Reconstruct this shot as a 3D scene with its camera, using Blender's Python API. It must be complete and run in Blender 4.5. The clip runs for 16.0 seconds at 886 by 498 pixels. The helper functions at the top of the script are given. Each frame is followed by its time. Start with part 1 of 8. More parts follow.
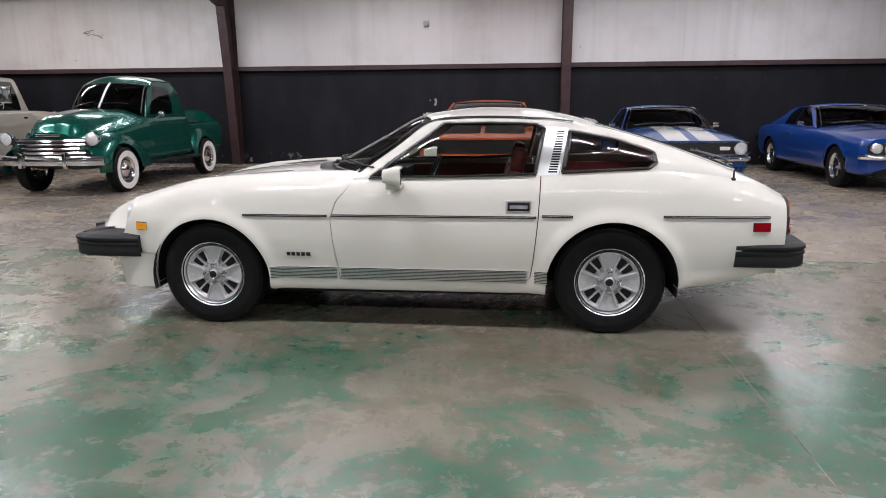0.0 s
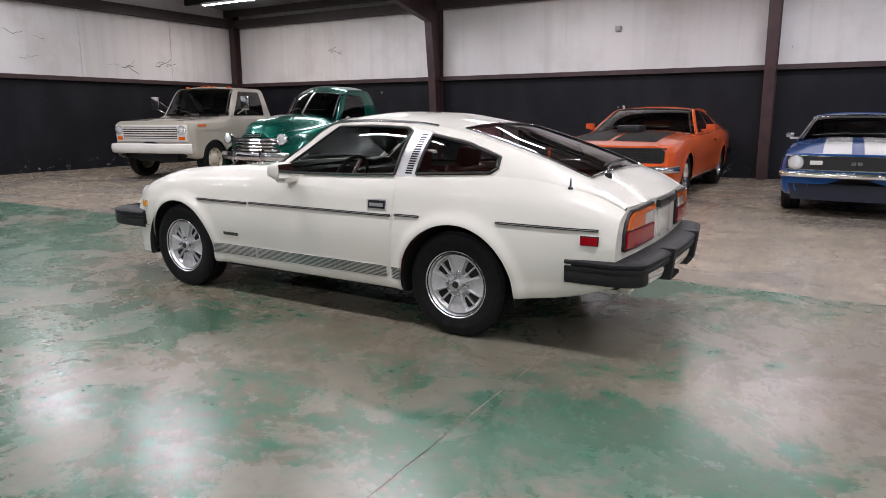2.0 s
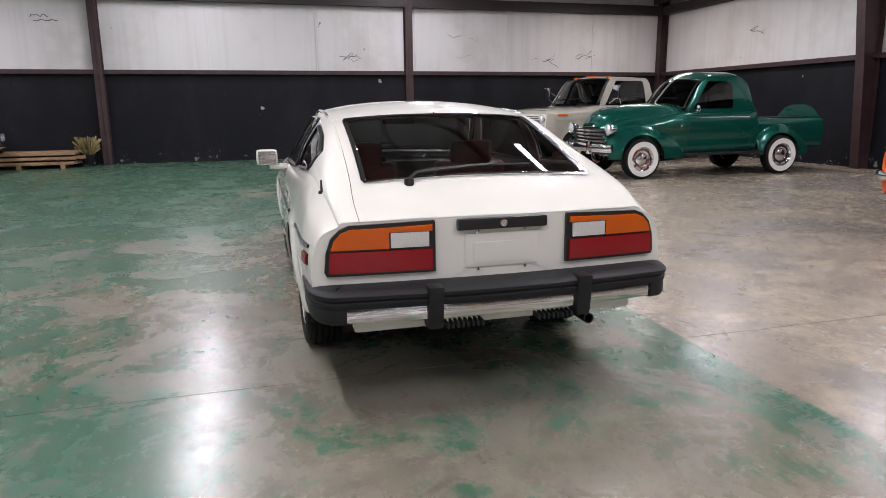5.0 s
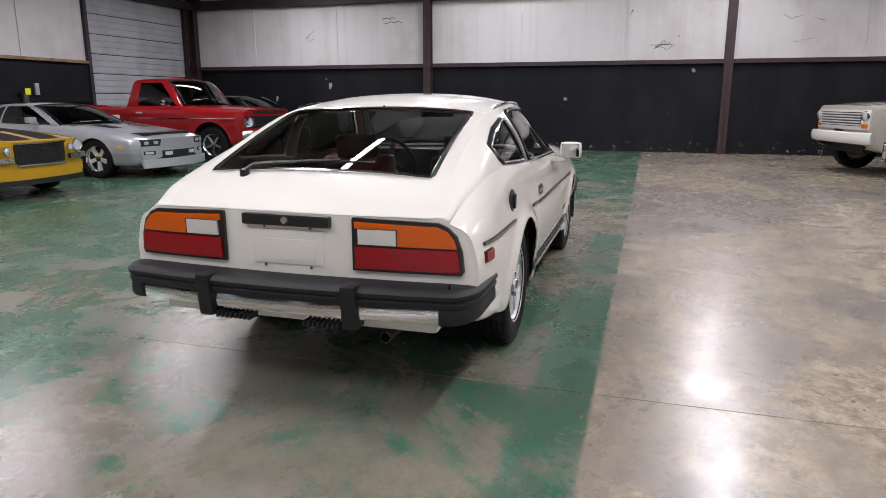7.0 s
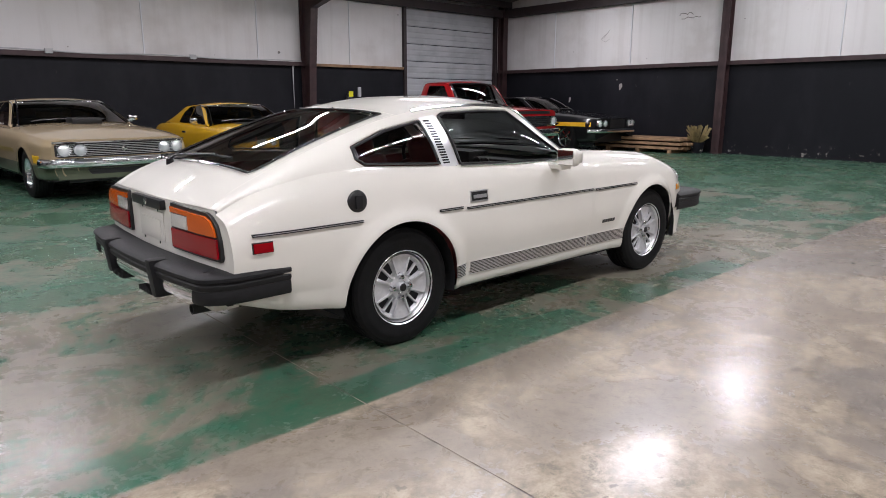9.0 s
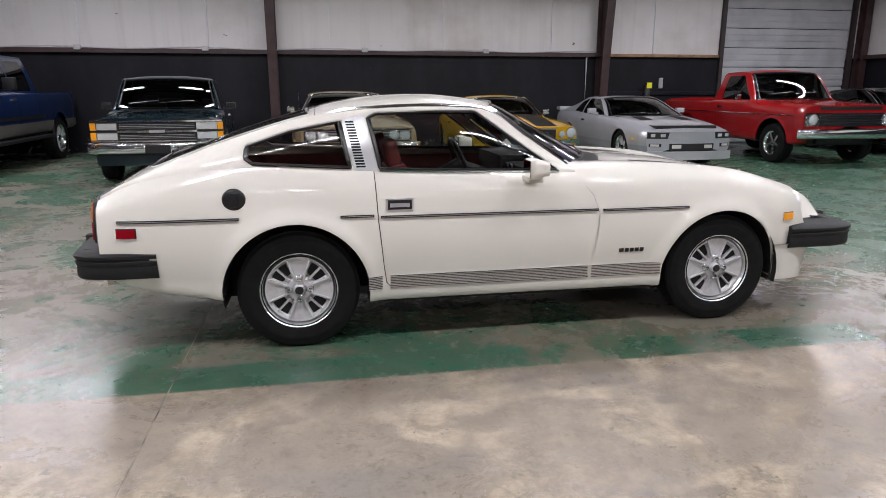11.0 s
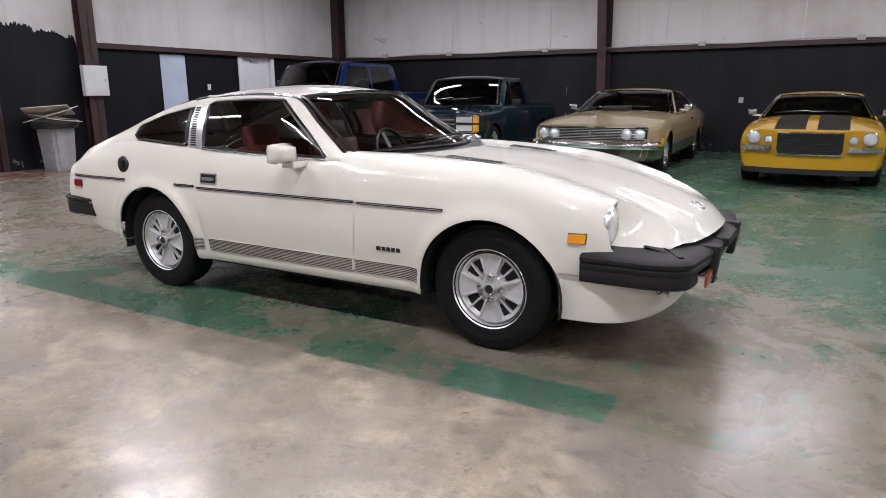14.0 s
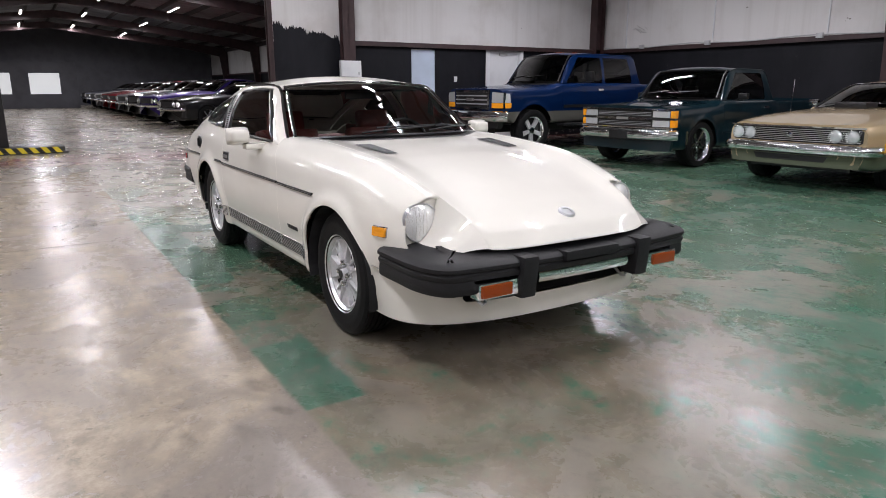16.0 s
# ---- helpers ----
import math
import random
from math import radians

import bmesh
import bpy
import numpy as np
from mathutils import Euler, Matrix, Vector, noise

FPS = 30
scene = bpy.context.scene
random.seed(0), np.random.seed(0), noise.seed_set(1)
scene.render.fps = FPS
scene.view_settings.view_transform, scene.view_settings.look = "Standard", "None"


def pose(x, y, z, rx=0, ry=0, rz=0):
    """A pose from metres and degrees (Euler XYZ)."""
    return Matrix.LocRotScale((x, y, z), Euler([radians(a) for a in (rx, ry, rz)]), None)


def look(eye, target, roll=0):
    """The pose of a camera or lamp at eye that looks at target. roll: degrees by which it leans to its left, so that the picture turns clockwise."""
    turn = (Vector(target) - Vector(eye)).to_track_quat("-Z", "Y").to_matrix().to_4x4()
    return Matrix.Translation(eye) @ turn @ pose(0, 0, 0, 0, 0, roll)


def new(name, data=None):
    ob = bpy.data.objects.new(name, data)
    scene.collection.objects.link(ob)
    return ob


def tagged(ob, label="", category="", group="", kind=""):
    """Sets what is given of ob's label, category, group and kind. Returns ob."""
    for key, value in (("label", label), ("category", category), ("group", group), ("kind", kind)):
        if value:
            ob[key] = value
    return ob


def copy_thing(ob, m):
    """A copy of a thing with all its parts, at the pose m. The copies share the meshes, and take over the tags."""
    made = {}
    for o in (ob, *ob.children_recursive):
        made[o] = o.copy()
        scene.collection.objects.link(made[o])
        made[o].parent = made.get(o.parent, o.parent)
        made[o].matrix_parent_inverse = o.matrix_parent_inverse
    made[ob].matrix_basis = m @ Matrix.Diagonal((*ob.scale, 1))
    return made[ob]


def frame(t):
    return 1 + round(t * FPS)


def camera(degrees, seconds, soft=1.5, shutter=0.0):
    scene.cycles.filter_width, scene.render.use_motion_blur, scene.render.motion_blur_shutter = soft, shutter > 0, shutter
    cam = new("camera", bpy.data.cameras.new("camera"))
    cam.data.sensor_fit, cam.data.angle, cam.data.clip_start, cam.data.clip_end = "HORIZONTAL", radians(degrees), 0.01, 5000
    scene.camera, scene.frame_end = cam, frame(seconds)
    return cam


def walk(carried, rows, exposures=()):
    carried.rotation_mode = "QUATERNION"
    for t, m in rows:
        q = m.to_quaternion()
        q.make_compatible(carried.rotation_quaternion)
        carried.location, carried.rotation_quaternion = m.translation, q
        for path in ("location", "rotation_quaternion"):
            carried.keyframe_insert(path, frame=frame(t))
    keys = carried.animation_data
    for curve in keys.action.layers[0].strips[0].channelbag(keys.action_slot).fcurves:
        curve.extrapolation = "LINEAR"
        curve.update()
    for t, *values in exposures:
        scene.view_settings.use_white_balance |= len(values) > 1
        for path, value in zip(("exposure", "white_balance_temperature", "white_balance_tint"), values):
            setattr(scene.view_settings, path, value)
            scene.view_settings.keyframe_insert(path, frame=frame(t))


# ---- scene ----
cam = camera(67.2, 16.0, soft=0.6)
PATH = [
    (0, (0.612, -4.403, 1.27), (0.41, -2.459, 0.848), -0.4),
    (0.5, (1.241, -4.424, 1.276), (0.858, -2.504, 0.865), -0.5),
    (1, (1.837, -4.341, 1.253), (1.257, -2.469, 0.856), -0.4),
    (1.5, (2.424, -4.204, 1.258), (1.64, -2.407, 0.864), -0.2),
    (2, (2.951, -3.905, 1.238), (1.952, -2.219, 0.842), -0.2),
    (2.5, (3.433, -3.562, 1.224), (2.261, -1.991, 0.826), -0.3),
    (3, (3.834, -3.117, 1.223), (2.472, -1.71, 0.815), 0.1),
    (3.2, (3.959, -2.926, 1.241), (2.526, -1.594, 0.825), 0.1),
    (5.3, (4.699, -0.62, 1.208), (2.778, -0.253, 0.791), -0.2),
    (5.5, (4.732, -0.396, 1.205), (2.793, -0.142, 0.784), 0.1),
    (6, (4.712, 0.208, 1.216), (2.758, 0.173, 0.789), 0.1),
    (6.5, (4.575, 0.779, 1.217), (2.648, 0.467, 0.781), 0.1),
    (7, (4.416, 1.35, 1.219), (2.549, 0.78, 0.782), -0.0),
    (7.5, (4.186, 1.895, 1.228), (2.417, 1.069, 0.792), -0.1),
    (8, (3.945, 2.417, 1.223), (2.282, 1.395, 0.786), -0.3),
    (8.5, (3.581, 2.885, 1.21), (2.081, 1.636, 0.775), -0.2),
    (9, (3.202, 3.303, 1.227), (1.891, 1.856, 0.792), -0.0),
    (9.2, (3.015, 3.446, 1.236), (1.802, 1.918, 0.797), 0.1),
    (11.3, (0.676, 4.047, 1.277), (0.458, 2.113, 0.817), 0.1),
    (11.5, (0.443, 4.053, 1.266), (0.312, 2.111, 0.808), 0.2),
    (12, (-0.175, 4.031, 1.259), (-0.054, 2.089, 0.8), -0.0),
    (12.5, (-0.783, 4.021, 1.264), (-0.42, 2.109, 0.802), -0.0),
    (13, (-1.395, 3.906, 1.255), (-0.793, 2.054, 0.797), -0.2),
    (13.5, (-1.963, 3.733, 1.243), (-1.169, 1.955, 0.784), -0.2),
    (14, (-2.472, 3.44, 1.199), (-1.492, 1.756, 0.744), -0.4),
    (14.5, (-2.945, 3.127, 1.161), (-1.803, 1.548, 0.712), -0.4),
    (15, (-3.349, 2.788, 1.168), (-2.033, 1.353, 0.709), -0.1),
    (15.5, (-3.75, 2.417, 1.178), (-2.262, 1.164, 0.712), -0.1),
    (16, (-4.054, 1.974, 1.181), (-2.409, 0.939, 0.71), -0.1),
]
walk(cam, [(t, look(e, g, r)) for t, e, g, r in PATH])
SIZE = 0.93      # the plan below is drawn 1/0.93 too large; everything is brought to true metres by this

# ---- world and lights ----
world = bpy.data.worlds.new("world")
scene.world = world
world.use_nodes = True
world.node_tree.nodes["Background"].inputs[0].default_value = (0.5, 0.55, 0.6, 1)
world.node_tree.nodes["Background"].inputs[1].default_value = 0.006
scene.view_settings.exposure = 0.10

X_W, X_E, Y_N, Y_S = -13.35, 9.78, 11.05, -12.05      # inner faces of the outer walls and of the partition
X_FAR = 54.0
EAVE, RIDGE, RIDGE_Y = 4.36, 5.78, -0.4
FRAMES_X = [17.5, 25.3, 33.1, 40.9, 48.7]


def roof_z(y):
    half = (Y_N - Y_S) / 2
    return RIDGE - (RIDGE - EAVE) * abs(y - RIDGE_Y) / half

# ---- materials ----
def material(name, color, rough=0.5, metal=0.0, spec=0.5, coat=0.0, vary=0.0, scale=8.0, bump=0.0, bump_scale=60.0, color2=None, emit=None, strength=0.0, alpha=1.0, trans=0.0, rough_vary=0.0):
    m = bpy.data.materials.new(name)
    m.use_nodes = True
    nt = m.node_tree
    b = nt.nodes["Principled BSDF"]
    b.inputs["Base Color"].default_value = (*color, 1)
    b.inputs["Roughness"].default_value = rough
    b.inputs["Metallic"].default_value = metal
    b.inputs["Specular IOR Level"].default_value = spec
    b.inputs["Coat Weight"].default_value = coat
    b.inputs["Coat Roughness"].default_value = 0.04
    b.inputs["Transmission Weight"].default_value = trans
    if emit:
        b.inputs["Emission Color"].default_value = (*emit, 1)
        b.inputs["Emission Strength"].default_value = strength
    if vary or color2 or bump or rough_vary:
        co = nt.nodes.new("ShaderNodeTexCoord")
        n = nt.nodes.new("ShaderNodeTexNoise")
        n.inputs["Scale"].default_value = scale
        n.inputs["Detail"].default_value = 6
        nt.links.new(co.outputs["Object"], n.inputs["Vector"])
        if vary or color2:
            r = nt.nodes.new("ShaderNodeMix")
            r.data_type = "RGBA"
            c2 = color2 or tuple(c * (1 - vary) for c in color)
            r.inputs["A"].default_value = (*color, 1)
            r.inputs["B"].default_value = (*c2, 1)
            ramp = nt.nodes.new("ShaderNodeMapRange")
            ramp.inputs["From Min"].default_value, ramp.inputs["From Max"].default_value = 0.42, 0.68
            nt.links.new(n.outputs["Fac"], ramp.inputs["Value"])
            nt.links.new(ramp.outputs["Result"], r.inputs["Factor"])
            nt.links.new(r.outputs["Result"], b.inputs["Base Color"])
        if rough_vary:
            rr = nt.nodes.new("ShaderNodeMapRange")
            rr.inputs["To Min"].default_value, rr.inputs["To Max"].default_value = max(0.02, rough - rough_vary), rough + rough_vary
            nt.links.new(n.outputs["Fac"], rr.inputs["Value"])
            nt.links.new(rr.outputs["Result"], b.inputs["Roughness"])
        if bump:
            n2 = nt.nodes.new("ShaderNodeTexNoise")
            n2.inputs["Scale"].default_value = bump_scale
            n2.inputs["Detail"].default_value = 4
            nt.links.new(co.outputs["Object"], n2.inputs["Vector"])
            bp = nt.nodes.new("ShaderNodeBump")
            bp.inputs["Strength"].default_value = bump
            bp.inputs["Distance"].default_value = 0.01
            nt.links.new(n2.outputs["Fac"], bp.inputs["Height"])
            nt.links.new(bp.outputs["Normal"], b.inputs["Normal"])
    return m


def glass(name, tint, dark=0.5, rough=0.0):
    """Tinted flat glazing: a clear tinted pass-through with a mirror-like gloss by Fresnel."""
    m = bpy.data.materials.new(name)
    m.use_nodes = True
    nt = m.node_tree
    nt.nodes.remove(nt.nodes["Principled BSDF"])
    out = nt.nodes["Material Output"]
    tr = nt.nodes.new("ShaderNodeBsdfTransparent")
    tr.inputs[0].default_value = (*[c * dark for c in tint], 1)
    gl = nt.nodes.new("ShaderNodeBsdfGlossy")
    gl.inputs["Roughness"].default_value = rough
    gl.inputs["Color"].default_value = (1, 1, 1, 1)
    fr = nt.nodes.new("ShaderNodeFresnel")
    fr.inputs["IOR"].default_value = 1.52
    mix = nt.nodes.new("ShaderNodeMixShader")
    nt.links.new(fr.outputs[0], mix.inputs[0])
    nt.links.new(tr.outputs[0], mix.inputs[1])
    nt.links.new(gl.outputs[0], mix.inputs[2])
    nt.links.new(mix.outputs[0], out.inputs[0])
    return m

# ---- helpers for building ----
def box_bm(bm, x0, x1, y0, y1, z0, z1, bevel=0.0):
    r = bmesh.ops.create_cube(bm, size=1.0, matrix=Matrix.LocRotScale(((x0 + x1) / 2, (y0 + y1) / 2, (z0 + z1) / 2), None, (abs(x1 - x0), abs(y1 - y0), abs(z1 - z0))))
    if bevel:
        es = list({e for v in r["verts"] for e in v.link_edges})
        bmesh.ops.bevel(bm, geom=es, offset=bevel, segments=2, affect="EDGES", profile=0.7)
    return r["verts"]


def part(name, bm, mat, parent=None, label="", smooth=False):
    me = bpy.data.meshes.new(name)
    bm.to_mesh(me)
    bm.free()
    if mat:
        me.materials.append(mat)
    if smooth:
        me.shade_smooth()
    ob = new(name, me)
    if parent:
        ob.parent = parent
    if label:
        tagged(ob, label)
    return ob


def slab(name, mat, x0, x1, y0, y1, z0, z1, parent=None, label="", kind="", category="", bevel=0.0):
    bm = bmesh.new()
    box_bm(bm, x0, x1, y0, y1, z0, z1, bevel)
    ob = part(name, bm, mat, parent, label)
    if kind or category:
        tagged(ob, label, category, "", kind)
    return ob

# ---- curved panels: a sheet over two parameters, cut by outline functions ----
def pchip(xs, ys):
    """A smooth curve through the points that does not overshoot."""
    xs, ys = np.array(xs, float), np.array(ys, float)
    h, d = np.diff(xs), np.diff(ys) / np.diff(xs)
    m = np.zeros(len(xs))
    for i in range(1, len(xs) - 1):
        if d[i - 1] * d[i] > 0:
            w1, w2 = 2 * h[i] + h[i - 1], h[i] + 2 * h[i - 1]
            m[i] = (w1 + w2) / (w1 / d[i - 1] + w2 / d[i])
    m[0], m[-1] = d[0], d[-1]

    def f(x):
        x = np.clip(np.asarray(x, float), xs[0], xs[-1])
        i = np.clip(np.searchsorted(xs, x) - 1, 0, len(xs) - 2)
        t = (x - xs[i]) / h[i]
        return (ys[i] * (2 * t**3 - 3 * t**2 + 1) + h[i] * m[i] * (t**3 - 2 * t**2 + t) + ys[i + 1] * (3 * t**2 - 2 * t**3) + h[i] * m[i + 1] * (t**3 - t**2))

    return f


def table(rows):
    """Rows of (x, a, b, ...) as one smooth curve for each column."""
    cols = list(zip(*rows))
    return [pchip(cols[0], c) for c in cols[1:]]


def hermite(P, u):
    """P: list of (y, z) arrays for the section's control points; u: position along them, an array. Smooth through all."""
    K = len(P)
    Y = np.array([np.broadcast_to(p[0], u.shape) for p in P])
    Z = np.array([np.broadcast_to(p[1], u.shape) for p in P])
    D = np.maximum(np.hypot(np.diff(Y, axis=0), np.diff(Z, axis=0)), 1e-4)

    def tangents(V):
        S = np.diff(V, axis=0) / D
        T = np.zeros_like(V)
        T[1:-1] = (S[:-1] * D[1:] + S[1:] * D[:-1]) / (D[1:] + D[:-1])
        T[0], T[-1] = S[0], S[-1]
        return T

    i = np.clip(u.astype(int), 0, K - 2)
    t = u - i
    n = np.arange(len(u))
    out = []
    for V in (Y, Z):
        T = tangents(V)
        d = D[i, n]
        out.append(V[i, n] * (2 * t**3 - 3 * t**2 + 1) + d * T[i, n] * (t**3 - 2 * t**2 + t) + V[i + 1, n] * (3 * t**2 - 2 * t**3) + d * T[i + 1, n] * (t**3 - t**2))
    return out


def sd_poly(px, pz, poly, r=0.0):
    """Signed distance to a closed outline in two coordinates; negative inside; r rounds the corners outward."""
    P = np.stack([px, pz], -1)
    best, sign = np.full(len(P), 1e9), np.ones(len(P))
    for (ax, az), (bx, bz) in zip(poly, poly[1:] + poly[:1]):
        a, e = np.array([ax, az]), np.array([bx - ax, bz - az])
        w = P - a
        t = np.clip((w @ e) / (e @ e), 0, 1)
        best = np.minimum(best, np.hypot(*(w - t[:, None] * e).T))
        c1, c2, c3 = P[:, 1] >= az, P[:, 1] < bz, e[0] * w[:, 1] > e[1] * w[:, 0]
        sign = np.where((c1 & c2 & c3) | (~c1 & ~c2 & ~c3), -sign, sign)
    return best * sign - r


def sheet(name, F, A, B, mat, parent, clips=(), side=1, thick=0.012, label="", flip=False):
    """One panel: the surface F(a, b) over a grid, kept where every clip is negative, with its edges turned inward.
    side -1 mirrors it to the other flank."""
    S = np.array([1, side, 1])
    G = lambda a, b: F(np.atleast_1d(np.asarray(a, float)), np.atleast_1d(np.asarray(b, float)))
    aa, bb = np.meshgrid(A, B, indexing="ij")
    shape = aa.shape
    a, b = aa.ravel(), bb.ravel()
    P = G(a, b)
    vals = [c(P) for c in clips]
    idx = np.arange(len(a)).reshape(shape)
    quads = np.stack([idx[:-1, :-1], idx[1:, :-1], idx[1:, 1:], idx[:-1, 1:]], -1).reshape(-1, 4)
    if vals:
        V = np.array(vals)[:, quads]
        out = (V > 0).all(-1).any(0)
        whole = (V <= 0).all(-1).all(0)
    else:
        out, whole = np.zeros(len(quads), bool), np.ones(len(quads), bool)
    pa, pb = list(a), list(b)
    faces = [list(q) for q in quads[whole]]
    key = {}

    def vert(x, y):
        k = (round(x, 5), round(y, 5))
        if k not in key:
            key[k] = len(pa)
            pa.append(x), pb.append(y)
        return key[k]

    for q in quads[~whole & ~out]:
        poly = [(a[i], b[i], int(i)) for i in q]
        for c in clips:
            if len(poly) < 3:
                break
            f = c(G([p[0] for p in poly], [p[1] for p in poly]))
            cut = []
            for k in range(len(poly)):
                p, r, fp, fr = poly[k], poly[(k + 1) % len(poly)], f[k], f[(k + 1) % len(poly)]
                if fp <= 0:
                    cut.append(p)
                if (fp <= 0) != (fr <= 0):
                    t = fp / (fp - fr)
                    cut.append((p[0] + t * (r[0] - p[0]), p[1] + t * (r[1] - p[1]), -1))
            poly = cut
        if len(poly) >= 3:
            ids = [p[2] if p[2] >= 0 else vert(p[0], p[1]) for p in poly]
            ids = [v for k, v in enumerate(ids) if v != ids[k - 1]]
            if len(ids) >= 3:
                faces.append(ids)
    if not faces:
        return None
    used = sorted({i for f in faces for i in f})
    remap = {v: k for k, v in enumerate(used)}
    ua, ub = np.array([pa[i] for i in used]), np.array([pb[i] for i in used])
    P = G(ua, ub)
    e1, e2 = (A[-1] - A[0]) * 2e-3, (B[-1] - B[0]) * 2e-3
    N = np.cross(G(np.minimum(ua + e1, A[-1]), ub) - G(np.maximum(ua - e1, A[0]), ub), G(ua, np.minimum(ub + e2, B[-1])) - G(ua, np.maximum(ub - e2, B[0])))
    N /= np.maximum(np.linalg.norm(N, axis=1, keepdims=True), 1e-12)
    mid = P - np.array([P[:, 0].mean() * 0.7 + P[:, 0] * 0, 0 * P[:, 0], 0 * P[:, 0] + 0.55]).T
    turned = (np.einsum("ij,ij->i", N, mid).sum() < 0) != flip
    if turned:
        N = -N
    faces = [[remap[i] for i in f] for f in faces]
    if turned != (side < 0):
        faces = [f[::-1] for f in faces]
    P, N = P * S, N * S
    verts, norms = [tuple(p) for p in P], [tuple(v) for v in N]
    if thick:
        count = {}
        for f in faces:
            for k in range(len(f)):
                e = (f[k], f[(k + 1) % len(f)])
                count[e] = count.get(e, 0) + 1
        edges = [e for e in count if (e[1], e[0]) not in count]
        inner = {}
        for e in edges:
            for v in e:
                if v not in inner:
                    inner[v] = len(verts)
                    verts.append(tuple(P[v] - thick * N[v]))
                    norms.append(norms[v])
        faces += [[e[1], e[0], inner[e[0]], inner[e[1]]] for e in edges]
    me = bpy.data.meshes.new(name)
    me.from_pydata(verts, [], faces)
    me.materials.append(mat)
    me.shade_smooth()
    me.normals_split_custom_set_from_vertices(norms)
    ob = new(name, me)
    ob.parent = parent
    if label:
        tagged(ob, label)
    return ob


def sweep(name, path, profile, mat, parent, closed=False, label="", up=(0, 0, 1), smooth=True, caps=True):
    """A profile of (outward, up) points swept along a path of 3D points; outward is to the right of the way in plan."""
    bm = bmesh.new()
    path = [Vector(p) for p in path]
    rings, n = [], len(path)
    for i, p in enumerate(path):
        a, c = path[i - 1 if i or closed else 0], path[(i + 1) % n if i < n - 1 or closed else i]
        d = (c - a).normalized()
        o = d.cross(Vector(up)).normalized()
        w = o.cross(d).normalized()
        rings.append([bm.verts.new(p + o * q[0] + w * q[1]) for q in profile])
    m = len(profile)
    for i in range(n if closed else n - 1):
        r, s = rings[i], rings[(i + 1) % n]
        for k in range(m):
            bm.faces.new((r[k], s[k], s[(k + 1) % m], r[(k + 1) % m]))
    if caps and not closed:
        bm.faces.new(rings[0]), bm.faces.new(rings[-1][::-1])
    bmesh.ops.recalc_face_normals(bm, faces=bm.faces)
    ob = part(name, bm, mat, parent, label, smooth)
    if smooth:
        ob.data.set_sharp_from_angle(angle=radians(40))
    return ob


def tube(name, path, r, mat, parent, closed=False, sides=6, label="", flat=1.0):
    return sweep(name, path, [(r * math.cos(2 * math.pi * k / sides), flat * r * math.sin(2 * math.pi * k / sides)) for k in range(sides)], mat, parent, closed, label)


def lathe_bm(bm, prof, axis="y", n=40, at=(0, 0, 0), cap=False):
    """Turn a profile of (radius, along) round an axis."""
    rings = []
    for r, h in prof:
        ring = []
        for k in range(n):
            c, s = r * math.cos(2 * math.pi * k / n), r * math.sin(2 * math.pi * k / n)
            v = {"y": (c, h, s), "x": (h, c, s), "z": (c, s, h)}[axis]
            ring.append(bm.verts.new(Vector(v) + Vector(at)))
        rings.append(ring)
    for a, b in zip(rings, rings[1:]):
        for k in range(n):
            bm.faces.new((a[k], a[(k + 1) % n], b[(k + 1) % n], b[k]))
    if cap:
        bm.faces.new(rings[0]), bm.faces.new(rings[-1])
    bmesh.ops.recalc_face_normals(bm, faces=bm.faces)


def lathe(name, prof, mat, parent, axis="y", n=40, at=(0, 0, 0), label="", cap=False, angle=35):
    bm = bmesh.new()
    lathe_bm(bm, prof, axis, n, at, cap)
    ob = part(name, bm, mat, parent, label, True)
    ob.data.set_sharp_from_angle(angle=radians(angle))
    return ob


def boxes(name, specs, mat, parent, label="", bevel=0.0):
    """One part made of a few joined blocks."""
    bm = bmesh.new()
    for s in specs:
        box_bm(bm, *s, bevel)
    ob = part(name, bm, mat, parent, label, bevel > 0)
    if bevel:
        ob.data.set_sharp_from_angle(angle=radians(40))
    return ob


def thing(name, label, category, group="", at=None):
    ob = new(name)
    ob.empty_display_size = 0.2
    if at is not None:
        ob.matrix_basis = at
    return tagged(ob, label, category, group)

# ---- the white coupe ----
PAINT = material("white_paint", (0.755, 0.733, 0.665), 0.4, 0.0, 0.08, 1.0, vary=0.03, scale=3)
BLACK_RUBBER = material("black_rubber", (0.011, 0.011, 0.0125), 0.55, 0.0, 0.35, bump=0.15, bump_scale=220, vary=0.3, scale=30)
BLACK_TRIM = material("black_trim", (0.012, 0.012, 0.013), 0.35)
GAP = material("gap_dark", (0.006, 0.006, 0.007), 0.8)
CHROME = material("chrome", (0.75, 0.76, 0.78), 0.09, 1.0)
BRIGHT = material("brushed_steel", (0.78, 0.78, 0.79), 0.3, 1.0, bump=0.05, bump_scale=300)
ALLOY = material("cast_alloy", (0.60, 0.60, 0.61), 0.42, 0.3, vary=0.12, scale=40)
TYRE = material("tyre_rubber", (0.007, 0.007, 0.0075), 0.6, 0.0, 0.2, vary=0.35, scale=25, bump=0.1, bump_scale=150)
AMBER_PALE = material("bright_amber_lens", (0.92, 0.36, 0.015), 0.15, coat=1.0, bump=0.3, bump_scale=120)
AMBER_DARK = material("dark_amber_lens", (0.26, 0.045, 0.006), 0.15, spec=0.3, coat=0.4, bump=0.1, bump_scale=120)
AMBER = material("amber_lens", (0.58, 0.10, 0.004), 0.15, spec=0.3, coat=0.4, bump=0.08, bump_scale=120)
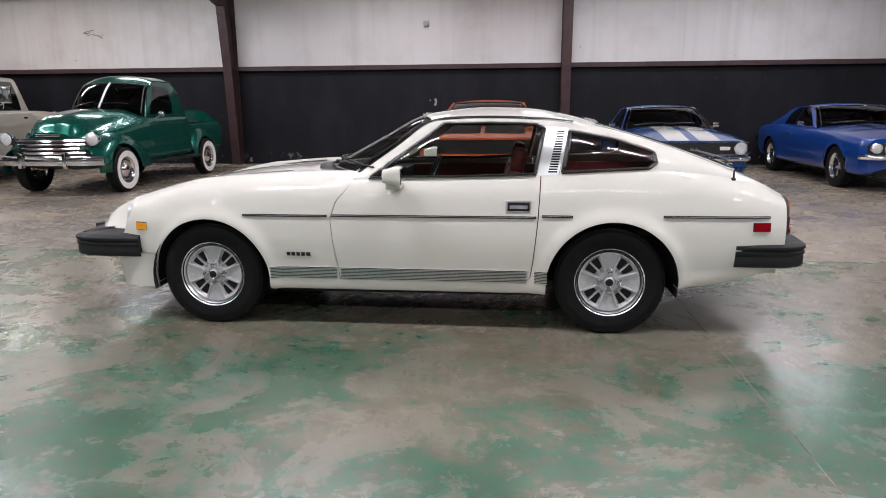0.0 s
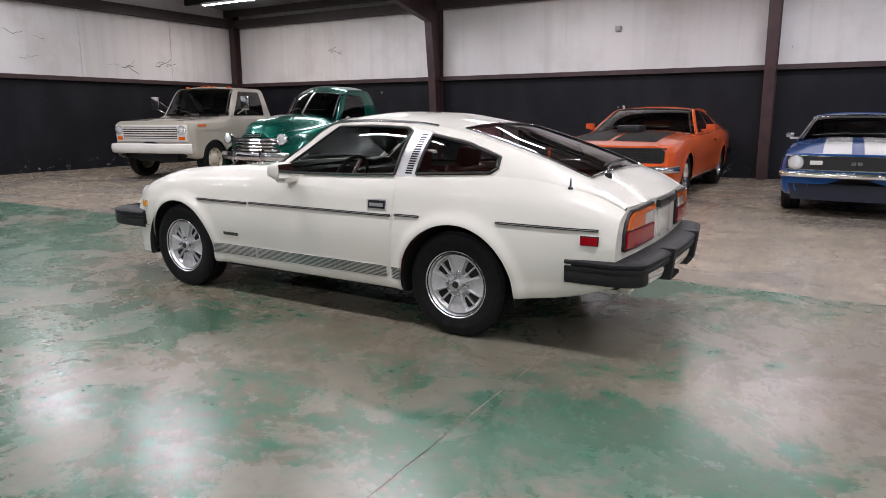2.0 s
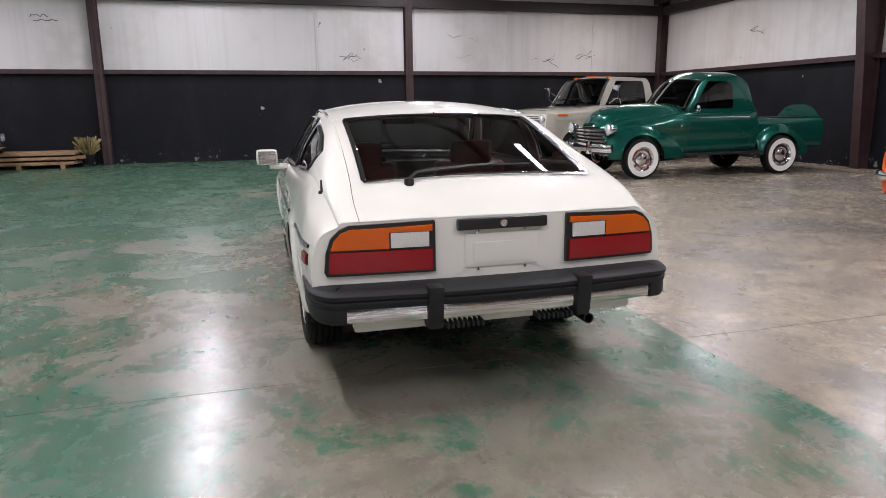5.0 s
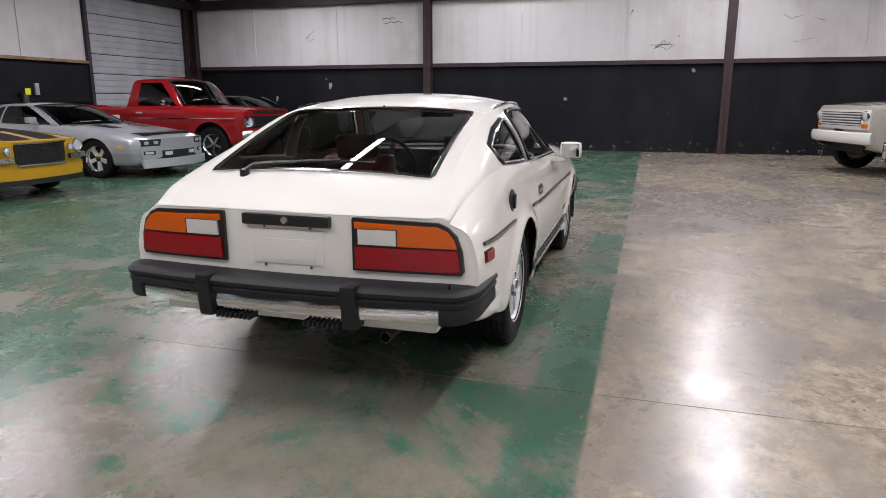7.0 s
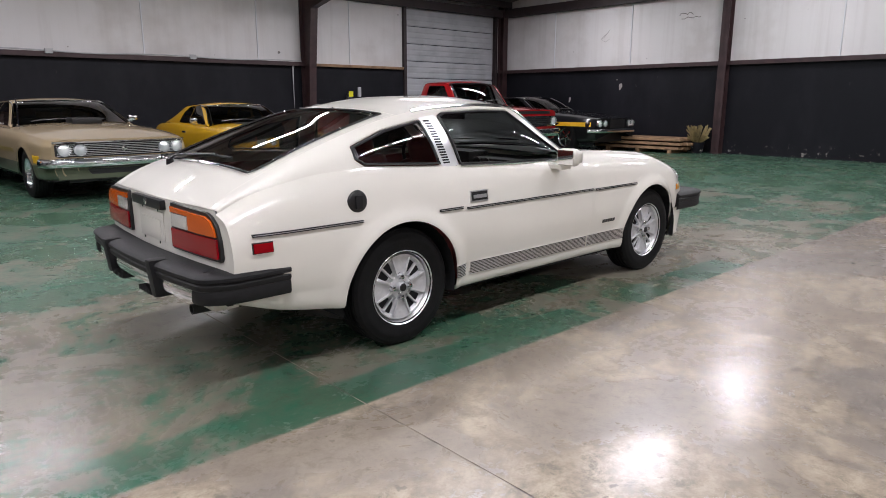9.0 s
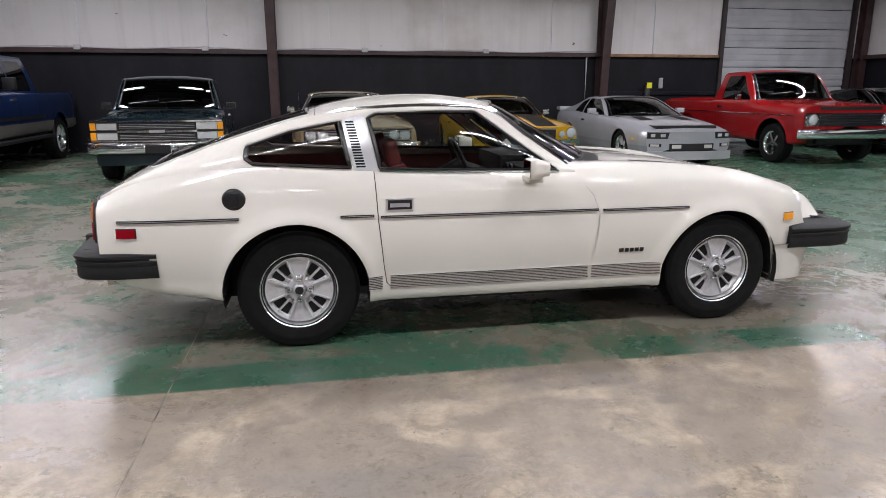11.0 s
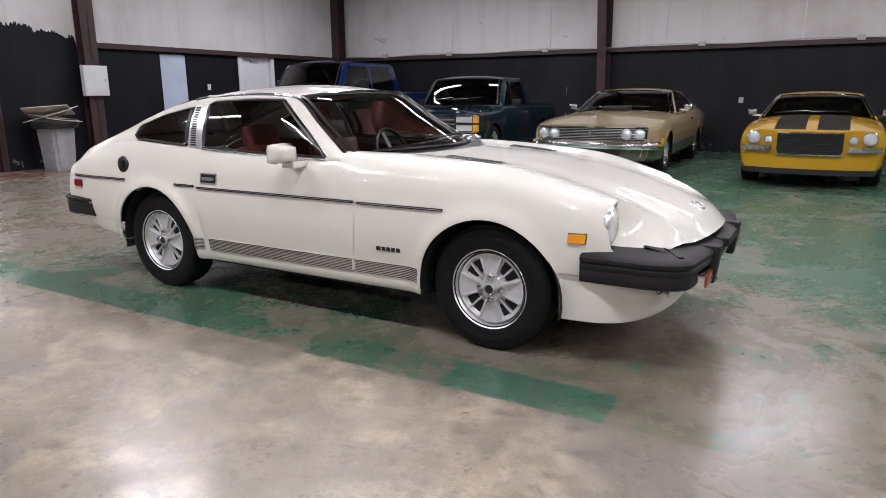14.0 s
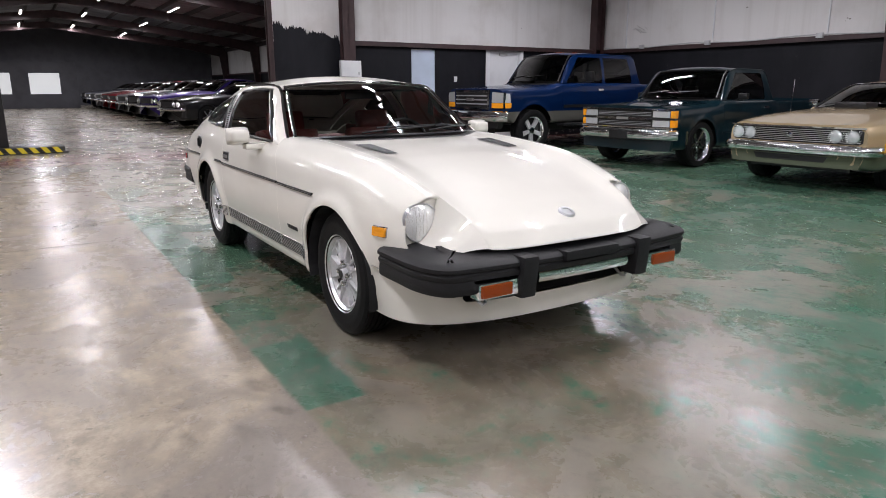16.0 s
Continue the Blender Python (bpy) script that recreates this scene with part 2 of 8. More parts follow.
RED_LENS = material("red_lens", (0.26, 0.003, 0.008), 0.15, spec=0.3, coat=0.35, bump=0.06, bump_scale=120)
CLEAR_LENS = material("clear_lens", (0.62, 0.60, 0.56), 0.12, coat=1.0, bump=0.35, bump_scale=140)
LAMP_GLASS = material("lamp_glass", (0.86, 0.87, 0.86), 0.12, 0.3, coat=1.0, bump=0.25, bump_scale=90)
VINYL_RED = material("red_vinyl", (0.23, 0.05, 0.045), 0.45, vary=0.25, scale=12, bump=0.1, bump_scale=200)
VINYL_DARK = material("dark_vinyl", (0.02, 0.017, 0.017), 0.5, vary=0.3, scale=14)
GLASS = glass("tinted_glass", (0.88, 0.92, 0.9), 0.85)
GLASS_DARK = glass("dark_tinted_glass", (0.90, 0.88, 0.87), 0.90)
MIRROR = material("mirror_glass", (0.8, 0.8, 0.8), 0.02, 1.0)

coupe = thing("sports_coupe", "white two-door fastback coupe with black bumpers parked on worn green concrete", "car")

AX_F, AX_R, ARCH = -1.225, 1.255, 0.386

zb = pchip([-2.2, -1.6, -0.85, 0.9, 1.62, 1.95, 2.26], [0.25, 0.25, 0.237, 0.237, 0.285, 0.335, 0.42])
A1 = table([(-2.2, 0.62), (-1.95, 0.69), (-1.7, 0.745), (-1.25, 0.78), (-0.6, 0.782), (0.8, 0.79), (1.25, 0.80), (1.9, 0.785), (2.26, 0.755)])
A2 = table([(-2.2, 0.65, 0.37), (-1.95, 0.715, 0.37), (-1.7, 0.768, 0.38), (-1.25, 0.80, 0.385), (-0.6, 0.812, 0.385), (0.2, 0.822, 0.385), (0.8, 0.826, 0.385), (1.25, 0.835, 0.4), (1.9, 0.822, 0.43), (2.26, 0.80, 0.48)])
A3 = table([(-2.2, 0.665, 0.50), (-1.95, 0.735, 0.53), (-1.7, 0.79, 0.56), (-1.25, 0.822, 0.57), (-0.6, 0.838, 0.575), (0.2, 0.848, 0.58), (0.8, 0.852, 0.585), (1.25, 0.852, 0.59), (1.9, 0.847, 0.60), (2.26, 0.828, 0.60)])
A4 = table([(-2.2, 0.66, 0.565), (-1.95, 0.725, 0.63), (-1.7, 0.782, 0.685), (-1.25, 0.815, 0.72), (-0.6, 0.83, 0.735), (0.2, 0.838, 0.74), (0.8, 0.84, 0.745), (1.25, 0.84, 0.75), (1.9, 0.84, 0.745), (2.26, 0.818, 0.70)])
A5 = table([(-2.2, 0.63, 0.592), (-1.95, 0.695, 0.695), (-1.7, 0.745, 0.772), (-1.25, 0.772, 0.848), (-0.6, 0.795, 0.874), (-0.2, 0.805, 0.875), (0.2, 0.81, 0.88), (0.8, 0.81, 0.89), (1.25, 0.808, 0.90), (1.6, 0.806, 0.895), (1.9, 0.808, 0.87), (2.26, 0.778, 0.79)])
BELT = table([(-2.2, 0.56, 0.603), (-2.03, 0.60, 0.722), (-1.7, 0.63, 0.826), (-1.25, 0.65, 0.916), (-0.6, 0.70, 0.948), (-0.29, 0.772, 0.925), (0.2, 0.776, 0.938), (0.8, 0.776, 0.953), (1.45, 0.764, 0.982), (1.7, 0.752, 0.972), (1.9, 0.745, 0.942), (2.1, 0.728, 0.895), (2.26, 0.708, 0.825)])
HOOD = table([(-2.2, 0.606), (-2.13, 0.672), (-1.95, 0.745), (-1.83, 0.785), (-1.67, 0.832), (-1.4, 0.89), (-1.22, 0.918), (-0.8, 0.953), (-0.5, 0.968), (-0.2, 0.97)])
RAIL = table([(-0.30, -0.30, 0.705, 0.945), (-0.05, -0.05, 0.635, 1.118), (0.17, 0.17, 0.582, 1.268), (0.25, 0.25, 0.584, 1.283), (0.5, 0.5, 0.595, 1.292), (0.85, 0.85, 0.60, 1.279), (1.19, 1.19, 0.604, 1.228), (1.52, 1.52, 0.612, 1.135), (1.93, 1.93, 0.628, 0.985), (2.12, 2.12, 0.64, 0.91), (2.26, 2.25, 0.635, 0.84)])
SPINE = table([(-0.30, -0.61, 0.965), (-0.05, -0.245, 1.155), (0.17, 0.06, 1.305), (0.25, 0.17, 1.325), (0.5, 0.48, 1.352), (0.75, 0.75, 1.344), (1.0, 1.0, 1.306), (1.4, 1.4, 1.19), (1.78, 1.78, 1.07), (2.0, 2.0, 0.985), (2.12, 2.13, 0.925), (2.26, 2.265, 0.845)])


def bow(x, y):
    """The nose and the tail are rounded in plan."""
    n = np.clip((-1.3 - x) / 0.9, 0, 1) ** 1.5 * 0.24 * (np.abs(y) / 0.75) ** 2.2
    t = np.clip((x - 1.85) / 0.4, 0, 1) ** 1.5 * 0.035 * (np.abs(y) / 0.75) ** 2.5
    return x + n - t


def flare(x, y, z, u):
    """Raised lips round the wheel openings."""
    for c, zc in ((AX_F, 0.30), (AX_R, 0.31)):
        r = np.hypot(x - c, z - zc)
        y = y + 0.022 * np.exp(-(((r - ARCH - 0.01) / 0.05) ** 2)) * (z > 0.2) * (u > 0.9) * (u < 4.7)
    return y


def body_low(x, u):
    P = [(A1[0](x) - 0.08, zb(x)), (A1[0](x), zb(x) + 0.004)] + [(t[0](x), t[1](x)) for t in (A2, A3, A4, A5, BELT)]
    hood = HOOD[0](x)
    P += [(0.42 - 0 * x, np.where(x < -0.2, hood - 0.01, BELT[1](x) + 0.15))]
    y, z = hermite(P, u)
    y = flare(x, y, z, u)
    X = bow(x, y)
    return np.stack([X, y, z], -1)


def hood_top(x, v):
    """From the fender crest (v 0) to the middle line (v 1)."""
    h = HOOD[0](x)
    by, bz = BELT[0](x), BELT[1](x)
    P = [(A5[0](x), A5[1](x)), (by, bz), (0.42 + 0 * x, h - 0.012), (0.2 + 0 * x, h - 0.003), (0 * x, h), (-0.2 + 0 * x, h - 0.003)]
    y, z = hermite(P, 1 + 3 * v)
    X = bow(x, y)
    return np.stack([X, y, z], -1)


def upper_side(s, v):
    """From the belt (v 0) to the roof rail (v 1)."""
    bx, by, bz = bow(s, BELT[0](s)), BELT[0](s), BELT[1](s)
    rx, ry, rz = RAIL[0](s), RAIL[1](s), RAIL[2](s)
    rx = np.where(s > 1.85, bow(rx, ry), rx)
    k = 0.022 * np.sin(np.pi * v)
    return np.stack([bx + (rx - bx) * v, by + (ry - by) * v + k, bz + (rz - bz) * v + 0.3 * k], -1)


def upper_top(s, v):
    """From the middle line (v 0) to the roof rail (v 1)."""
    cx, cz = SPINE[0](s), SPINE[1](s)
    rx, ry, rz = RAIL[0](s), RAIL[1](s), RAIL[2](s)
    rx = np.where(s > 1.85, bow(rx, ry), rx)
    return np.stack([cx + (rx - cx) * v**2, ry * v, cz + (rz - cz) * v**2.4], -1)


# hollows for the headlamps: the wing is cut off at the lamp, and a scoop runs on to the nose
LAMP_X, LAMP = -1.79, (0.627, 0.673, 0.089)
RIM_IN = pchip([-2.13, -2.04, -1.95, -1.87, -1.79], [0.468, 0.488, 0.506, 0.522, 0.536])
COLLAR = 0.008      # how far the wing reaches forward of the lamp
RIM_LOW = pchip([-2.1, -2.0, -1.91, -1.855, -1.83, -1.812, -1.798], [0.550, 0.553, 0.557, 0.565, 0.580, 0.63, 0.70])


def top_z(X, y):
    """Height of the wing or bonnet over a point of the plan."""
    x = X
    for _ in range(4):
        x = X - (float(bow(np.array([x]), np.array([y]))[0]) - x)
    v = np.linspace(-0.333, 0.9, 160)
    p = hood_top(np.full(160, max(x, -2.2)), v)
    return float(np.interp(y, p[::-1, 1], p[::-1, 2]))


def flank_at(X, z):
    """The point of the flank at that place along the car and that height."""
    u, x = np.linspace(1, 5, 160), X
    for _ in range(5):
        p = body_low(np.full(160, max(x, -2.2)), u)
        q = [float(np.interp(z, p[:, 2], p[:, i])) for i in (0, 1)]
        x += X - q[0]
    return q[0], q[1], z


def rim_curves(n=41):
    s = np.linspace(0, 1, n) ** 1.4
    a = [(x, float(RIM_IN(x)), top_z(x, float(RIM_IN(x)))) for x in LAMP_X + 0.002 + (-2.118 - LAMP_X) * s]
    low = pchip([-2.1, -2.0, -1.9, -1.84, -1.80], [0.550, 0.553, 0.557, 0.563, 0.570])
    b = [flank_at(x, float(low(x))) for x in LAMP_X - 0.02 + (-2.085 - LAMP_X + 0.02) * s]
    b = [(x, y - 0.004, z) for x, y, z in b]
    return np.array(a).T, np.array(b).T


RI, RO = rim_curves()


def hollow_cut(P):
    """Positive in the part that is cut out of the wing."""
    X, y, z = P[:, 0], np.abs(P[:, 1]), P[:, 2]
    return np.minimum(np.minimum(LAMP_X - COLLAR - X, y - RIM_IN(X)), np.minimum(z - RIM_LOW(X), 0.25 - np.abs(X + 2.03)))


def hollow(s, v):
    k = np.linspace(0, 1, 41)
    a, b = [np.interp(s, k, q) for q in RI], [np.interp(s, k, q) for q in RO]
    x, y = [p + (q - p) * v for p, q in zip(a[:2], b[:2])]
    z = b[2] + (a[2] - b[2]) * (1 - v) ** (1.15 + 2.2 * (1 - s) ** 2)
    return np.stack([x, y, z + 0.012 * np.sin(np.pi * v) * s], -1)


def lamp_wall(parent, sd):
    """The upright wall behind the headlamp, as high as the wing."""
    pts = [flank_at(LAMP_X, z) for z in np.linspace(0.565, 0.70, 8)]
    pts += [(LAMP_X, y, top_z(LAMP_X, y)) for y in np.linspace(pts[-1][1] - 0.012, 0.532, 12)]
    pts += [(LAMP_X, 0.532, 0.565)]
    bm = bmesh.new()
    ring = [bm.verts.new((LAMP_X + 0.006, sd * (y - 0.004 if y > 0.6 else y), z - 0.003)) for _, y, z in pts]
    hub = bm.verts.new((LAMP_X + 0.006, sd * 0.64, 0.66))
    for p, q in zip(ring, ring[1:] + ring[:1]):
        bm.faces.new((hub, p, q))
    bmesh.ops.recalc_face_normals(bm, faces=bm.faces)
    return part("lamp_wall", bm, PAINT, parent)


def arch_cut(P):
    f = ARCH - np.hypot(P[:, 0] - AX_F, P[:, 2] - 0.30)
    r = ARCH - np.hypot(P[:, 0] - AX_R, P[:, 2] - 0.31)
    # below the axle the opening runs straight down
    f = np.where(P[:, 2] < 0.30, ARCH - np.abs(P[:, 0] - AX_F), f)
    r = np.where(P[:, 2] < 0.31, ARCH - np.abs(P[:, 0] - AX_R), r)
    return np.maximum(f, r)


DOOR = [(-0.30, 0.98), (-0.33, 0.88), (-0.40, 0.80), (-0.437, 0.70), (-0.425, 0.55), (-0.405, 0.42), (-0.395, 0.312), (0.74, 0.312), (0.775, 0.345), (0.79, 0.45), (0.815, 0.70), (0.83, 0.98)]
GAPW = 0.0028


def door_in(P):
    return sd_poly(P[:, 0], P[:, 2], DOOR) + GAPW


def door_out(P):
    return -(sd_poly(P[:, 0], P[:, 2], DOOR) - GAPW)


def front_of(x0):
    return lambda P: P[:, 0] - x0


def rear_of(x0):
    return lambda P: x0 - P[:, 0]


def under_bumper(P):
    """The flank stops behind the front bumper and the spoiler."""
    return np.minimum(-1.655 - P[:, 0], 0.452 - P[:, 2])


def hood_edge(P):
    """Negative inside the bonnet's shut line."""
    w = np.interp(P[:, 0], [-2.2, -2.05, -1.8, -1.6, -1.3, -0.6, -0.2], [0.448, 0.48, 0.528, 0.553, 0.58, 0.61, 0.62])
    return np.abs(P[:, 1]) - w


XS = np.concatenate([np.linspace(-2.2, -1.55, 120), np.linspace(-1.54, 2.26, 210)])
US = np.concatenate([np.linspace(0, 1, 4)[:-1], np.linspace(1, 6, 96)])
for sd, nm in ((1, "right"), (-1, "left")):
    sheet("front_fender", body_low, XS[XS < -0.2], US, PAINT, coupe, (arch_cut, door_out, front_of(-0.27), hollow_cut, under_bumper), sd)
    sheet("headlamp_hollow", hollow, np.linspace(0, 1, 40), 0.5 - 0.5 * np.cos(np.linspace(0, np.pi, 40)), PAINT, coupe, (), sd, thick=0)
    lamp_wall(coupe, sd)
    sheet("door_panel", body_low, XS[(XS > -0.5) & (XS < 0.9)], US, PAINT, coupe, (door_in,), sd)
    sheet("quarter_panel", body_low, XS[XS > 0.5], US, PAINT, coupe, (arch_cut, door_out, lambda P: 0.317 - P[:, 2] - 10 * (P[:, 0] > 0.78)), sd)
    sheet("rocker_panel", body_low, XS[(XS > -0.9) & (XS < 0.9)], US[:30], PAINT, coupe, (arch_cut, front_of(0.78), lambda P: -0.27 - P[:, 0], door_out, lambda P: P[:, 2] - 0.38), sd)
    sheet("fender_top", hood_top, np.concatenate([np.linspace(-2.2, -1.6, 110), np.linspace(-1.59, -0.22, 70)]), np.linspace(0, 0.5, 48), PAINT, coupe, (lambda P: 0.003 - hood_edge(P), lambda P: P[:, 0] + 0.27, hollow_cut), sd)

F_hood = lambda x, v: hood_top(x, 1 - np.abs(v)) * np.stack([np.ones_like(v), np.where(v < 0, -1, 1), np.ones_like(v)], -1)
cowl_line = lambda P: P[:, 0] - (-0.70 + 0.32 * (np.abs(P[:, 1]) / 0.7) ** 2)
sheet("bonnet", F_hood, np.concatenate([np.linspace(-2.2, -1.6, 80), np.linspace(-1.59, -0.25, 70)]), np.linspace(-0.98, 0.98, 101), PAINT, coupe, (lambda P: hood_edge(P) + 0.002, cowl_line, hollow_cut), label="long white bonnet with a low nose")
sheet("cowl", F_hood, np.linspace(-0.8, -0.2, 40), np.linspace(-0.99, 0.99, 61), BLACK_TRIM, coupe, (lambda P: -cowl_line(P) + 0.004, lambda P: np.abs(P[:, 1]) - 0.66, lambda P: P[:, 0] + 0.27), label="black cowl grille below the windscreen")

# upper body
F_top = lambda s, v: upper_top(s, np.abs(v)) * np.stack([np.ones_like(v), np.where(v < 0, -1, 1), np.ones_like(v)], -1)
V_ALL = np.linspace(-1, 1, 61)
V_GL = np.linspace(-0.945, 0.945, 57)
sheet("roof", F_top, np.linspace(0.17, 1.125, 46), V_ALL, PAINT, coupe)
sheet("windscreen", F_top, np.linspace(-0.285, 0.16, 26), V_GL, GLASS, coupe, thick=0.0, label="tinted windscreen")
sheet("rear_window", F_top, np.linspace(1.175, 1.985, 40), np.linspace(-0.88, 0.88, 57), GLASS_DARK, coupe, thick=0.0, label="dark tinted hatch glass")
glass_hole = lambda P: -np.maximum(np.maximum(np.abs(P[:, 1]) - 0.88 * RAIL[1](P[:, 0]), 1.175 - P[:, 0]), P[:, 0] - 1.985)
sheet("hatch_frame", F_top, np.linspace(1.131, 2.255, 60), np.linspace(-0.972, 0.972, 75), PAINT, coupe, (glass_hole,), label="white hatch with a chrome-edged window")
for sd in (1, -1):
    sheet("sail_panel", upper_top, np.linspace(1.125, 2.255, 60), np.linspace(0.978, 1.0, 3), PAINT, coupe, (), sd)

WIN_DOOR = [(-0.185, 0.944), (0.40, 0.953), (0.792, 0.968), (0.845, 1.226), (0.80, 1.246), (0.50, 1.256), (0.245, 1.252)]
WIN_VENT = [(0.81, 0.962), (0.928, 0.962), (0.985, 1.222), (0.872, 1.236)]
WIN_QTR = [(0.955, 0.978), (1.45, 1.003), (1.488, 1.03), (1.482, 1.085), (1.26, 1.158), (1.0, 1.207)]
XZ = lambda poly, r=0.0: (lambda P: sd_poly(P[:, 0], P[:, 2], poly, r))
NOT = lambda f: (lambda P: -f(P))
SS, VV = np.linspace(-0.30, 2.25, 190), np.linspace(0, 1, 34)
for sd in (1, -1):
    sheet("upper_quarter", upper_side, SS, VV, PAINT, coupe, (NOT(XZ(WIN_DOOR, 0.012)), NOT(XZ(WIN_VENT, 0.006)), NOT(XZ(WIN_QTR, 0.012))), sd)
    sheet("door_window", upper_side, SS[SS < 1.0], VV, GLASS, coupe, (XZ(WIN_DOOR, 0.014),), sd, thick=0.0)
    sheet("quarter_window", upper_side, SS[(SS > 0.9) & (SS < 1.6)], VV, GLASS_DARK, coupe, (XZ(WIN_QTR, 0.014),), sd, thick=0.0)
    vent = sheet("pillar_vent", upper_side, SS[(SS > 0.7) & (SS < 1.1)], VV, BRIGHT, coupe, (XZ(WIN_VENT, 0.004),), sd, label="brushed metal louvred pillar vent")
    def on_side(pts, o=0.004):
        out = []
        for x, z in pts:
            lo, hi = BELT[1](x), RAIL[2](x)
            v = float(np.clip((z - lo) / max(hi - lo, 1e-3), 0, 1))
            p = upper_side(np.array([x]), np.array([v]))[0]
            for _ in range(3):
                v += float((z - p[2]) / max(hi - lo, 1e-3))
                p = upper_side(np.array([x]), np.array([v]))[0]
            out.append((p[0], sd * (p[1] + o), p[2]))
        return out

    bm = bmesh.new()
    for k in range(17):
        f = 0.05 + 0.9 * k / 16
        zc = 0.966 + 0.254 * f
        xa, xb = 0.868 + 0.058 * f, 0.918 + 0.054 * f
        q = on_side([(xa, zc - 0.0045), (xb, zc - 0.0045), (xb, zc + 0.0045), (xa, zc + 0.0045)], 0.002)
        vs = [bm.verts.new(v) for v in q]
        bm.faces.new(vs if sd < 0 else vs[::-1])
    part("louvre", bm, GAP, vent)
    # trims round the windows
    def dense(poly, n=8, close=True):
        q = poly + poly[:1] if close else poly
        return [(a[0] + (b[0] - a[0]) * k / n, a[1] + (b[1] - a[1]) * k / n) for a, b in zip(q, q[1:]) for k in range(n)] + ([] if close else [q[-1]])

    tube("window_seal", on_side(dense(WIN_QTR)), 0.014, BLACK_TRIM, coupe, True, label="black rubber window seal", flat=0.5)
    tube("window_frame", on_side(dense(WIN_DOOR)), 0.013, BLACK_TRIM, coupe, True, label="black door window frame", flat=0.5)
    tube("belt_trim", on_side(dense([(-0.20, 0.934), (0.40, 0.944), (0.80, 0.958)], 6, False), 0.009), 0.007, CHROME, coupe, label="chrome strip under the door window")
    rail = [tuple(upper_top(np.array([s]), np.array([1.0]))[0] * np.array([1, sd, 1])) for s in np.linspace(-0.29, 1.02, 46)]
    tube("drip_rail", rail, 0.011, CHROME, coupe, label="chrome drip rail")
    rail2 = [tuple(upper_top(np.array([s]), np.array([0.945]))[0] * np.array([1, sd, 1]) + np.array([0, 0, 0.004])) for s in np.linspace(-0.285, 0.165, 20)]
    tube("windscreen_trim", rail2, 0.011, CHROME, coupe, label="chrome windscreen trim")
for s0, nm, mt in ((0.163, "windscreen_trim", CHROME), (-0.288, "windscreen_trim", BLACK_TRIM)):
    tube(nm, [tuple(F_top(np.array([s0]), np.array([v]))[0] + np.array([0, 0, 0.004])) for v in np.linspace(-0.945, 0.945, 40)], 0.009, mt, coupe, label="trim along the windscreen")
ring = [F_top(np.array([s]), np.array([v]))[0] + np.array([0.0, 0, 0.006]) for s, v in [(1.175, v) for v in np.linspace(-0.87, 0.87, 24)] + [(s, 0.88) for s in np.linspace(1.2, 1.96, 24)] + [(1.985, v) for v in np.linspace(0.87, -0.87, 24)] + [(s, -0.88) for s in np.linspace(1.96, 1.2, 24)]]
tube("rear_window_trim", [tuple(p) for p in ring], 0.013, CHROME, coupe, True, label="chrome trim round the hatch glass", flat=0.6)

# tail
tail_us = np.concatenate([np.linspace(1, 6, 50), 6 + np.linspace(0.05, 1, 10), 7 + np.linspace(0.05, 1, 14)])


def tail_edge(u):
    lo = body_low(np.full(len(u), 2.26), np.minimum(u, 6))
    si = upper_side(np.full(len(u), 2.26), np.clip(u - 6, 0, 1))
    to = upper_top(np.full(len(u), 2.26), 1 - np.clip(u - 7, 0, 1))
    return np.where((u <= 6)[:, None], lo, np.where((u <= 7)[:, None], si, to))


def tail(u, w):
    E = tail_edge(u)
    mid = np.array([2.262, 0, 0.66])
    y, z = E[:, 1] * (1 - w), mid[2] + (E[:, 2] - mid[2]) * (1 - w)
    x = 2.268 - 0.035 * (np.abs(y) / 0.75) ** 2.5
    return np.stack([np.where(w < 0.02, E[:, 0], x), y, z], -1)


for sd in (1, -1):
    sheet("tail_panel", tail, tail_us, np.array([0, 0.03, 0.1, 0.2, 0.35, 0.5, 0.7, 0.85, 1.0]), PAINT, coupe, (), sd, thick=0)


def tail_x(y):
    return 2.268 - 0.035 * (abs(y) / 0.75) ** 2.5


def tail_plate(name, poly, z_off, depth, mat, parent, sd, label="", inset=0.0):
    """A plate that follows the rounded tail; poly of (y, z)."""
    bm = bmesh.new()
    pts = []
    for (a, b) in zip(poly, poly[1:] + poly[:1]):
        pts += [(a[0] + (b[0] - a[0]) * k / 6, a[1] + (b[1] - a[1]) * k / 6) for k in range(6)]
    front = [bm.verts.new((tail_x(y) + z_off + depth, sd * y, z + 0.012)) for y, z in pts]
    back = [bm.verts.new((tail_x(y) + z_off, sd * y, z + 0.012)) for y, z in pts]
    cy, cz = sum(p[0] for p in pts) / len(pts), sum(p[1] for p in pts) / len(pts)
    mids = [bm.verts.new((tail_x(cy + (y - cy) * 0.55) + z_off + depth + 0.001, sd * (cy + (y - cy) * 0.55), cz + 0.012 + (z - cz) * 0.55)) for y, z in pts]
    c = bm.verts.new((tail_x(cy) + z_off + depth + 0.0012, sd * cy, cz + 0.012))
    n = len(pts)
    for k in range(n):
        j = (k + 1) % n
        bm.faces.new((front[k], front[j], back[j], back[k]))
        bm.faces.new((front[k], mids[k], mids[j], front[j]))
        bm.faces.new((mids[k], c, mids[j]))
    bmesh.ops.recalc_face_normals(bm, faces=bm.faces)
    ob = part(name, bm, mat, parent, label, True)
    ob.data.set_sharp_from_angle(angle=radians(35))
    return ob


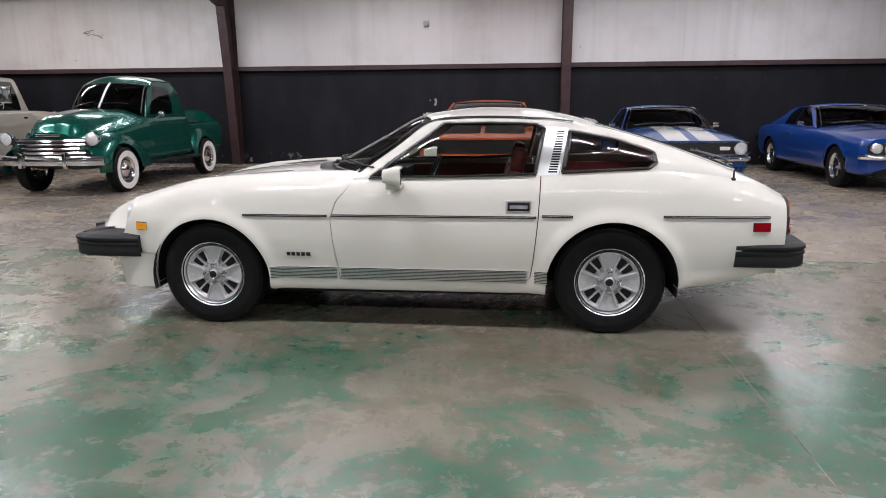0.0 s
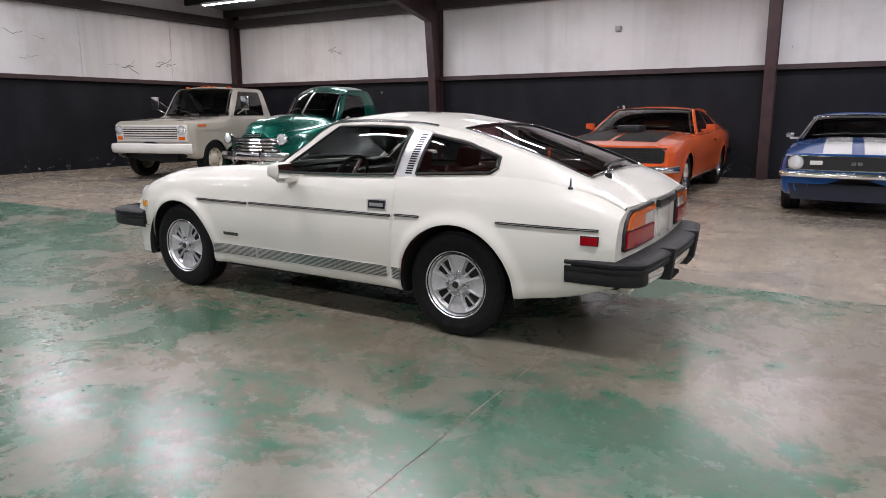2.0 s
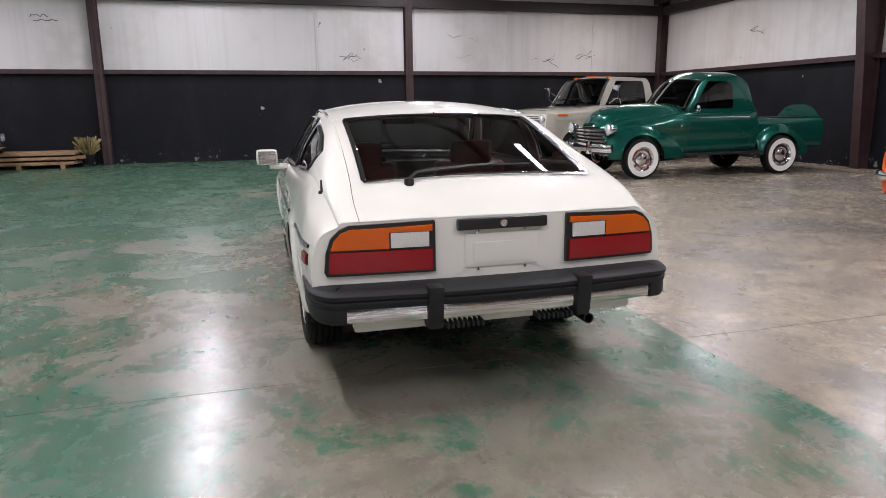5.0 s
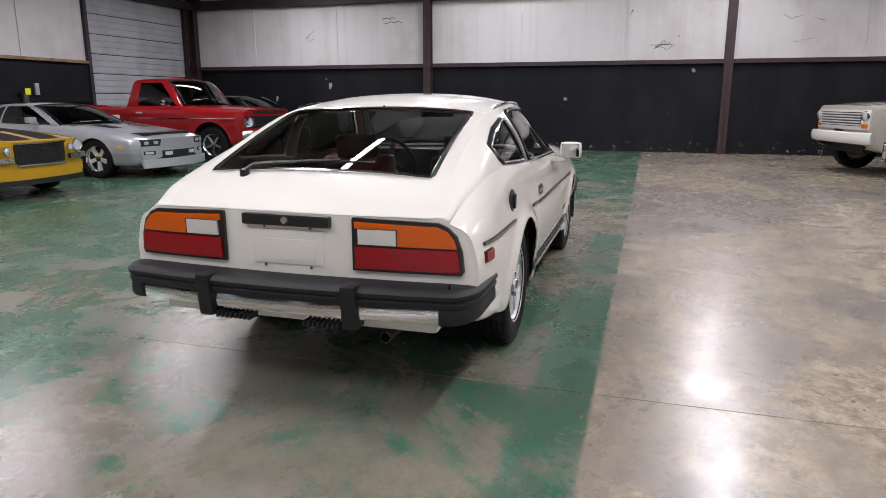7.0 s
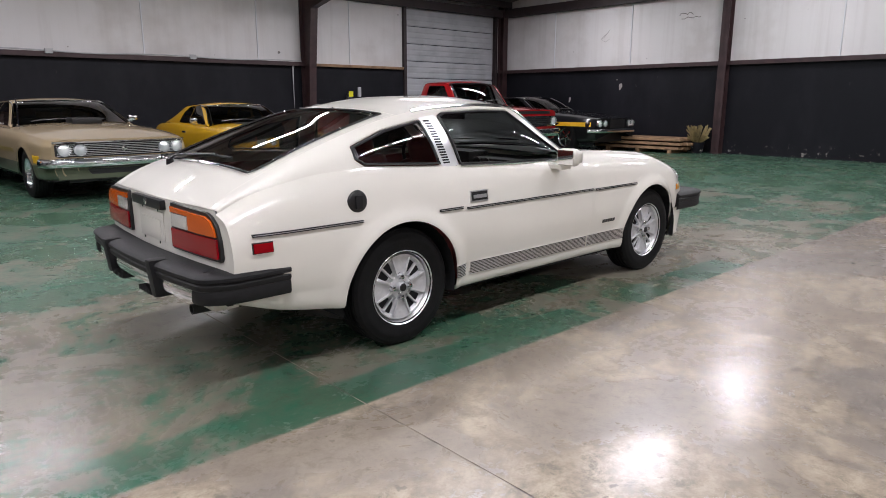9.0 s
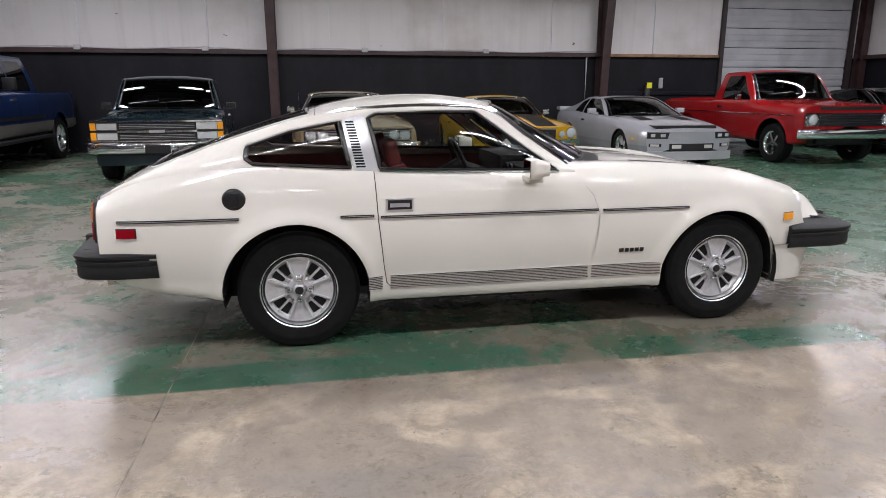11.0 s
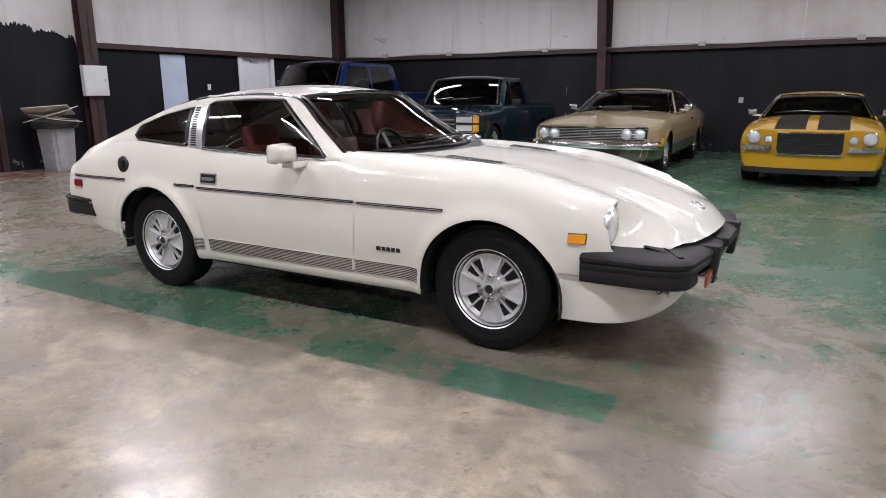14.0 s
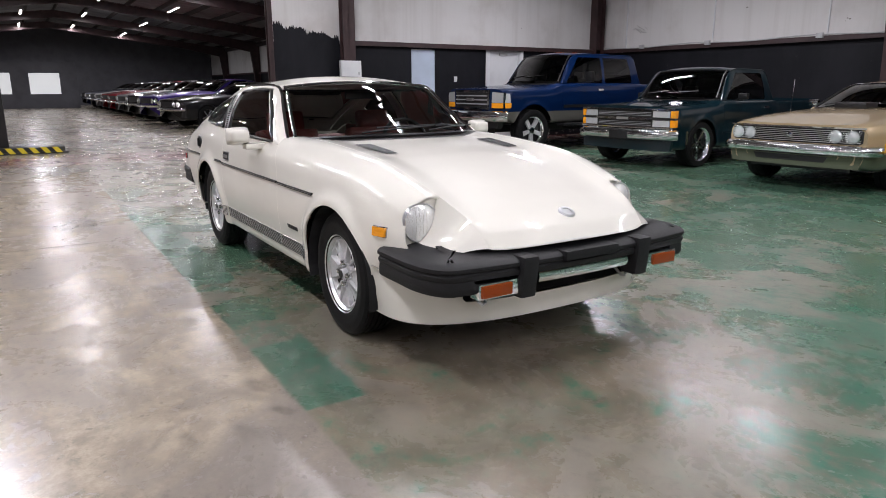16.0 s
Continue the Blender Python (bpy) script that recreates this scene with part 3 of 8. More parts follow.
for sd in (1, -1):
    lamp = tail_plate("tail_lamp", [(0.305, 0.605), (0.765, 0.605), (0.775, 0.622), (0.768, 0.70), (0.746, 0.765), (0.71, 0.80), (0.67, 0.818), (0.31, 0.828), (0.305, 0.82)], -0.004, 0.02, BLACK_TRIM, coupe, sd, "wide tail lamp in a black frame")
    tail_plate("red_lens", [(0.32, 0.617), (0.758, 0.619), (0.755, 0.685), (0.75, 0.708), (0.32, 0.708)], 0.014, 0.012, RED_LENS, lamp, sd, "red lens")
    tail_plate("amber_lens", [(0.505, 0.717), (0.748, 0.717), (0.735, 0.755), (0.706, 0.787), (0.665, 0.803), (0.505, 0.806)], 0.014, 0.012, AMBER, lamp, sd, "amber lens")
    tail_plate("amber_lens", [(0.32, 0.785), (0.505, 0.785), (0.505, 0.806), (0.32, 0.812)], 0.014, 0.012, AMBER, lamp, sd, "amber lens")
    tail_plate("reversing_lens", [(0.335, 0.719), (0.498, 0.719), (0.498, 0.782), (0.335, 0.782)], 0.014, 0.013, CLEAR_LENS, lamp, sd, "white reversing lens")
garnish = boxes("hatch_garnish", [(2.255, 2.295, -0.207, 0.207, 0.788, 0.838)], BLACK_TRIM, coupe, "gloss black handle bar over the number plate recess", 0.012)
lathe("lock", [(0.0, 0.004), (0.014, 0.004), (0.018, 0.0)], CHROME, garnish, "x", 16, (2.295, 0, 0.815))
recess = boxes("plate_recess", [(2.262, 2.2715, -0.17, 0.17, 0.62, 0.77)], PAINT, coupe, "shallow white number plate recess", 0.004)
boxes("plate_pad", [(2.268, 2.2745, -0.13, 0.13, 0.635, 0.73)], PAINT, recess, bevel=0.003)
for y in (-0.11, 0.11):
    for z in (0.612, 0.777):
        lathe("screw", [(0.0, 0.003), (0.007, 0.002), (0.008, 0.0)], CHROME, recess, "x", 10, (2.2735, y, z))
boxes("tail_lower", [(2.16, 2.264, -0.30, 0.30, 0.46, 0.66)], PAINT, coupe, bevel=0.004)
boxes("tail_valance", [(2.12, 2.25, -0.66, 0.66, 0.36, 0.47)], PAINT, coupe, bevel=0.02)


# bumpers: a wrapped rubber bar with bright inserts and overriders
def bumper_path(front, reach, corner, half, back, n=10):
    """Plan points from one side end round to the other."""
    s = -1 if front else 1
    side = [(back, half)]
    out = []
    for k in range(n + 1):
        t = k / n * math.pi / 2
        out.append((corner - 0.0 + (reach - 0.05 - corner) * math.sin(t), half - 0.12 * (1 - math.cos(t))))
    mid = [(reach - 0.05 * (y / (half - 0.12)) ** 2, y) for y in np.linspace(half - 0.14, -half + 0.14, 25)]
    pts = side + out + mid + [(x, -y) for x, y in out[::-1]] + [(back, -half)]
    out = [(s * x, s * -y if front else y) for x, y in pts]
    return out if front else out[::-1]


def bumper(front):
    if front:
        path, lab = bumper_path(True, 2.235, 1.95, 0.80, 1.70), "black rubber front bumper with amber indicators"
    else:
        path, lab = bumper_path(False, 2.415, 2.17, 0.845, 1.945), "black rubber rear bumper with bright inserts"
    sgn = -1 if front else 1
    ob = thing("bumper", "", "")
    ob.parent = coupe
    del_keys = [k for k in ob.keys()]
    for k in del_keys:
        del ob[k]
    ztop = 0.552 if front else 0.562
    prof = [(-0.14, -0.062), (-0.03, -0.064), (-0.006, -0.060), (0.0, -0.046), (0.0, -0.036), (-0.007, -0.030), (-0.006, -0.024), (0.004, -0.018), (0.004, -0.004), (-0.008, 0.007), (-0.045, 0.016), (-0.24 if front else -0.14, 0.045 if front else 0.018)]
    sweep("rubber_bar", [(x, y, ztop) for x, y in path], prof, BLACK_RUBBER, ob)
    low_z = ztop - 0.064
    lh = 0.062 if front else 0.066
    ends = [[p for p in path if sgn * (p[0] - p[0]) == 0 and p[1] * q > (0.56 if front else 0.70)] for q in (1, -1)]
    lowprof = [(-0.08, -lh), (-0.03, -lh), (-0.012, -lh + 0.004), (-0.004, -lh + 0.016), (-0.004, -0.02), (-0.006, 0.003), (-0.08, 0.003)]
    for e in ends:
        sweep("bumper_end", [(x, y, low_z) for x, y in e], lowprof, BLACK_RUBBER, ob)
    midp = [p for p in path if abs(p[1]) < (0.30 if front else 0.715) and abs(p[0]) > 2.1]
    bh = 0.052 if front else 0.062
    brprof = [(-0.06, -bh), (-0.03, -bh), (-0.018, -bh + 0.005), (-0.014, -bh * 0.6), (-0.014, -0.02), (-0.018, 0.002), (-0.06, 0.002)]
    sweep("bright_insert", [(x, y, low_z) for x, y in midp], brprof, CHROME, ob, label="bright metal insert")
    for q in (1, -1):
        yo, hw, ex = (0.348, 0.042, 0.03) if front else (0.338, 0.034, 0.022)
        xo = 2.235 - 0.05 * (yo / 0.68) ** 2 if front else 2.415 - 0.05 * (yo / 0.725) ** 2
        bm = bmesh.new()
        box_bm(bm, sgn * (xo - 0.07), sgn * (xo + ex), q * yo - hw, q * yo + hw, ztop - 0.165, ztop + 0.022, 0.018)
        for v in bm.verts:
            if v.co.z < ztop - 0.12:
                v.co.x -= sgn * 0.018
        o = part("overrider", bm, BLACK_RUBBER, ob, "black rubber overrider", True)
        o.data.set_sharp_from_angle(angle=radians(50))
    return ob


bump_r, bump_f = bumper(False), bumper(True)
tagged(bump_r, "black rubber rear bumper with bright inserts")
tagged(bump_f, "black rubber front bumper with amber indicators")
boxes("bumper_pad", [(-2.26, -2.16, -0.16, 0.16, 0.528, 0.572)], BLACK_RUBBER, bump_f, bevel=0.012)
for q in (1, -1):
    fr = boxes("indicator", [(-2.222, -2.16, min(q * 0.385, q * 0.605), max(q * 0.385, q * 0.605), 0.412, 0.482)], CHROME, bump_f, "amber indicator in a chrome frame", 0.006)
    boxes("amber_lens", [(-2.232, -2.21, min(q * 0.435, q * 0.592), max(q * 0.435, q * 0.592), 0.420, 0.474)], AMBER_DARK, fr, "amber lens", 0.008)
for k in range(8):
    for q in (1, -1):
        boxes("bumper_slot", [(2.335, 2.405, q * (0.13 + 0.022 * k) - 0.004, q * (0.13 + 0.022 * k) + 0.004, 0.395, 0.418)], GAP, bump_r)

# front spoiler and air intake
def spoiler(y, w):
    """y across, w from the lower lip (0) to under the bumper (1)."""
    a = y * math.pi / 2
    yy = (0.762 + 0.02 * w) * np.sign(a) * np.abs(np.sin(a)) ** 0.75
    xc = -1.60 - (0.43 + 0.03 * w) * np.abs(np.cos(a)) ** 0.62
    z = 0.23 + 0.225 * w
    return np.stack([xc, yy, z], -1)


sheet("front_spoiler", spoiler, np.linspace(-1, 1, 110), np.linspace(0, 1, 12), PAINT, coupe, (lambda P: np.minimum(P[:, 2] - 0.335, 0.53 - np.abs(P[:, 1])),), label="white front spoiler lip", flip=True)
for q in (1, -1):
    tube("tow_hook", [(-1.99, q * 0.47, 0.36), (-2.03, q * 0.47, 0.335), (-2.04, q * 0.455, 0.32), (-2.03, q * 0.43, 0.325), (-1.99, q * 0.425, 0.36)], 0.008, BRIGHT, coupe, label="bright tow hook under the bumper")
boxes("air_intake", [(-1.95, -1.7, -0.53, 0.53, 0.30, 0.50)], GAP, coupe, "dark air intake under the bumper")

# headlamps
for q in (1, -1):
    at = (LAMP_X, q * LAMP[0], LAMP[1])
    R = LAMP[2]
    hl = lathe("headlamp", [(R * 1.04, 0.012), (R * 1.04, -0.008), (R * 1.01, -0.014), (R * 0.965, -0.008)], BRIGHT, coupe, "x", 40, at, "round headlamp with a chrome rim")
    lathe("lens", [(0.0, -0.030), (R * 0.3, -0.0285), (R * 0.6, -0.023), (R * 0.85, -0.014), (R, -0.004)], LAMP_GLASS, hl, "x", 36, at, "ribbed glass lens")
    for k in range(9):
        y = (k - 4) * R * 0.2
        h = math.sqrt(max(R * R * 0.9 - y * y, 0.0001))
        tube("lens_rib", [(at[0] - 0.0305 + 0.026 * ((y * y + z * z) / (R * R)) ** 1.1, at[1] + y, at[2] + z) for z in np.linspace(-h, h, 9)], 0.0016, CLEAR_LENS, hl, sides=4)


def side_point(x, z, sd, o=0.0):
    """A point on the flank at that height."""
    u = np.linspace(1, 6, 200)
    p = body_low(np.full(200, x), u)
    k = int(np.argmin(np.abs(p[:, 2] - z)))
    lo, hi = max(k - 1, 0), min(k + 1, 199)
    q = [float(np.interp(z, p[lo : hi + 1, 2], p[lo : hi + 1, i])) for i in (0, 1)]
    return (q[0], sd * (q[1] + o), z)


def side_plate(name, x0, x1, z0, z1, mat, sd, parent, o=0.0, depth=0.012, n=6, label="", m=2):
    """A plate laid on the flank."""
    bm = bmesh.new()
    G = [[side_point(x, z, sd, o + depth) for z in np.linspace(z0, z1, m)] for x in np.linspace(x0, x1, n)]
    H = [[side_point(x, z, sd, o - 0.004) for z in np.linspace(z0, z1, m)] for x in np.linspace(x0, x1, n)]
    gv, hv = [[bm.verts.new(p) for p in r] for r in G], [[bm.verts.new(p) for p in r] for r in H]
    for i in range(n - 1):
        for j in range(m - 1):
            bm.faces.new((gv[i][j], gv[i + 1][j], gv[i + 1][j + 1], gv[i][j + 1]))
        bm.faces.new((gv[i][0], hv[i][0], hv[i + 1][0], gv[i + 1][0]))
        bm.faces.new((gv[i][-1], gv[i + 1][-1], hv[i + 1][-1], hv[i][-1]))
    for i in (0, -1):
        for j in range(m - 1):
            bm.faces.new((gv[i][j], gv[i][j + 1], hv[i][j + 1], hv[i][j]))
    bmesh.ops.recalc_face_normals(bm, faces=bm.faces)
    ob = part(name, bm, mat, parent, label, True)
    ob.data.set_sharp_from_angle(angle=radians(35))
    return ob


for sd in (1, -1):
    for x0, x1 in ((-0.985, -0.455), (-0.425, 0.803), (0.838, 1.015), (1.53, 2.15)):
        z0 = 0.708 + 0.006 * (x0 + 1)
        st = side_plate("side_moulding", x0, x1, z0, z0 + 0.0125, BLACK_TRIM, sd, coupe, 0.0, 0.010, 14, "thin black side moulding")
        side_plate("bright_line", x0 + 0.004, x1 - 0.004, z0 + 0.005, z0 + 0.008, BRIGHT, sd, st, 0.0, 0.0115, 14)
    for x0, x1 in ((-0.83, -0.41), (-0.385, 0.755), (0.80, 0.875)):
        sk = side_plate("sill_trim", x0, x1, 0.314, 0.39, BRIGHT, sd, coupe, 0.0, 0.005, 24, "ribbed bright metal sill trim", 9)
        for k in range(8):
            side_plate("rib", x0, x1, 0.3195 + k * 0.0094, 0.3222 + k * 0.0094, GAP, sd, sk, 0.0, 0.0075, 24)
    mk = side_plate("side_marker", -1.832, -1.722, 0.604, 0.654, CHROME, sd, coupe, 0, 0.006, 3, "amber side marker lamp")
    side_plate("lens", -1.827, -1.727, 0.608, 0.650, AMBER_PALE, sd, mk, 0, 0.014, 3)
    mk = side_plate("side_marker", 2.045, 2.157, 0.648, 0.698, BLACK_TRIM, sd, coupe, 0, 0.006, 3, "red side marker lamp")
    side_plate("lens", 2.05, 2.152, 0.652, 0.694, RED_LENS, sd, mk, 0, 0.013, 3)
    dh = side_plate("door_handle", 0.628, 0.772, 0.748, 0.812, BRIGHT, sd, coupe, 0, 0.006, 3, "black and chrome door handle")
    side_plate("handle_recess", 0.636, 0.764, 0.755, 0.805, BLACK_TRIM, sd, dh, 0, 0.0075, 3)
    side_plate("handle_flap", 0.648, 0.752, 0.768, 0.788, BRIGHT, sd, dh, 0, 0.013, 3)
    # model badge as plain bright bars
    for k, w in enumerate((0.028, 0.028, 0.028, 0.028, 0.034)):
        side_plate("side_badge", -0.72 + 0.031 * k, -0.72 + 0.031 * k + w * 0.8, 0.462, 0.485, BLACK_TRIM, sd, coupe, 0, 0.004, 2, "plain dark badge bar")
    # mirror
    bm = bmesh.new()
    box_bm(bm, -0.085, 0.03, sd * 0.935 - 0.075, sd * 0.935 + 0.075, 0.912, 1.025, 0.036)
    for v in bm.verts:
        if v.co.x < -0.03:
            v.co.y += (sd * 0.93 - v.co.y) * 0.22
            v.co.z += (0.97 - v.co.z) * 0.25
    mir = part("wing_mirror", bm, PAINT, coupe, "white door mirror", True)
    boxes("mirror_glass", [(0.028, 0.033, sd * 0.935 - 0.060, sd * 0.935 + 0.060, 0.924, 1.013)], MIRROR, mir)
    bm = bmesh.new()
    box_bm(bm, -0.075, 0.015, sd * 0.845 - 0.075, sd * 0.845 + 0.06, 0.885, 0.922, 0.012)
    part("mirror_foot", bm, PAINT, mir, "", True)
# fuel cap, right flank
p = side_point(1.55, 0.826, 1)
cap = lathe("fuel_cap", [(0.0, 0.012), (0.05, 0.012), (0.056, 0.008), (0.06, 0.0)], BLACK_TRIM, coupe, "y", 30, (p[0], p[1] - 0.002, p[2]), "round black fuel filler cap")
boxes("cap_grip", [(p[0] - 0.02, p[0] + 0.02, p[1] + 0.008, p[1] + 0.022, p[2] - 0.035, p[2] + 0.035)], BLACK_RUBBER, cap, bevel=0.008)
# aerial, left flank
p = (1.93, -0.742, 0.93)
ae = lathe("aerial", [(0.016, 0.0), (0.014, 0.012), (0.006, 0.016), (0.004, 0.06), (0.0, 0.062)], BLACK_TRIM, coupe, "z", 12, p, "short chrome aerial stub")

# bonnet louvres, emblem, washers
for sd in (1, -1):
    bm = bmesh.new()
    def on_hood(x, y, o):
        v = np.linspace(0, 1, 120)
        p = hood_top(np.full(120, x), v)
        k = int(np.argmin(np.abs(p[:, 1] - abs(y))))
        return (p[k][0], sd * p[k][1], p[k][2] + o)
    G = []
    for x in np.linspace(-1.13, -0.80, 8):
        w = np.interp(x, [-1.13, -0.80], [0.085, 0.115])
        yc = np.interp(x, [-1.13, -0.80], [0.415, 0.43])
        G.append([bm.verts.new(on_hood(x + 0.02 * f, yc + w * (f - 0.5), 0.004)) for f in np.linspace(0, 1, 5)])
    for a, b in zip(G, G[1:]):
        for k in range(4):
            bm.faces.new((a[k], b[k], b[k + 1], a[k + 1]))
    bmesh.ops.recalc_face_normals(bm, faces=bm.faces)
    hv = part("bonnet_vent", bm, BLACK_TRIM, coupe, "black louvred bonnet vent")
    bm = bmesh.new()
    for k in range(11):
        x = -1.115 + 0.03 * k
        w = np.interp(x, [-1.13, -0.80], [0.085, 0.115])
        yc = np.interp(x, [-1.13, -0.80], [0.415, 0.43])
        a, b = on_hood(x, yc - w / 2 + 0.008, 0.004), on_hood(x, yc + w / 2 - 0.008, 0.004)
        vs = [bm.verts.new(v) for v in (a, b, (b[0] + 0.018, b[1], b[2] + 0.004), (a[0] + 0.018, a[1], a[2] + 0.004))]
        bm.faces.new(vs)
    part("louvre", bm, BLACK_RUBBER, hv)
p = hood_top(np.array([-2.07]), np.array([1.0]))[0]
em = lathe("emblem", [(0.0, 0.003), (0.02, 0.003), (0.022, 0.009), (0.034, 0.009), (0.04, 0.003), (0.042, -0.004)], BRIGHT, coupe, "z", 24, (0, 0, 0), "round bright emblem disc")
em.matrix_basis = pose(p[0], 0, p[2] + 0.002, 0, -25, 0)

# wipers
for y0, y1 in ((0.30, -0.22), (-0.16, -0.60)):
    def on_screen(s, y, o=0.014):
        ry = float(RAIL[1](s))
        q = F_top(np.array([s]), np.array([y / ry]))[0]
        return (q[0], q[1], q[2] + o)
    w = tube("wiper", [on_screen(-0.275, y0), on_screen(-0.262, y0 * 0.5 + y1 * 0.5, 0.022), on_screen(-0.25, y1, 0.02)], 0.006, BLACK_TRIM, coupe, label="black windscreen wiper")
    tube("wiper_blade", [on_screen(-0.245, y0 * 0.8 + y1 * 0.2, 0.016), on_screen(-0.235, y1 * 1.0, 0.014), on_screen(-0.23, y1 * 1.25 if y1 < -0.3 else y1 - 0.18, 0.012)], 0.006, BLACK_RUBBER, w)
q = F_top(np.array([2.02]), np.array([-0.56]))[0]
rw = lathe("rear_wiper", [(0.024, -0.01), (0.022, 0.022), (0.0, 0.028)], BLACK_TRIM, coupe, "z", 12, tuple(q), "black rear wiper lying along the hatch glass")
on_hatch = lambda s0, v, o: tuple(F_top(np.array([s0]), np.array([v]))[0] + np.array([0.012, 0, o]))
tube("wiper_arm", [(q[0], q[1], q[2] + 0.022)] + [on_hatch(1.99 - 0.06 * t, -0.50 + 0.66 * t, 0.034 - 0.008 * t) for t in np.linspace(0, 1, 10)], 0.008, BLACK_TRIM, rw)
tube("wiper_blade", [on_hatch(1.945 - 0.02 * t, -0.42 + 0.85 * t, 0.02) for t in np.linspace(0, 1, 12)], 0.007, BLACK_RUBBER, rw)
lathe("roof_stud", [(0.006, 0), (0.005, 0.012), (0, 0.014)], BLACK_TRIM, coupe, "z", 8, (1.14, 0, 1.268))


# wheels
def build_wheel(parent, at, q):
    w = new("wheel")
    w.parent = parent
    w.matrix_basis = pose(*at, 0, 0, 0 if q > 0 else 180)
    tagged(w, "black tyre on a cast alloy wheel")
    prof = [(0.195, -0.09), (0.225, -0.094), (0.265, -0.1), (0.292, -0.092), (0.304, -0.078)]
    for k in range(5):
        y0 = -0.078 + 0.0312 * k
        prof += [(0.311, y0 + 0.004), (0.311, y0 + 0.026), (0.303, y0 + 0.0275), (0.303, y0 + 0.0305)]
    prof += [(0.306, 0.08), (0.292, 0.094), (0.268, 0.101), (0.262, 0.1025), (0.25, 0.1005), (0.225, 0.096), (0.205, 0.092), (0.195, 0.085)]
    lathe("tyre", [(0.195 + (r - 0.195) * 1.13, y) for r, y in prof], TYRE, w, n=64, angle=25)
    rim = lathe("rim", [(0.19, -0.09), (0.175, -0.05), (0.17, 0.03), (0.178, 0.055), (0.196, 0.078), (0.202, 0.09), (0.207, 0.094), (0.210, 0.09), (0.208, 0.08)], BRIGHT, w, n=56, label="polished rim lip")
    # face: four flat pads and four sunk pockets
    bm = bmesh.new()
    NA, rad = 96, [0.04, 0.062, 0.085, 0.11, 0.135, 0.158, 0.174, 0.182]
    def depth(r, a):
        a4 = (math.degrees(a) + 45) % 90 - 45
        width = np.interp(r, [0.06, 0.16], [13, 25])
        inside = abs(a4) < width and 0.068 < r < 0.172
        base = np.interp(r, [0.04, 0.09, 0.15, 0.182], [0.062, 0.058, 0.066, 0.07])
        return base - (0.02 if inside else 0.0)
    rings = []
    for r in rad:
        rings.append([bm.verts.new((r * math.cos(2 * math.pi * k / NA + 0.785), depth(r, 2 * math.pi * k / NA), r * math.sin(2 * math.pi * k / NA + 0.785))) for k in range(NA)])
    for a, b in zip(rings, rings[1:]):
        for k in range(NA):
            bm.faces.new((a[k], b[k], b[(k + 1) % NA], a[(k + 1) % NA]))
    bmesh.ops.recalc_face_normals(bm, faces=bm.faces)
    face = part("wheel_face", bm, ALLOY, w, "", True)
    face.data.set_sharp_from_angle(angle=radians(32))
    for k in range(4):
        a0 = math.pi / 4 + k * math.pi / 2
        for s in (1, -1):
            bm = bmesh.new()
            pts = [(0.092, s * 4.0), (0.162, s * 2.4), (0.166, s * 18.5), (0.13, s * 19.5), (0.095, s * 19)]
            vs = [bm.verts.new((r * math.cos(a0 + radians(d)), 0.0485, r * math.sin(a0 + radians(d)))) for r, d in pts]
            bm.faces.new(vs)
            bmesh.ops.recalc_face_normals(bm, faces=bm.faces)
            part("slot", bm, GAP, face)
        bm = bmesh.new()
        c, sn = math.cos(a0), math.sin(a0)
        box_bm(bm, 0.075, 0.165, 0.042, 0.066, -0.005, 0.005, 0.002)
        bmesh.ops.rotate(bm, verts=bm.verts, cent=(0, 0, 0), matrix=Matrix.Rotation(-a0, 3, "Y"))
        part("rib", bm, ALLOY, face)
        for s in (1, -1):
            bm = bmesh.new()
            box_bm(bm, 0.072, 0.176, 0.045, 0.076, -0.0045, 0.0045, 0.002)
            bmesh.ops.rotate(bm, verts=bm.verts, cent=(0, 0, 0), matrix=Matrix.Rotation(-a0 - s * radians(25), 3, "Y"))
            part("rib", bm, ALLOY, face)
        a1 = k * math.pi / 2
        lathe("lug_nut", [(0.0, 0.03), (0.012, 0.027), (0.018, 0.016), (0.0195, 0.0), (0.024, -0.002)], CHROME, face, n=12, at=(0.057 * math.cos(a1), 0.06, 0.057 * math.sin(a1)))
    lathe("centre_cap", [(0.0, 0.092), (0.02, 0.091), (0.026, 0.086), (0.03, 0.06), (0.042, 0.055)], ALLOY, w, n=24)
    lathe("cap_emblem", [(0.0, 0.0935), (0.02, 0.0932), (0.023, 0.089)], BLACK_TRIM, w, n=16)
    return w


for q in (1, -1):
    build_wheel(coupe, (-1.228, q * 0.695, 0.322), q)
    build_wheel(coupe, (1.247, q * 0.715, 0.322), q)
    for cx, cz in ((AX_F, 0.30), (AX_R, 0.31)):
        bm = bmesh.new()
        n = 24
        a = [(cx + (ARCH + 0.004) * math.cos(t), (ARCH + 0.004) * math.sin(t) + cz) for t in np.linspace(-0.2, math.pi + 0.2, n)]
        o = [bm.verts.new((x, q * 0.81, z)) for x, z in a]
        i = [bm.verts.new((x, q * 0.45, z)) for x, z in a]
        for k in range(n - 1):
            bm.faces.new((o[k], o[k + 1], i[k + 1], i[k]))
        bm.faces.new(i)
        bmesh.ops.recalc_face_normals(bm, faces=bm.faces)
        part("wheel_well", bm, GAP, coupe)
boxes("underbody", [(-1.7, 1.72, -0.44, 0.44, 0.20, 0.30), (-0.83, 0.86, -0.74, 0.74, 0.215, 0.29), (-1.85, -1.63, -0.50, 0.50, 0.30, 0.52), (1.66, 2.2, -0.70, 0.70, 0.39, 0.60)], GAP, coupe, "dark floor pan")
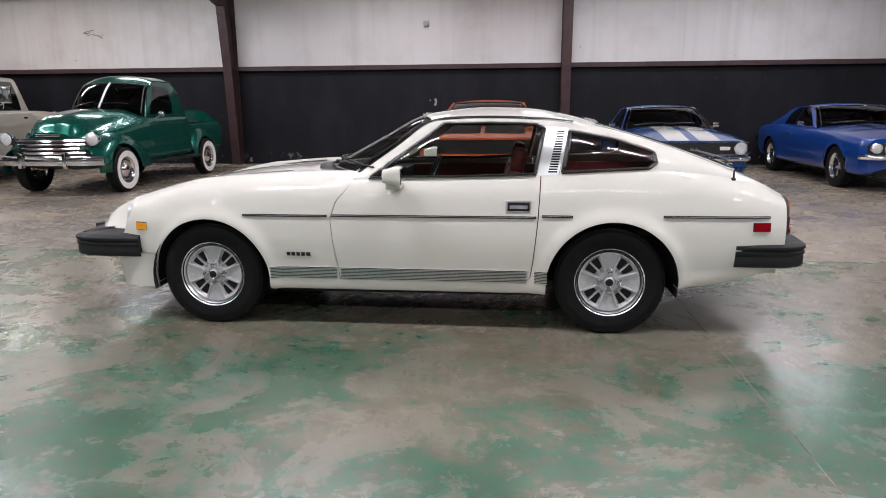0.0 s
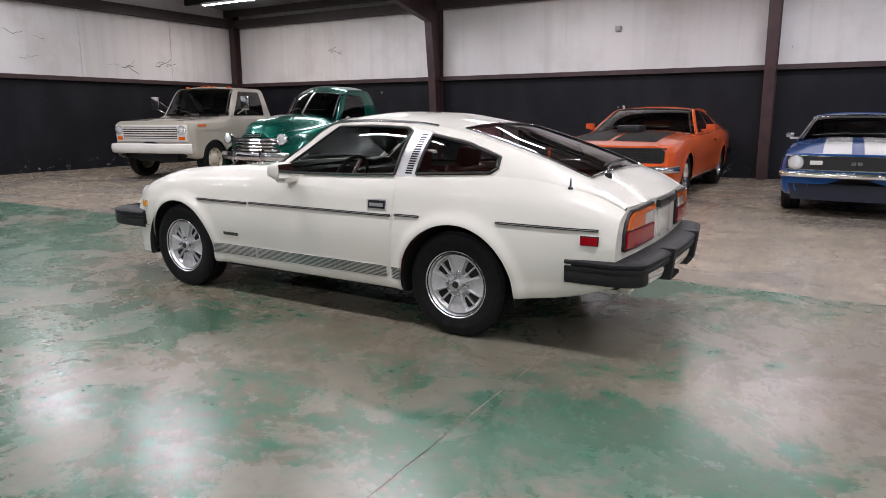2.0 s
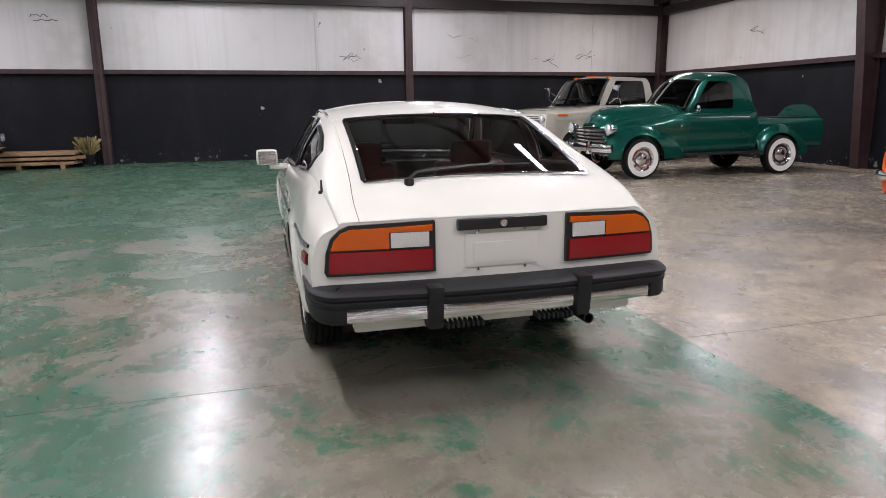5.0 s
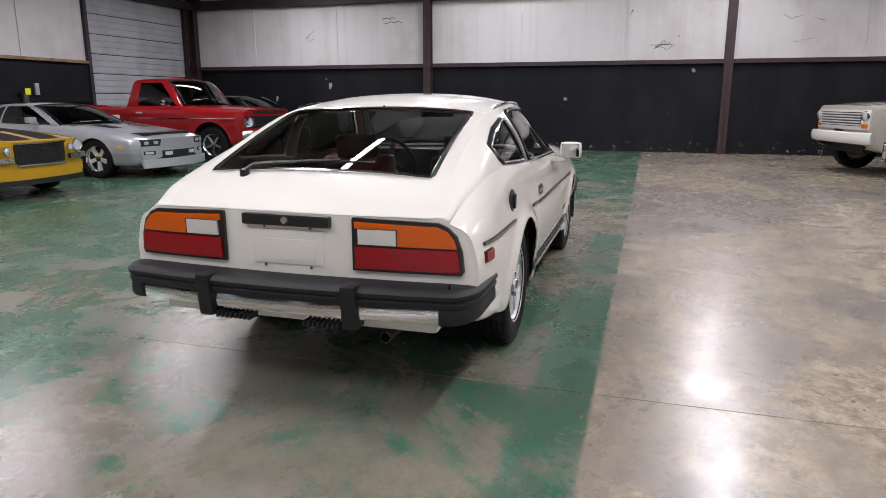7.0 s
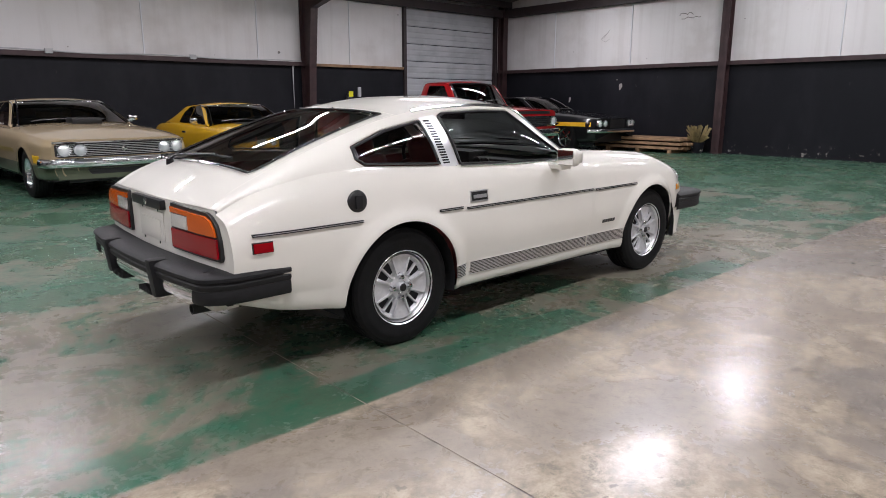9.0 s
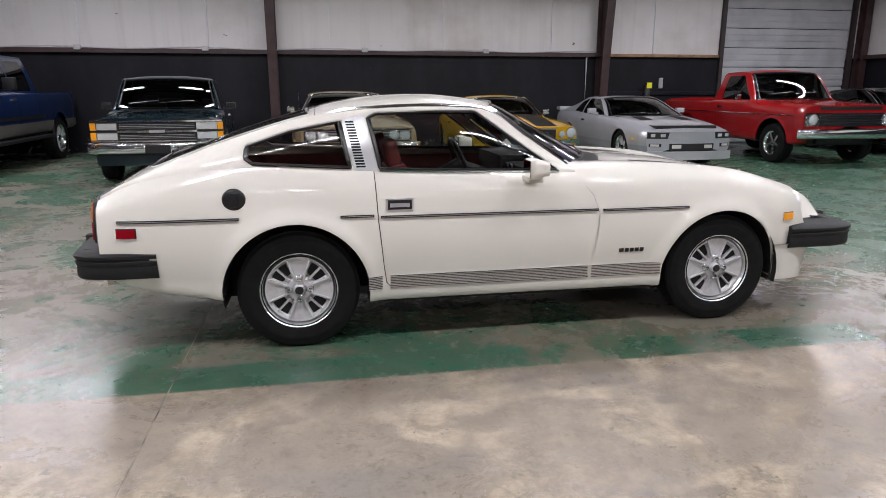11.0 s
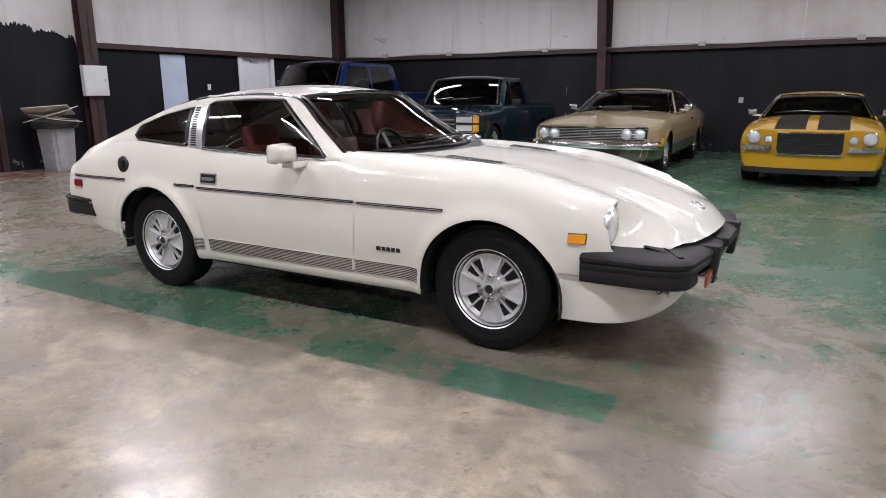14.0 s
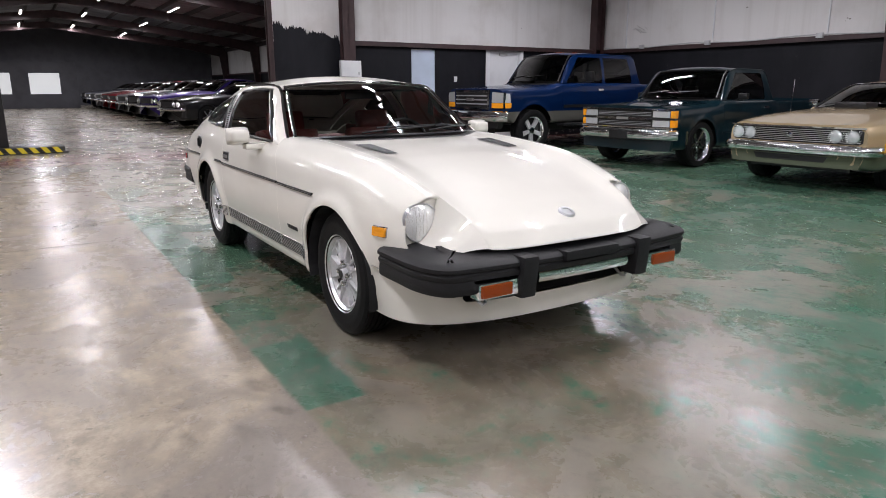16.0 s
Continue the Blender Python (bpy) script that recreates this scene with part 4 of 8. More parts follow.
boxes("engine_bay", [(-1.9, -0.75, -0.44, 0.44, 0.3, 0.62), (-0.85, -0.62, -0.70, 0.70, 0.3, 0.80)], GAP, coupe)
ex = lathe("exhaust_pipe", [(0.022, -0.25), (0.026, -0.25), (0.026, 0.0), (0.021, 0.0), (0.021, -0.2)], BLACK_TRIM, coupe, "x", 16, (2.27, 0.44, 0.33), "dark exhaust pipe")

# cabin
for sd in (1, -1):
    boxes("door_card", [(-0.55, 0.84, sd * 0.73 - 0.03, sd * 0.73 + 0.03, 0.28, 0.90), (0.84, 1.95, sd * 0.71 - 0.02, sd * 0.71 + 0.02, 0.72, 0.92)], VINYL_RED, coupe, "dark red door trim", 0.015)
    armrest = boxes("armrest", [(-0.1, 0.5, sd * 0.68 - 0.03, sd * 0.68 + 0.03, 0.62, 0.68)], VINYL_RED, coupe, "", 0.015)
boxes("cabin_floor", [(-0.6, 1.2, -0.7, 0.7, 0.26, 0.30), (1.2, 2.2, -0.66, 0.66, 0.58, 0.62), (-0.3, 0.9, -0.09, 0.09, 0.3, 0.48)], VINYL_DARK, coupe, "dark carpet")
dash = boxes("dashboard", [(-0.52, -0.13, -0.70, 0.70, 0.72, 0.905), (-0.30, -0.08, -0.68, -0.05, 0.76, 0.95)], VINYL_DARK, coupe, "dark padded dashboard", 0.035)
for k in range(3):
    lathe("gauge", [(0.034, -0.012), (0.038, 0.006), (0.034, 0.008), (0.0, 0.004)], BLACK_TRIM, dash, "x", 20, (-0.12, -0.09 + 0.09 * k, 0.87))
for sd in (1, -1):
    seat = new("seat")
    seat.parent = coupe
    tagged(seat, "dark red vinyl bucket seat")
    boxes("cushion", [(0.05, 0.58, sd * 0.37 - 0.24, sd * 0.37 + 0.24, 0.36, 0.50)], VINYL_RED, seat, "", 0.05)
    bm = bmesh.new()
    box_bm(bm, -0.06, 0.06, -0.24, 0.24, 0.0, 0.52, 0.045)
    box_bm(bm, -0.045, 0.045, -0.14, 0.14, 0.50, 0.66, 0.04)
    b = part("backrest", bm, VINYL_RED, seat, "", True)
    b.matrix_basis = pose(0.56, sd * 0.37, 0.45, 0, 14, 0)
    boxes("rear_cushion", [(0.95, 1.25, sd * 0.33 - 0.22, sd * 0.33 + 0.22, 0.45, 0.58)], VINYL_RED, seat, "", 0.04)
    bm = bmesh.new()
    box_bm(bm, -0.05, 0.05, -0.25, 0.25, 0.0, 0.36, 0.04)
    b = part("rear_backrest", bm, VINYL_RED, seat, "", True)
    b.matrix_basis = pose(1.26, sd * 0.33, 0.52, 0, 20, 0)
sw = new("steering_wheel")
sw.parent = coupe
sw.matrix_basis = pose(0.12, -0.37, 0.86, 0, -68, 0)
lathe("wheel_rim", [(0.19 + 0.014 * math.cos(t), 0.014 * math.sin(t)) for t in np.linspace(0, 2 * math.pi, 9)], BLACK_TRIM, sw, "z", 36)
bm = bmesh.new()
for a in (0.3, math.pi - 0.3, -math.pi / 2):
    vs = box_bm(bm, 0.02, 0.185, -0.018, 0.018, -0.006, 0.004)
    bmesh.ops.rotate(bm, verts=vs, cent=(0, 0, 0), matrix=Matrix.Rotation(a, 3, "Z"))
part("spoke", bm, BRIGHT, sw)
lathe("hub", [(0.0, 0.02), (0.045, 0.015), (0.05, 0.0), (0.03, -0.2)], BLACK_TRIM, sw, "z", 20)
tube("column", [(0.1, -0.37, 0.85), (-0.2, -0.37, 0.76)], 0.035, VINYL_DARK, coupe)
mr = boxes("rear_view_mirror", [(0.12, 0.14, -0.12, 0.12, 1.19, 1.245)], BLACK_TRIM, coupe, "", 0.01)
boxes("headlining", [(0.2, 0.74, -0.5, 0.5, 1.24, 1.255)], VINYL_DARK, coupe)
lathe("shift_knob", [(0.0, 0.2), (0.02, 0.19), (0.022, 0.17), (0.008, 0.15), (0.008, 0.0)], BLACK_TRIM, coupe, "z", 12, (0.1, 0, 0.46))

# ---- room ----
def nodes_of(name):
    m = bpy.data.materials.new(name)
    m.use_nodes = True
    return m, m.node_tree, m.node_tree.nodes["Principled BSDF"]


class Net:
    """Short hand for wiring a node tree."""

    def __init__(self, nt):
        self.nt = nt
        self.co = nt.nodes.new("ShaderNodeTexCoord").outputs["Object"]

    def put(self, sock, v):
        if isinstance(v, bpy.types.NodeSocket):
            self.nt.links.new(v, sock)
        elif isinstance(v, (int, float)):
            sock.default_value = v
        else:
            sock.default_value = (*v, 1) if len(sock.default_value) == 4 else v

    def math(self, op, a, b=0.0, c=0.0, clamp=False):
        n = self.nt.nodes.new("ShaderNodeMath")
        n.operation, n.use_clamp = op, clamp
        for k, v in enumerate((a, b, c)):
            self.put(n.inputs[k], v)
        return n.outputs[0]

    def ramp(self, v, lo, hi, to0=0.0, to1=1.0, smooth=True):
        n = self.nt.nodes.new("ShaderNodeMapRange")
        n.interpolation_type = "SMOOTHSTEP" if smooth else "LINEAR"
        for k, x in zip(("Value", "From Min", "From Max", "To Min", "To Max"), (v, lo, hi, to0, to1)):
            self.put(n.inputs[k], x)
        return n.outputs[0]

    def noise(self, scale, detail=6, rough=0.55, stretch=None, distort=0.0, vec=None):
        n = self.nt.nodes.new("ShaderNodeTexNoise")
        n.inputs["Scale"].default_value, n.inputs["Detail"].default_value = scale, detail
        n.inputs["Roughness"].default_value, n.inputs["Distortion"].default_value = rough, distort
        v = vec or self.co
        if stretch:
            m = self.nt.nodes.new("ShaderNodeMapping")
            m.inputs["Scale"].default_value = stretch
            self.nt.links.new(v, m.inputs["Vector"])
            v = m.outputs[0]
        self.nt.links.new(v, n.inputs["Vector"])
        return n.outputs["Fac"]

    def mix(self, f, a, b):
        n = self.nt.nodes.new("ShaderNodeMix")
        n.data_type = "RGBA"
        for k, v in (("Factor", f), ("A", a), ("B", b)):
            s = [i for i in n.inputs if i.name == k and (i.type == "RGBA" or k == "Factor")][0]
            self.put(s, v)
        return [o for o in n.outputs if o.type == "RGBA"][0]

    def xyz(self):
        s = self.nt.nodes.new("ShaderNodeSeparateXYZ")
        self.nt.links.new(self.co, s.inputs[0])
        return s.outputs

    def bump(self, h, strength, dist=0.005):
        n = self.nt.nodes.new("ShaderNodeBump")
        n.inputs["Strength"].default_value, n.inputs["Distance"].default_value = strength, dist
        self.nt.links.new(h, n.inputs["Height"])
        return n.outputs[0]


def floor_material():
    m, nt, b = nodes_of("worn_painted_concrete")
    w = Net(nt)
    x, y, z = w.xyz()

    def rect(x0, x1, y0, y1, sx=0.03, sy=0.02):
        a = w.math("MULTIPLY", w.ramp(x, x0 - sx, x0 + sx), w.ramp(x, x1 - sx, x1 + sx, 1, 0))
        c = w.math("MULTIPLY", w.ramp(y, y0 - sy, y0 + sy), w.ramp(y, y1 - sy, y1 + sy, 1, 0))
        return w.math("MULTIPLY", a, c)

    big = w.noise(0.42, 5, 0.55, distort=0.7)
    mid = w.noise(1.5, 9, 0.66, distort=0.8)
    fine = w.noise(7, 9, 0.72, distort=0.3)
    grain = w.noise(42, 5, 0.7)
    speck = w.noise(16, 3, 0.5)
    brush = w.noise(4, 9, 0.78, stretch=(0.75, 1.3, 1), distort=0.3)
    # bare concrete: mottled beige, greyed by broad smooth stains, with dark specks
    c = w.mix(w.ramp(fine, 0.36, 0.66), (0.47, 0.40, 0.30), (0.25, 0.205, 0.155))
    c = w.mix(w.ramp(mid, 0.42, 0.55, 0, 0.68), c, (0.215, 0.18, 0.146))
    c = w.mix(w.ramp(big, 0.50, 0.58, 0, 0.8), c, (0.20, 0.176, 0.155))
    c = w.mix(w.ramp(speck, 0.66, 0.72, 0, 0.65), c, (0.09, 0.075, 0.06))
    c = w.mix(w.ramp(grain, 0.40, 0.68, 0, 0.30), c, (0.12, 0.10, 0.08))
    # worn olive film where the paint has gone, south of the paint's edge
    edge = w.math("ADD", y, w.math("MULTIPLY", w.math("SUBTRACT", fine, 0.5), 0.05))
    painted = w.ramp(edge, 1.265, 1.295, 1, 0)
    olive = w.mix(w.ramp(fine, 0.35, 0.65), (0.275, 0.205, 0.145), (0.140, 0.108, 0.076))
    olive = w.mix(w.ramp(mid, 0.45, 0.62, 0, 0.6), olive, (0.205, 0.195, 0.160))
    c = w.mix(w.math("MULTIPLY", painted, w.ramp(x, 1.7, 2.6, 0.95, 0.45)), c, olive)
    # how much paint is left, by area of the hall
    keep = w.math("ADD", -0.09, w.ramp(x, -2.2, -5.0, 0, 0.26))
    keep = w.math("ADD", keep, w.ramp(y, -0.9, -1.6, 0, 0.15))
    keep = w.math("ADD", keep, w.ramp(y, -3.4, -6.0, 0, 0.12))
    keep = w.math("ADD", keep, w.ramp(x, 2.0, 4.5, 0, -0.10))
    keep = w.math("ADD", keep, w.ramp(x, 5.5, 9.0, 0, -0.20))
    strip = w.math("MAXIMUM", rect(0.08, 4.2, 1.0, 1.4, 0.05, 0.03), rect(-1.975, -1.20, 1.0, 1.4, 0.012, 0.03))
    strip = w.math("MAXIMUM", strip, rect(-0.78, -0.5, 1.08, 1.22, 0.012, 0.012))
    strip = w.math("MULTIPLY", strip, w.ramp(x, 1.6, 3.4, 0.34, 0.06))
    faint = w.math("MULTIPLY", rect(-4.6, 4.5, 1.0, 1.4, 0.1, 0.03), 0.05)
    keep = w.math("ADD", keep, w.math("ADD", strip, faint))

    def swing(n, k):
        return w.math("MULTIPLY", w.math("SUBTRACT", n, 0.5), k)

    wear = w.math("ADD", w.math("ADD", swing(mid, 1.25), swing(big, 1.1)), w.math("ADD", swing(fine, 0.8), swing(brush, 0.6)))
    left = w.math("SUBTRACT", keep, wear)
    thick = w.math("MULTIPLY", w.math("MULTIPLY", w.ramp(left, -0.09, 0.13), w.ramp(fine, 0.36, 0.66, 1.0, 0.75)), painted)
    thin = w.math("MULTIPLY", w.ramp(left, -0.40, 0.06, 0, 0.42), painted)
    tone = w.noise(0.7, 4)
    green = w.mix(w.ramp(tone, 0.35, 0.68), (0.008, 0.102, 0.055), (0.014, 0.112, 0.070))
    green = w.mix(w.ramp(fine, 0.52, 0.74, 0, 0.4), green, (0.09, 0.15, 0.11))
    faded = w.mix(w.ramp(tone, 0.38, 0.64), (0.090, 0.130, 0.088), (0.075, 0.150, 0.115))
    faded = w.mix(w.ramp(grain, 0.4, 0.7, 0, 0.4), faded, (0.07, 0.10, 0.07))
    c = w.mix(thin, c, faded)
    c = w.mix(w.math("MULTIPLY", thick, w.ramp(brush, 0.30, 0.60, 0.97, 0.72)), c, green)
    # grime and polish marks over everything
    mottle = w.noise(10, 9, 0.82, distort=0.4)
    c = w.mix(w.ramp(mottle, 0.50, 0.64, 0, 0.50), c, (0.060, 0.052, 0.036))
    c = w.mix(w.ramp(mottle, 0.44, 0.32, 0, 0.20), c, (0.40, 0.35, 0.27))
    # red painted strip by the opening
    red = w.math("MULTIPLY", w.ramp(x, 8.5, 8.7), w.ramp(x, 10.3, 10.7, 1, 0))
    red = w.math("MULTIPLY", red, w.ramp(mid, 0.60, 0.40, 0.15, 0.8))
    c = w.mix(red, c, (0.20, 0.045, 0.045))
    # scratches
    s1 = w.ramp(w.noise(9, 3, 0.6, stretch=(0.22, 5, 1)), 0.71, 0.77, 0, 0.3)
    s2 = w.ramp(w.noise(9, 3, 0.6, stretch=(4, 0.4, 1)), 0.72, 0.78, 0, 0.25)
    c = w.mix(w.math("MAXIMUM", s1, s2), c, (0.36, 0.34, 0.29))
    nt.links.new(c, b.inputs["Base Color"])
    r = w.math("ADD", w.ramp(mid, 0.3, 0.7, 0.20, 0.31), w.ramp(mottle, 0.42, 0.68, 0, 0.05))
    nt.links.new(r, b.inputs["Roughness"])
    b.inputs["Specular IOR Level"].default_value = 0.85
    h = w.math("ADD", w.math("MULTIPLY", fine, 0.6), w.math("MULTIPLY", thick, 0.15))
    nt.links.new(w.bump(h, 0.015, 0.004), b.inputs["Normal"])
    return m


def upper_wall_material():
    m, nt, b = nodes_of("white_wall_lining")
    w = Net(nt)
    x, y, z = w.xyz()
    streak = w.noise(1.6, 5, 0.6, stretch=(3, 3, 0.12))
    blot = w.noise(0.7, 6, 0.6)
    c = w.mix(w.ramp(streak, 0.45, 0.75, 0, 0.35), (0.64, 0.625, 0.62), (0.46, 0.435, 0.42))
    c = w.mix(w.ramp(blot, 0.45, 0.75, 0, 0.6), c, (0.45, 0.42, 0.40))
    spots = w.ramp(w.noise(3.2, 3, 0.7, stretch=(1, 1, 1.4)), 0.735, 0.75, 0, 0.85)
    c = w.mix(spots, c, (0.10, 0.09, 0.08))
    nt.links.new(c, b.inputs["Base Color"])
    b.inputs["Roughness"].default_value = 0.6
    nt.links.new(w.bump(w.noise(14, 4, 0.5, stretch=(1, 1, 0.4)), 0.12, 0.01), b.inputs["Normal"])
    return m


def lower_wall_material():
    m, nt, b = nodes_of("dark_wainscot")
    w = Net(nt)
    x, y, z = w.xyz()
    c = w.mix(w.ramp(w.noise(1.1, 6, 0.6, stretch=(1, 1, 0.5)), 0.4, 0.7), (0.006, 0.0063, 0.0092), (0.012, 0.012, 0.0158))
    scuff = w.ramp(w.noise(4.5, 6, 0.7), 0.66, 0.72, 0, 0.5)
    c = w.mix(scuff, c, (0.05, 0.047, 0.046))
    chips = w.math("MULTIPLY", w.ramp(w.noise(6, 4, 0.75), 0.60, 0.64), w.ramp(z, 0.35, 0.02, 0, 0.75))
    c = w.mix(chips, c, (0.35, 0.33, 0.30))
    marks = w.ramp(w.noise(2.2, 2, 0.5), 0.745, 0.755, 0, 0.8)
    c = w.mix(marks, c, (0.42, 0.40, 0.38))
    nt.links.new(c, b.inputs["Base Color"])
    b.inputs["Roughness"].default_value = 0.55
    b.inputs["Specular IOR Level"].default_value = 0.2
    nt.links.new(w.bump(w.noise(5, 5, 0.6), 0.15, 0.02), b.inputs["Normal"])
    return m


M_FLOOR, M_UPPER, M_LOWER = floor_material(), upper_wall_material(), lower_wall_material()
M_STEEL = material("brown_red_steel", (0.045, 0.022, 0.023), 0.5, vary=0.4, scale=4, bump=0.05)
M_ROOF = material("roof_lining", (0.22, 0.22, 0.23), 0.7, vary=0.35, scale=1.2)
M_DARKSTEEL = material("dark_purlin", (0.03, 0.02, 0.021), 0.6, vary=0.3, scale=3)
M_JOINT = material("joint_filler", (0.30, 0.26, 0.21), 0.8, scale=5, color2=(0.05, 0.045, 0.04))
M_DOORWHITE = material("white_painted_metal", (0.66, 0.67, 0.69), 0.45, vary=0.12, scale=2)
M_ROLL = material("grey_ribbed_door", (0.42, 0.43, 0.45), 0.5, vary=0.2, scale=2)
M_PIPE = material("grey_conduit", (0.46, 0.46, 0.47), 0.45, 0.15, vary=0.2)
M_WOOD = material("raw_timber", (0.33, 0.20, 0.11), 0.7, vary=0.45, scale=6, bump=0.2, bump_scale=40)
M_GREY = material("grey_partition", (0.10, 0.10, 0.115), 0.6, vary=0.25, scale=1.5)
M_LED = material("led_panel", (1, 1, 1), 0.5, emit=(1, 0.98, 0.95), strength=22.0)
M_BLUEDOOR = material("pale_blue_door", (0.48, 0.56, 0.68), 0.5, vary=0.12, scale=2)
M_PLASTIC_GREY = material("grey_plastic", (0.33, 0.33, 0.34), 0.5, vary=0.2)
M_CARD = material("cardboard", (0.55, 0.52, 0.46), 0.8, vary=0.25, scale=5)
M_BAG = material("black_liner", (0.015, 0.015, 0.016), 0.3, bump=0.6, bump_scale=25)

JOINT_X = 1.85
floor = slab("floor", M_FLOOR, X_W - 0.3, JOINT_X - 0.004, Y_S - 0.3, Y_N + 0.3, -0.2, 0, label="worn green-painted concrete floor", kind="structure", category="floor")
slab("floor_2", M_FLOOR, JOINT_X + 0.004, X_FAR + 0.3, Y_S - 0.3, Y_N + 0.3, -0.2, 0, label="worn concrete floor east of the joint", kind="structure", category="floor")
slab("floor_joint", M_JOINT, JOINT_X - 0.004, JOINT_X + 0.004, Y_S, Y_N, -0.15, -0.002, label="dirty filled floor joint", kind="structure", category="floor joint")

GIRT_Z = 2.205


def wall_run(name, along, a0, a1, pos, face, top, holes=(), lab=""):
    """A wall along x or y with a dark lower part and a pale upper lining; face is the side that the room sees.
    holes: (from, to, height)."""
    def put(nm, u0, u1, z0, z1, mat, d0, d1, label):
        lo, hi = sorted((pos + face * -d0, pos + face * -d1))
        if along == "x":
            return slab(nm, mat, u0, u1, lo, hi, z0, z1, label=label, kind="structure", category="wall")
        return slab(nm, mat, lo, hi, u0, u1, z0, z1, label=label, kind="structure", category="wall")

    cuts = sorted(holes)
    spans, u = [], a0
    for h0, h1, hz in cuts:
        spans.append((u, h0, 0))
        spans.append((h0, h1, hz))
        u = h1
    spans.append((u, a1, 0))
    for u0, u1, z0 in spans:
        if z0 < GIRT_Z:
            put(name + "_lower", u0, u1, z0, GIRT_Z, M_LOWER, 0.0, 0.16, "scuffed dark wainscot")
        put(name, u0, u1, max(GIRT_Z, z0), top, M_UPPER, 0.03, 0.16, lab or "stained white wall lining")


wall_run("wall_north", "x", X_W, X_FAR, Y_N, -1, EAVE + 0.15)
wall_run("wall_south", "x", X_W, X_FAR, Y_S, 1, EAVE + 0.15, [(-12.95, -9.2, 3.92)])
wall_run("wall_west", "y", Y_S - 0.16, Y_N + 0.16, X_W, 1, RIDGE + 0.1)
wall_run("wall_east", "y", Y_S, -2.58, X_E, -1, RIDGE + 0.1, [(-6.58, -5.9, 2.15), (-9.18, -8.1, 2.2)])
slab("wall_far", M_GREY, X_FAR, X_FAR + 0.2, Y_S, Y_N, 0, RIDGE + 0.1, label="dark grey far end wall", kind="structure", category="wall")

# roof: two pitched planes, purlins, ridge
def pitched(name, mat, y0, y1, dz, th, label):
    bm = bmesh.new()
    z0, z1 = roof_z(y0) + dz, roof_z(y1) + dz
    vs = [bm.verts.new(v) for v in ((X_W - .2, y0, z0), (X_FAR + .2, y0, z0), (X_FAR + .2, y1, z1), (X_W - .2, y1, z1), (X_W - .2, y0, z0 + th), (X_FAR + .2, y0, z0 + th), (X_FAR + .2, y1, z1 + th), (X_W - .2, y1, z1 + th))]
    for f in ((0, 1, 2, 3), (7, 6, 5, 4), (0, 4, 5, 1), (1, 5, 6, 2), (2, 6, 7, 3), (3, 7, 4, 0)):
        bm.faces.new([vs[k] for k in f])
    bmesh.ops.recalc_face_normals(bm, faces=bm.faces)
    return tagged(part(name, bm, mat), label, "ceiling", "", "structure")


pitched("ceiling", M_ROOF, Y_S - 0.3, RIDGE_Y, 0.0, 0.12, "grey roof lining on the south pitch")
pitched("ceiling_north", M_ROOF, RIDGE_Y, Y_N + 0.3, 0.0, 0.12, "grey roof lining on the north pitch")
for k in range(17):
    y = Y_S + 0.35 + k * (Y_N - Y_S - 0.7) / 16
    z = roof_z(y)
    tagged(boxes("trim_purlin", [(X_W, X_FAR, y - 0.03, y + 0.03, z - 0.2, z - 0.01)], M_DARKSTEEL, None), "dark steel roof purlin", "purlin", "", "structure")


def i_beam(bm, pts, w, tf=0.014):
    """A tapered beam in the y-z plane: pts of (y, z) for the inner and the outer edge, in order; flanges w wide."""
    inner, outer = pts
    for edge, s in ((inner, 1), (outer, -1)):
        ring = []
        for y, z in edge:
            ring.append([bm.verts.new((dx, y + dy, z + dz)) for dx, dy, dz in ((-w / 2, 0, 0), (w / 2, 0, 0))])
        back = []
        for (y, z), (y2, z2) in zip(edge, edge[1:] + [edge[-1]]):
            back.append([bm.verts.new((dx, y, z)) for dx in (-w / 2, w / 2)])
        n = len(edge)
        for i in range(n):
            o = outer[i] if s > 0 else inner[i]
            d = Vector((o[0] - edge[i][0], o[1] - edge[i][1])).normalized() * 0.02
            for v in back[i]:
                v.co.y += d.x
                v.co.z += d.y
        for i in range(n - 1):
            bm.faces.new((ring[i][0], ring[i + 1][0], ring[i + 1][1], ring[i][1]))
            bm.faces.new((back[i][0], back[i][1], back[i + 1][1], back[i + 1][0]))
            for k in (0, 1):
                bm.faces.new((ring[i][k], back[i][k], back[i + 1][k], ring[i + 1][k]))
        for i in (0, n - 1):
            bm.faces.new((ring[i][0], ring[i][1], back[i][1], back[i][0]))
    for sx in (-0.006, 0.006):
        a, b = [bm.verts.new((sx, y, z)) for y, z in inner], [bm.verts.new((sx, y, z)) for y, z in outer]
        for i in range(len(inner) - 1):
            bm.faces.new((a[i], a[i + 1], b[i + 1], b[i]))
    bmesh.ops.recalc_face_normals(bm, faces=bm.faces)


def frame_half(side):
    """Column and rafter of one side, as outlines."""
    yw = Y_N - 0.02 if side > 0 else Y_S + 0.02
    s = -side
    zr = roof_z(yw) - 0.22
    slope = (RIDGE - EAVE) / ((Y_N - Y_S) / 2)
    col = ([(yw + s * 0.26, 0.0), (yw + s * 0.40, 2.0), (yw + s * 0.58, zr - 0.58)], [(yw, 0.0), (yw, 2.0), (yw, zr)])
    y_end = RIDGE_Y
    L = abs(y_end - yw)
    raf = ([(yw + s * 0.58, zr - 0.58), (yw + s * 3.2, zr - 0.42 + slope * 3.0), (y_end, RIDGE - 0.22 - 0.42)], [(yw, zr), (yw + s * 3.2, zr + slope * 3.2), (y_end, RIDGE - 0.22)])
    return col, raf


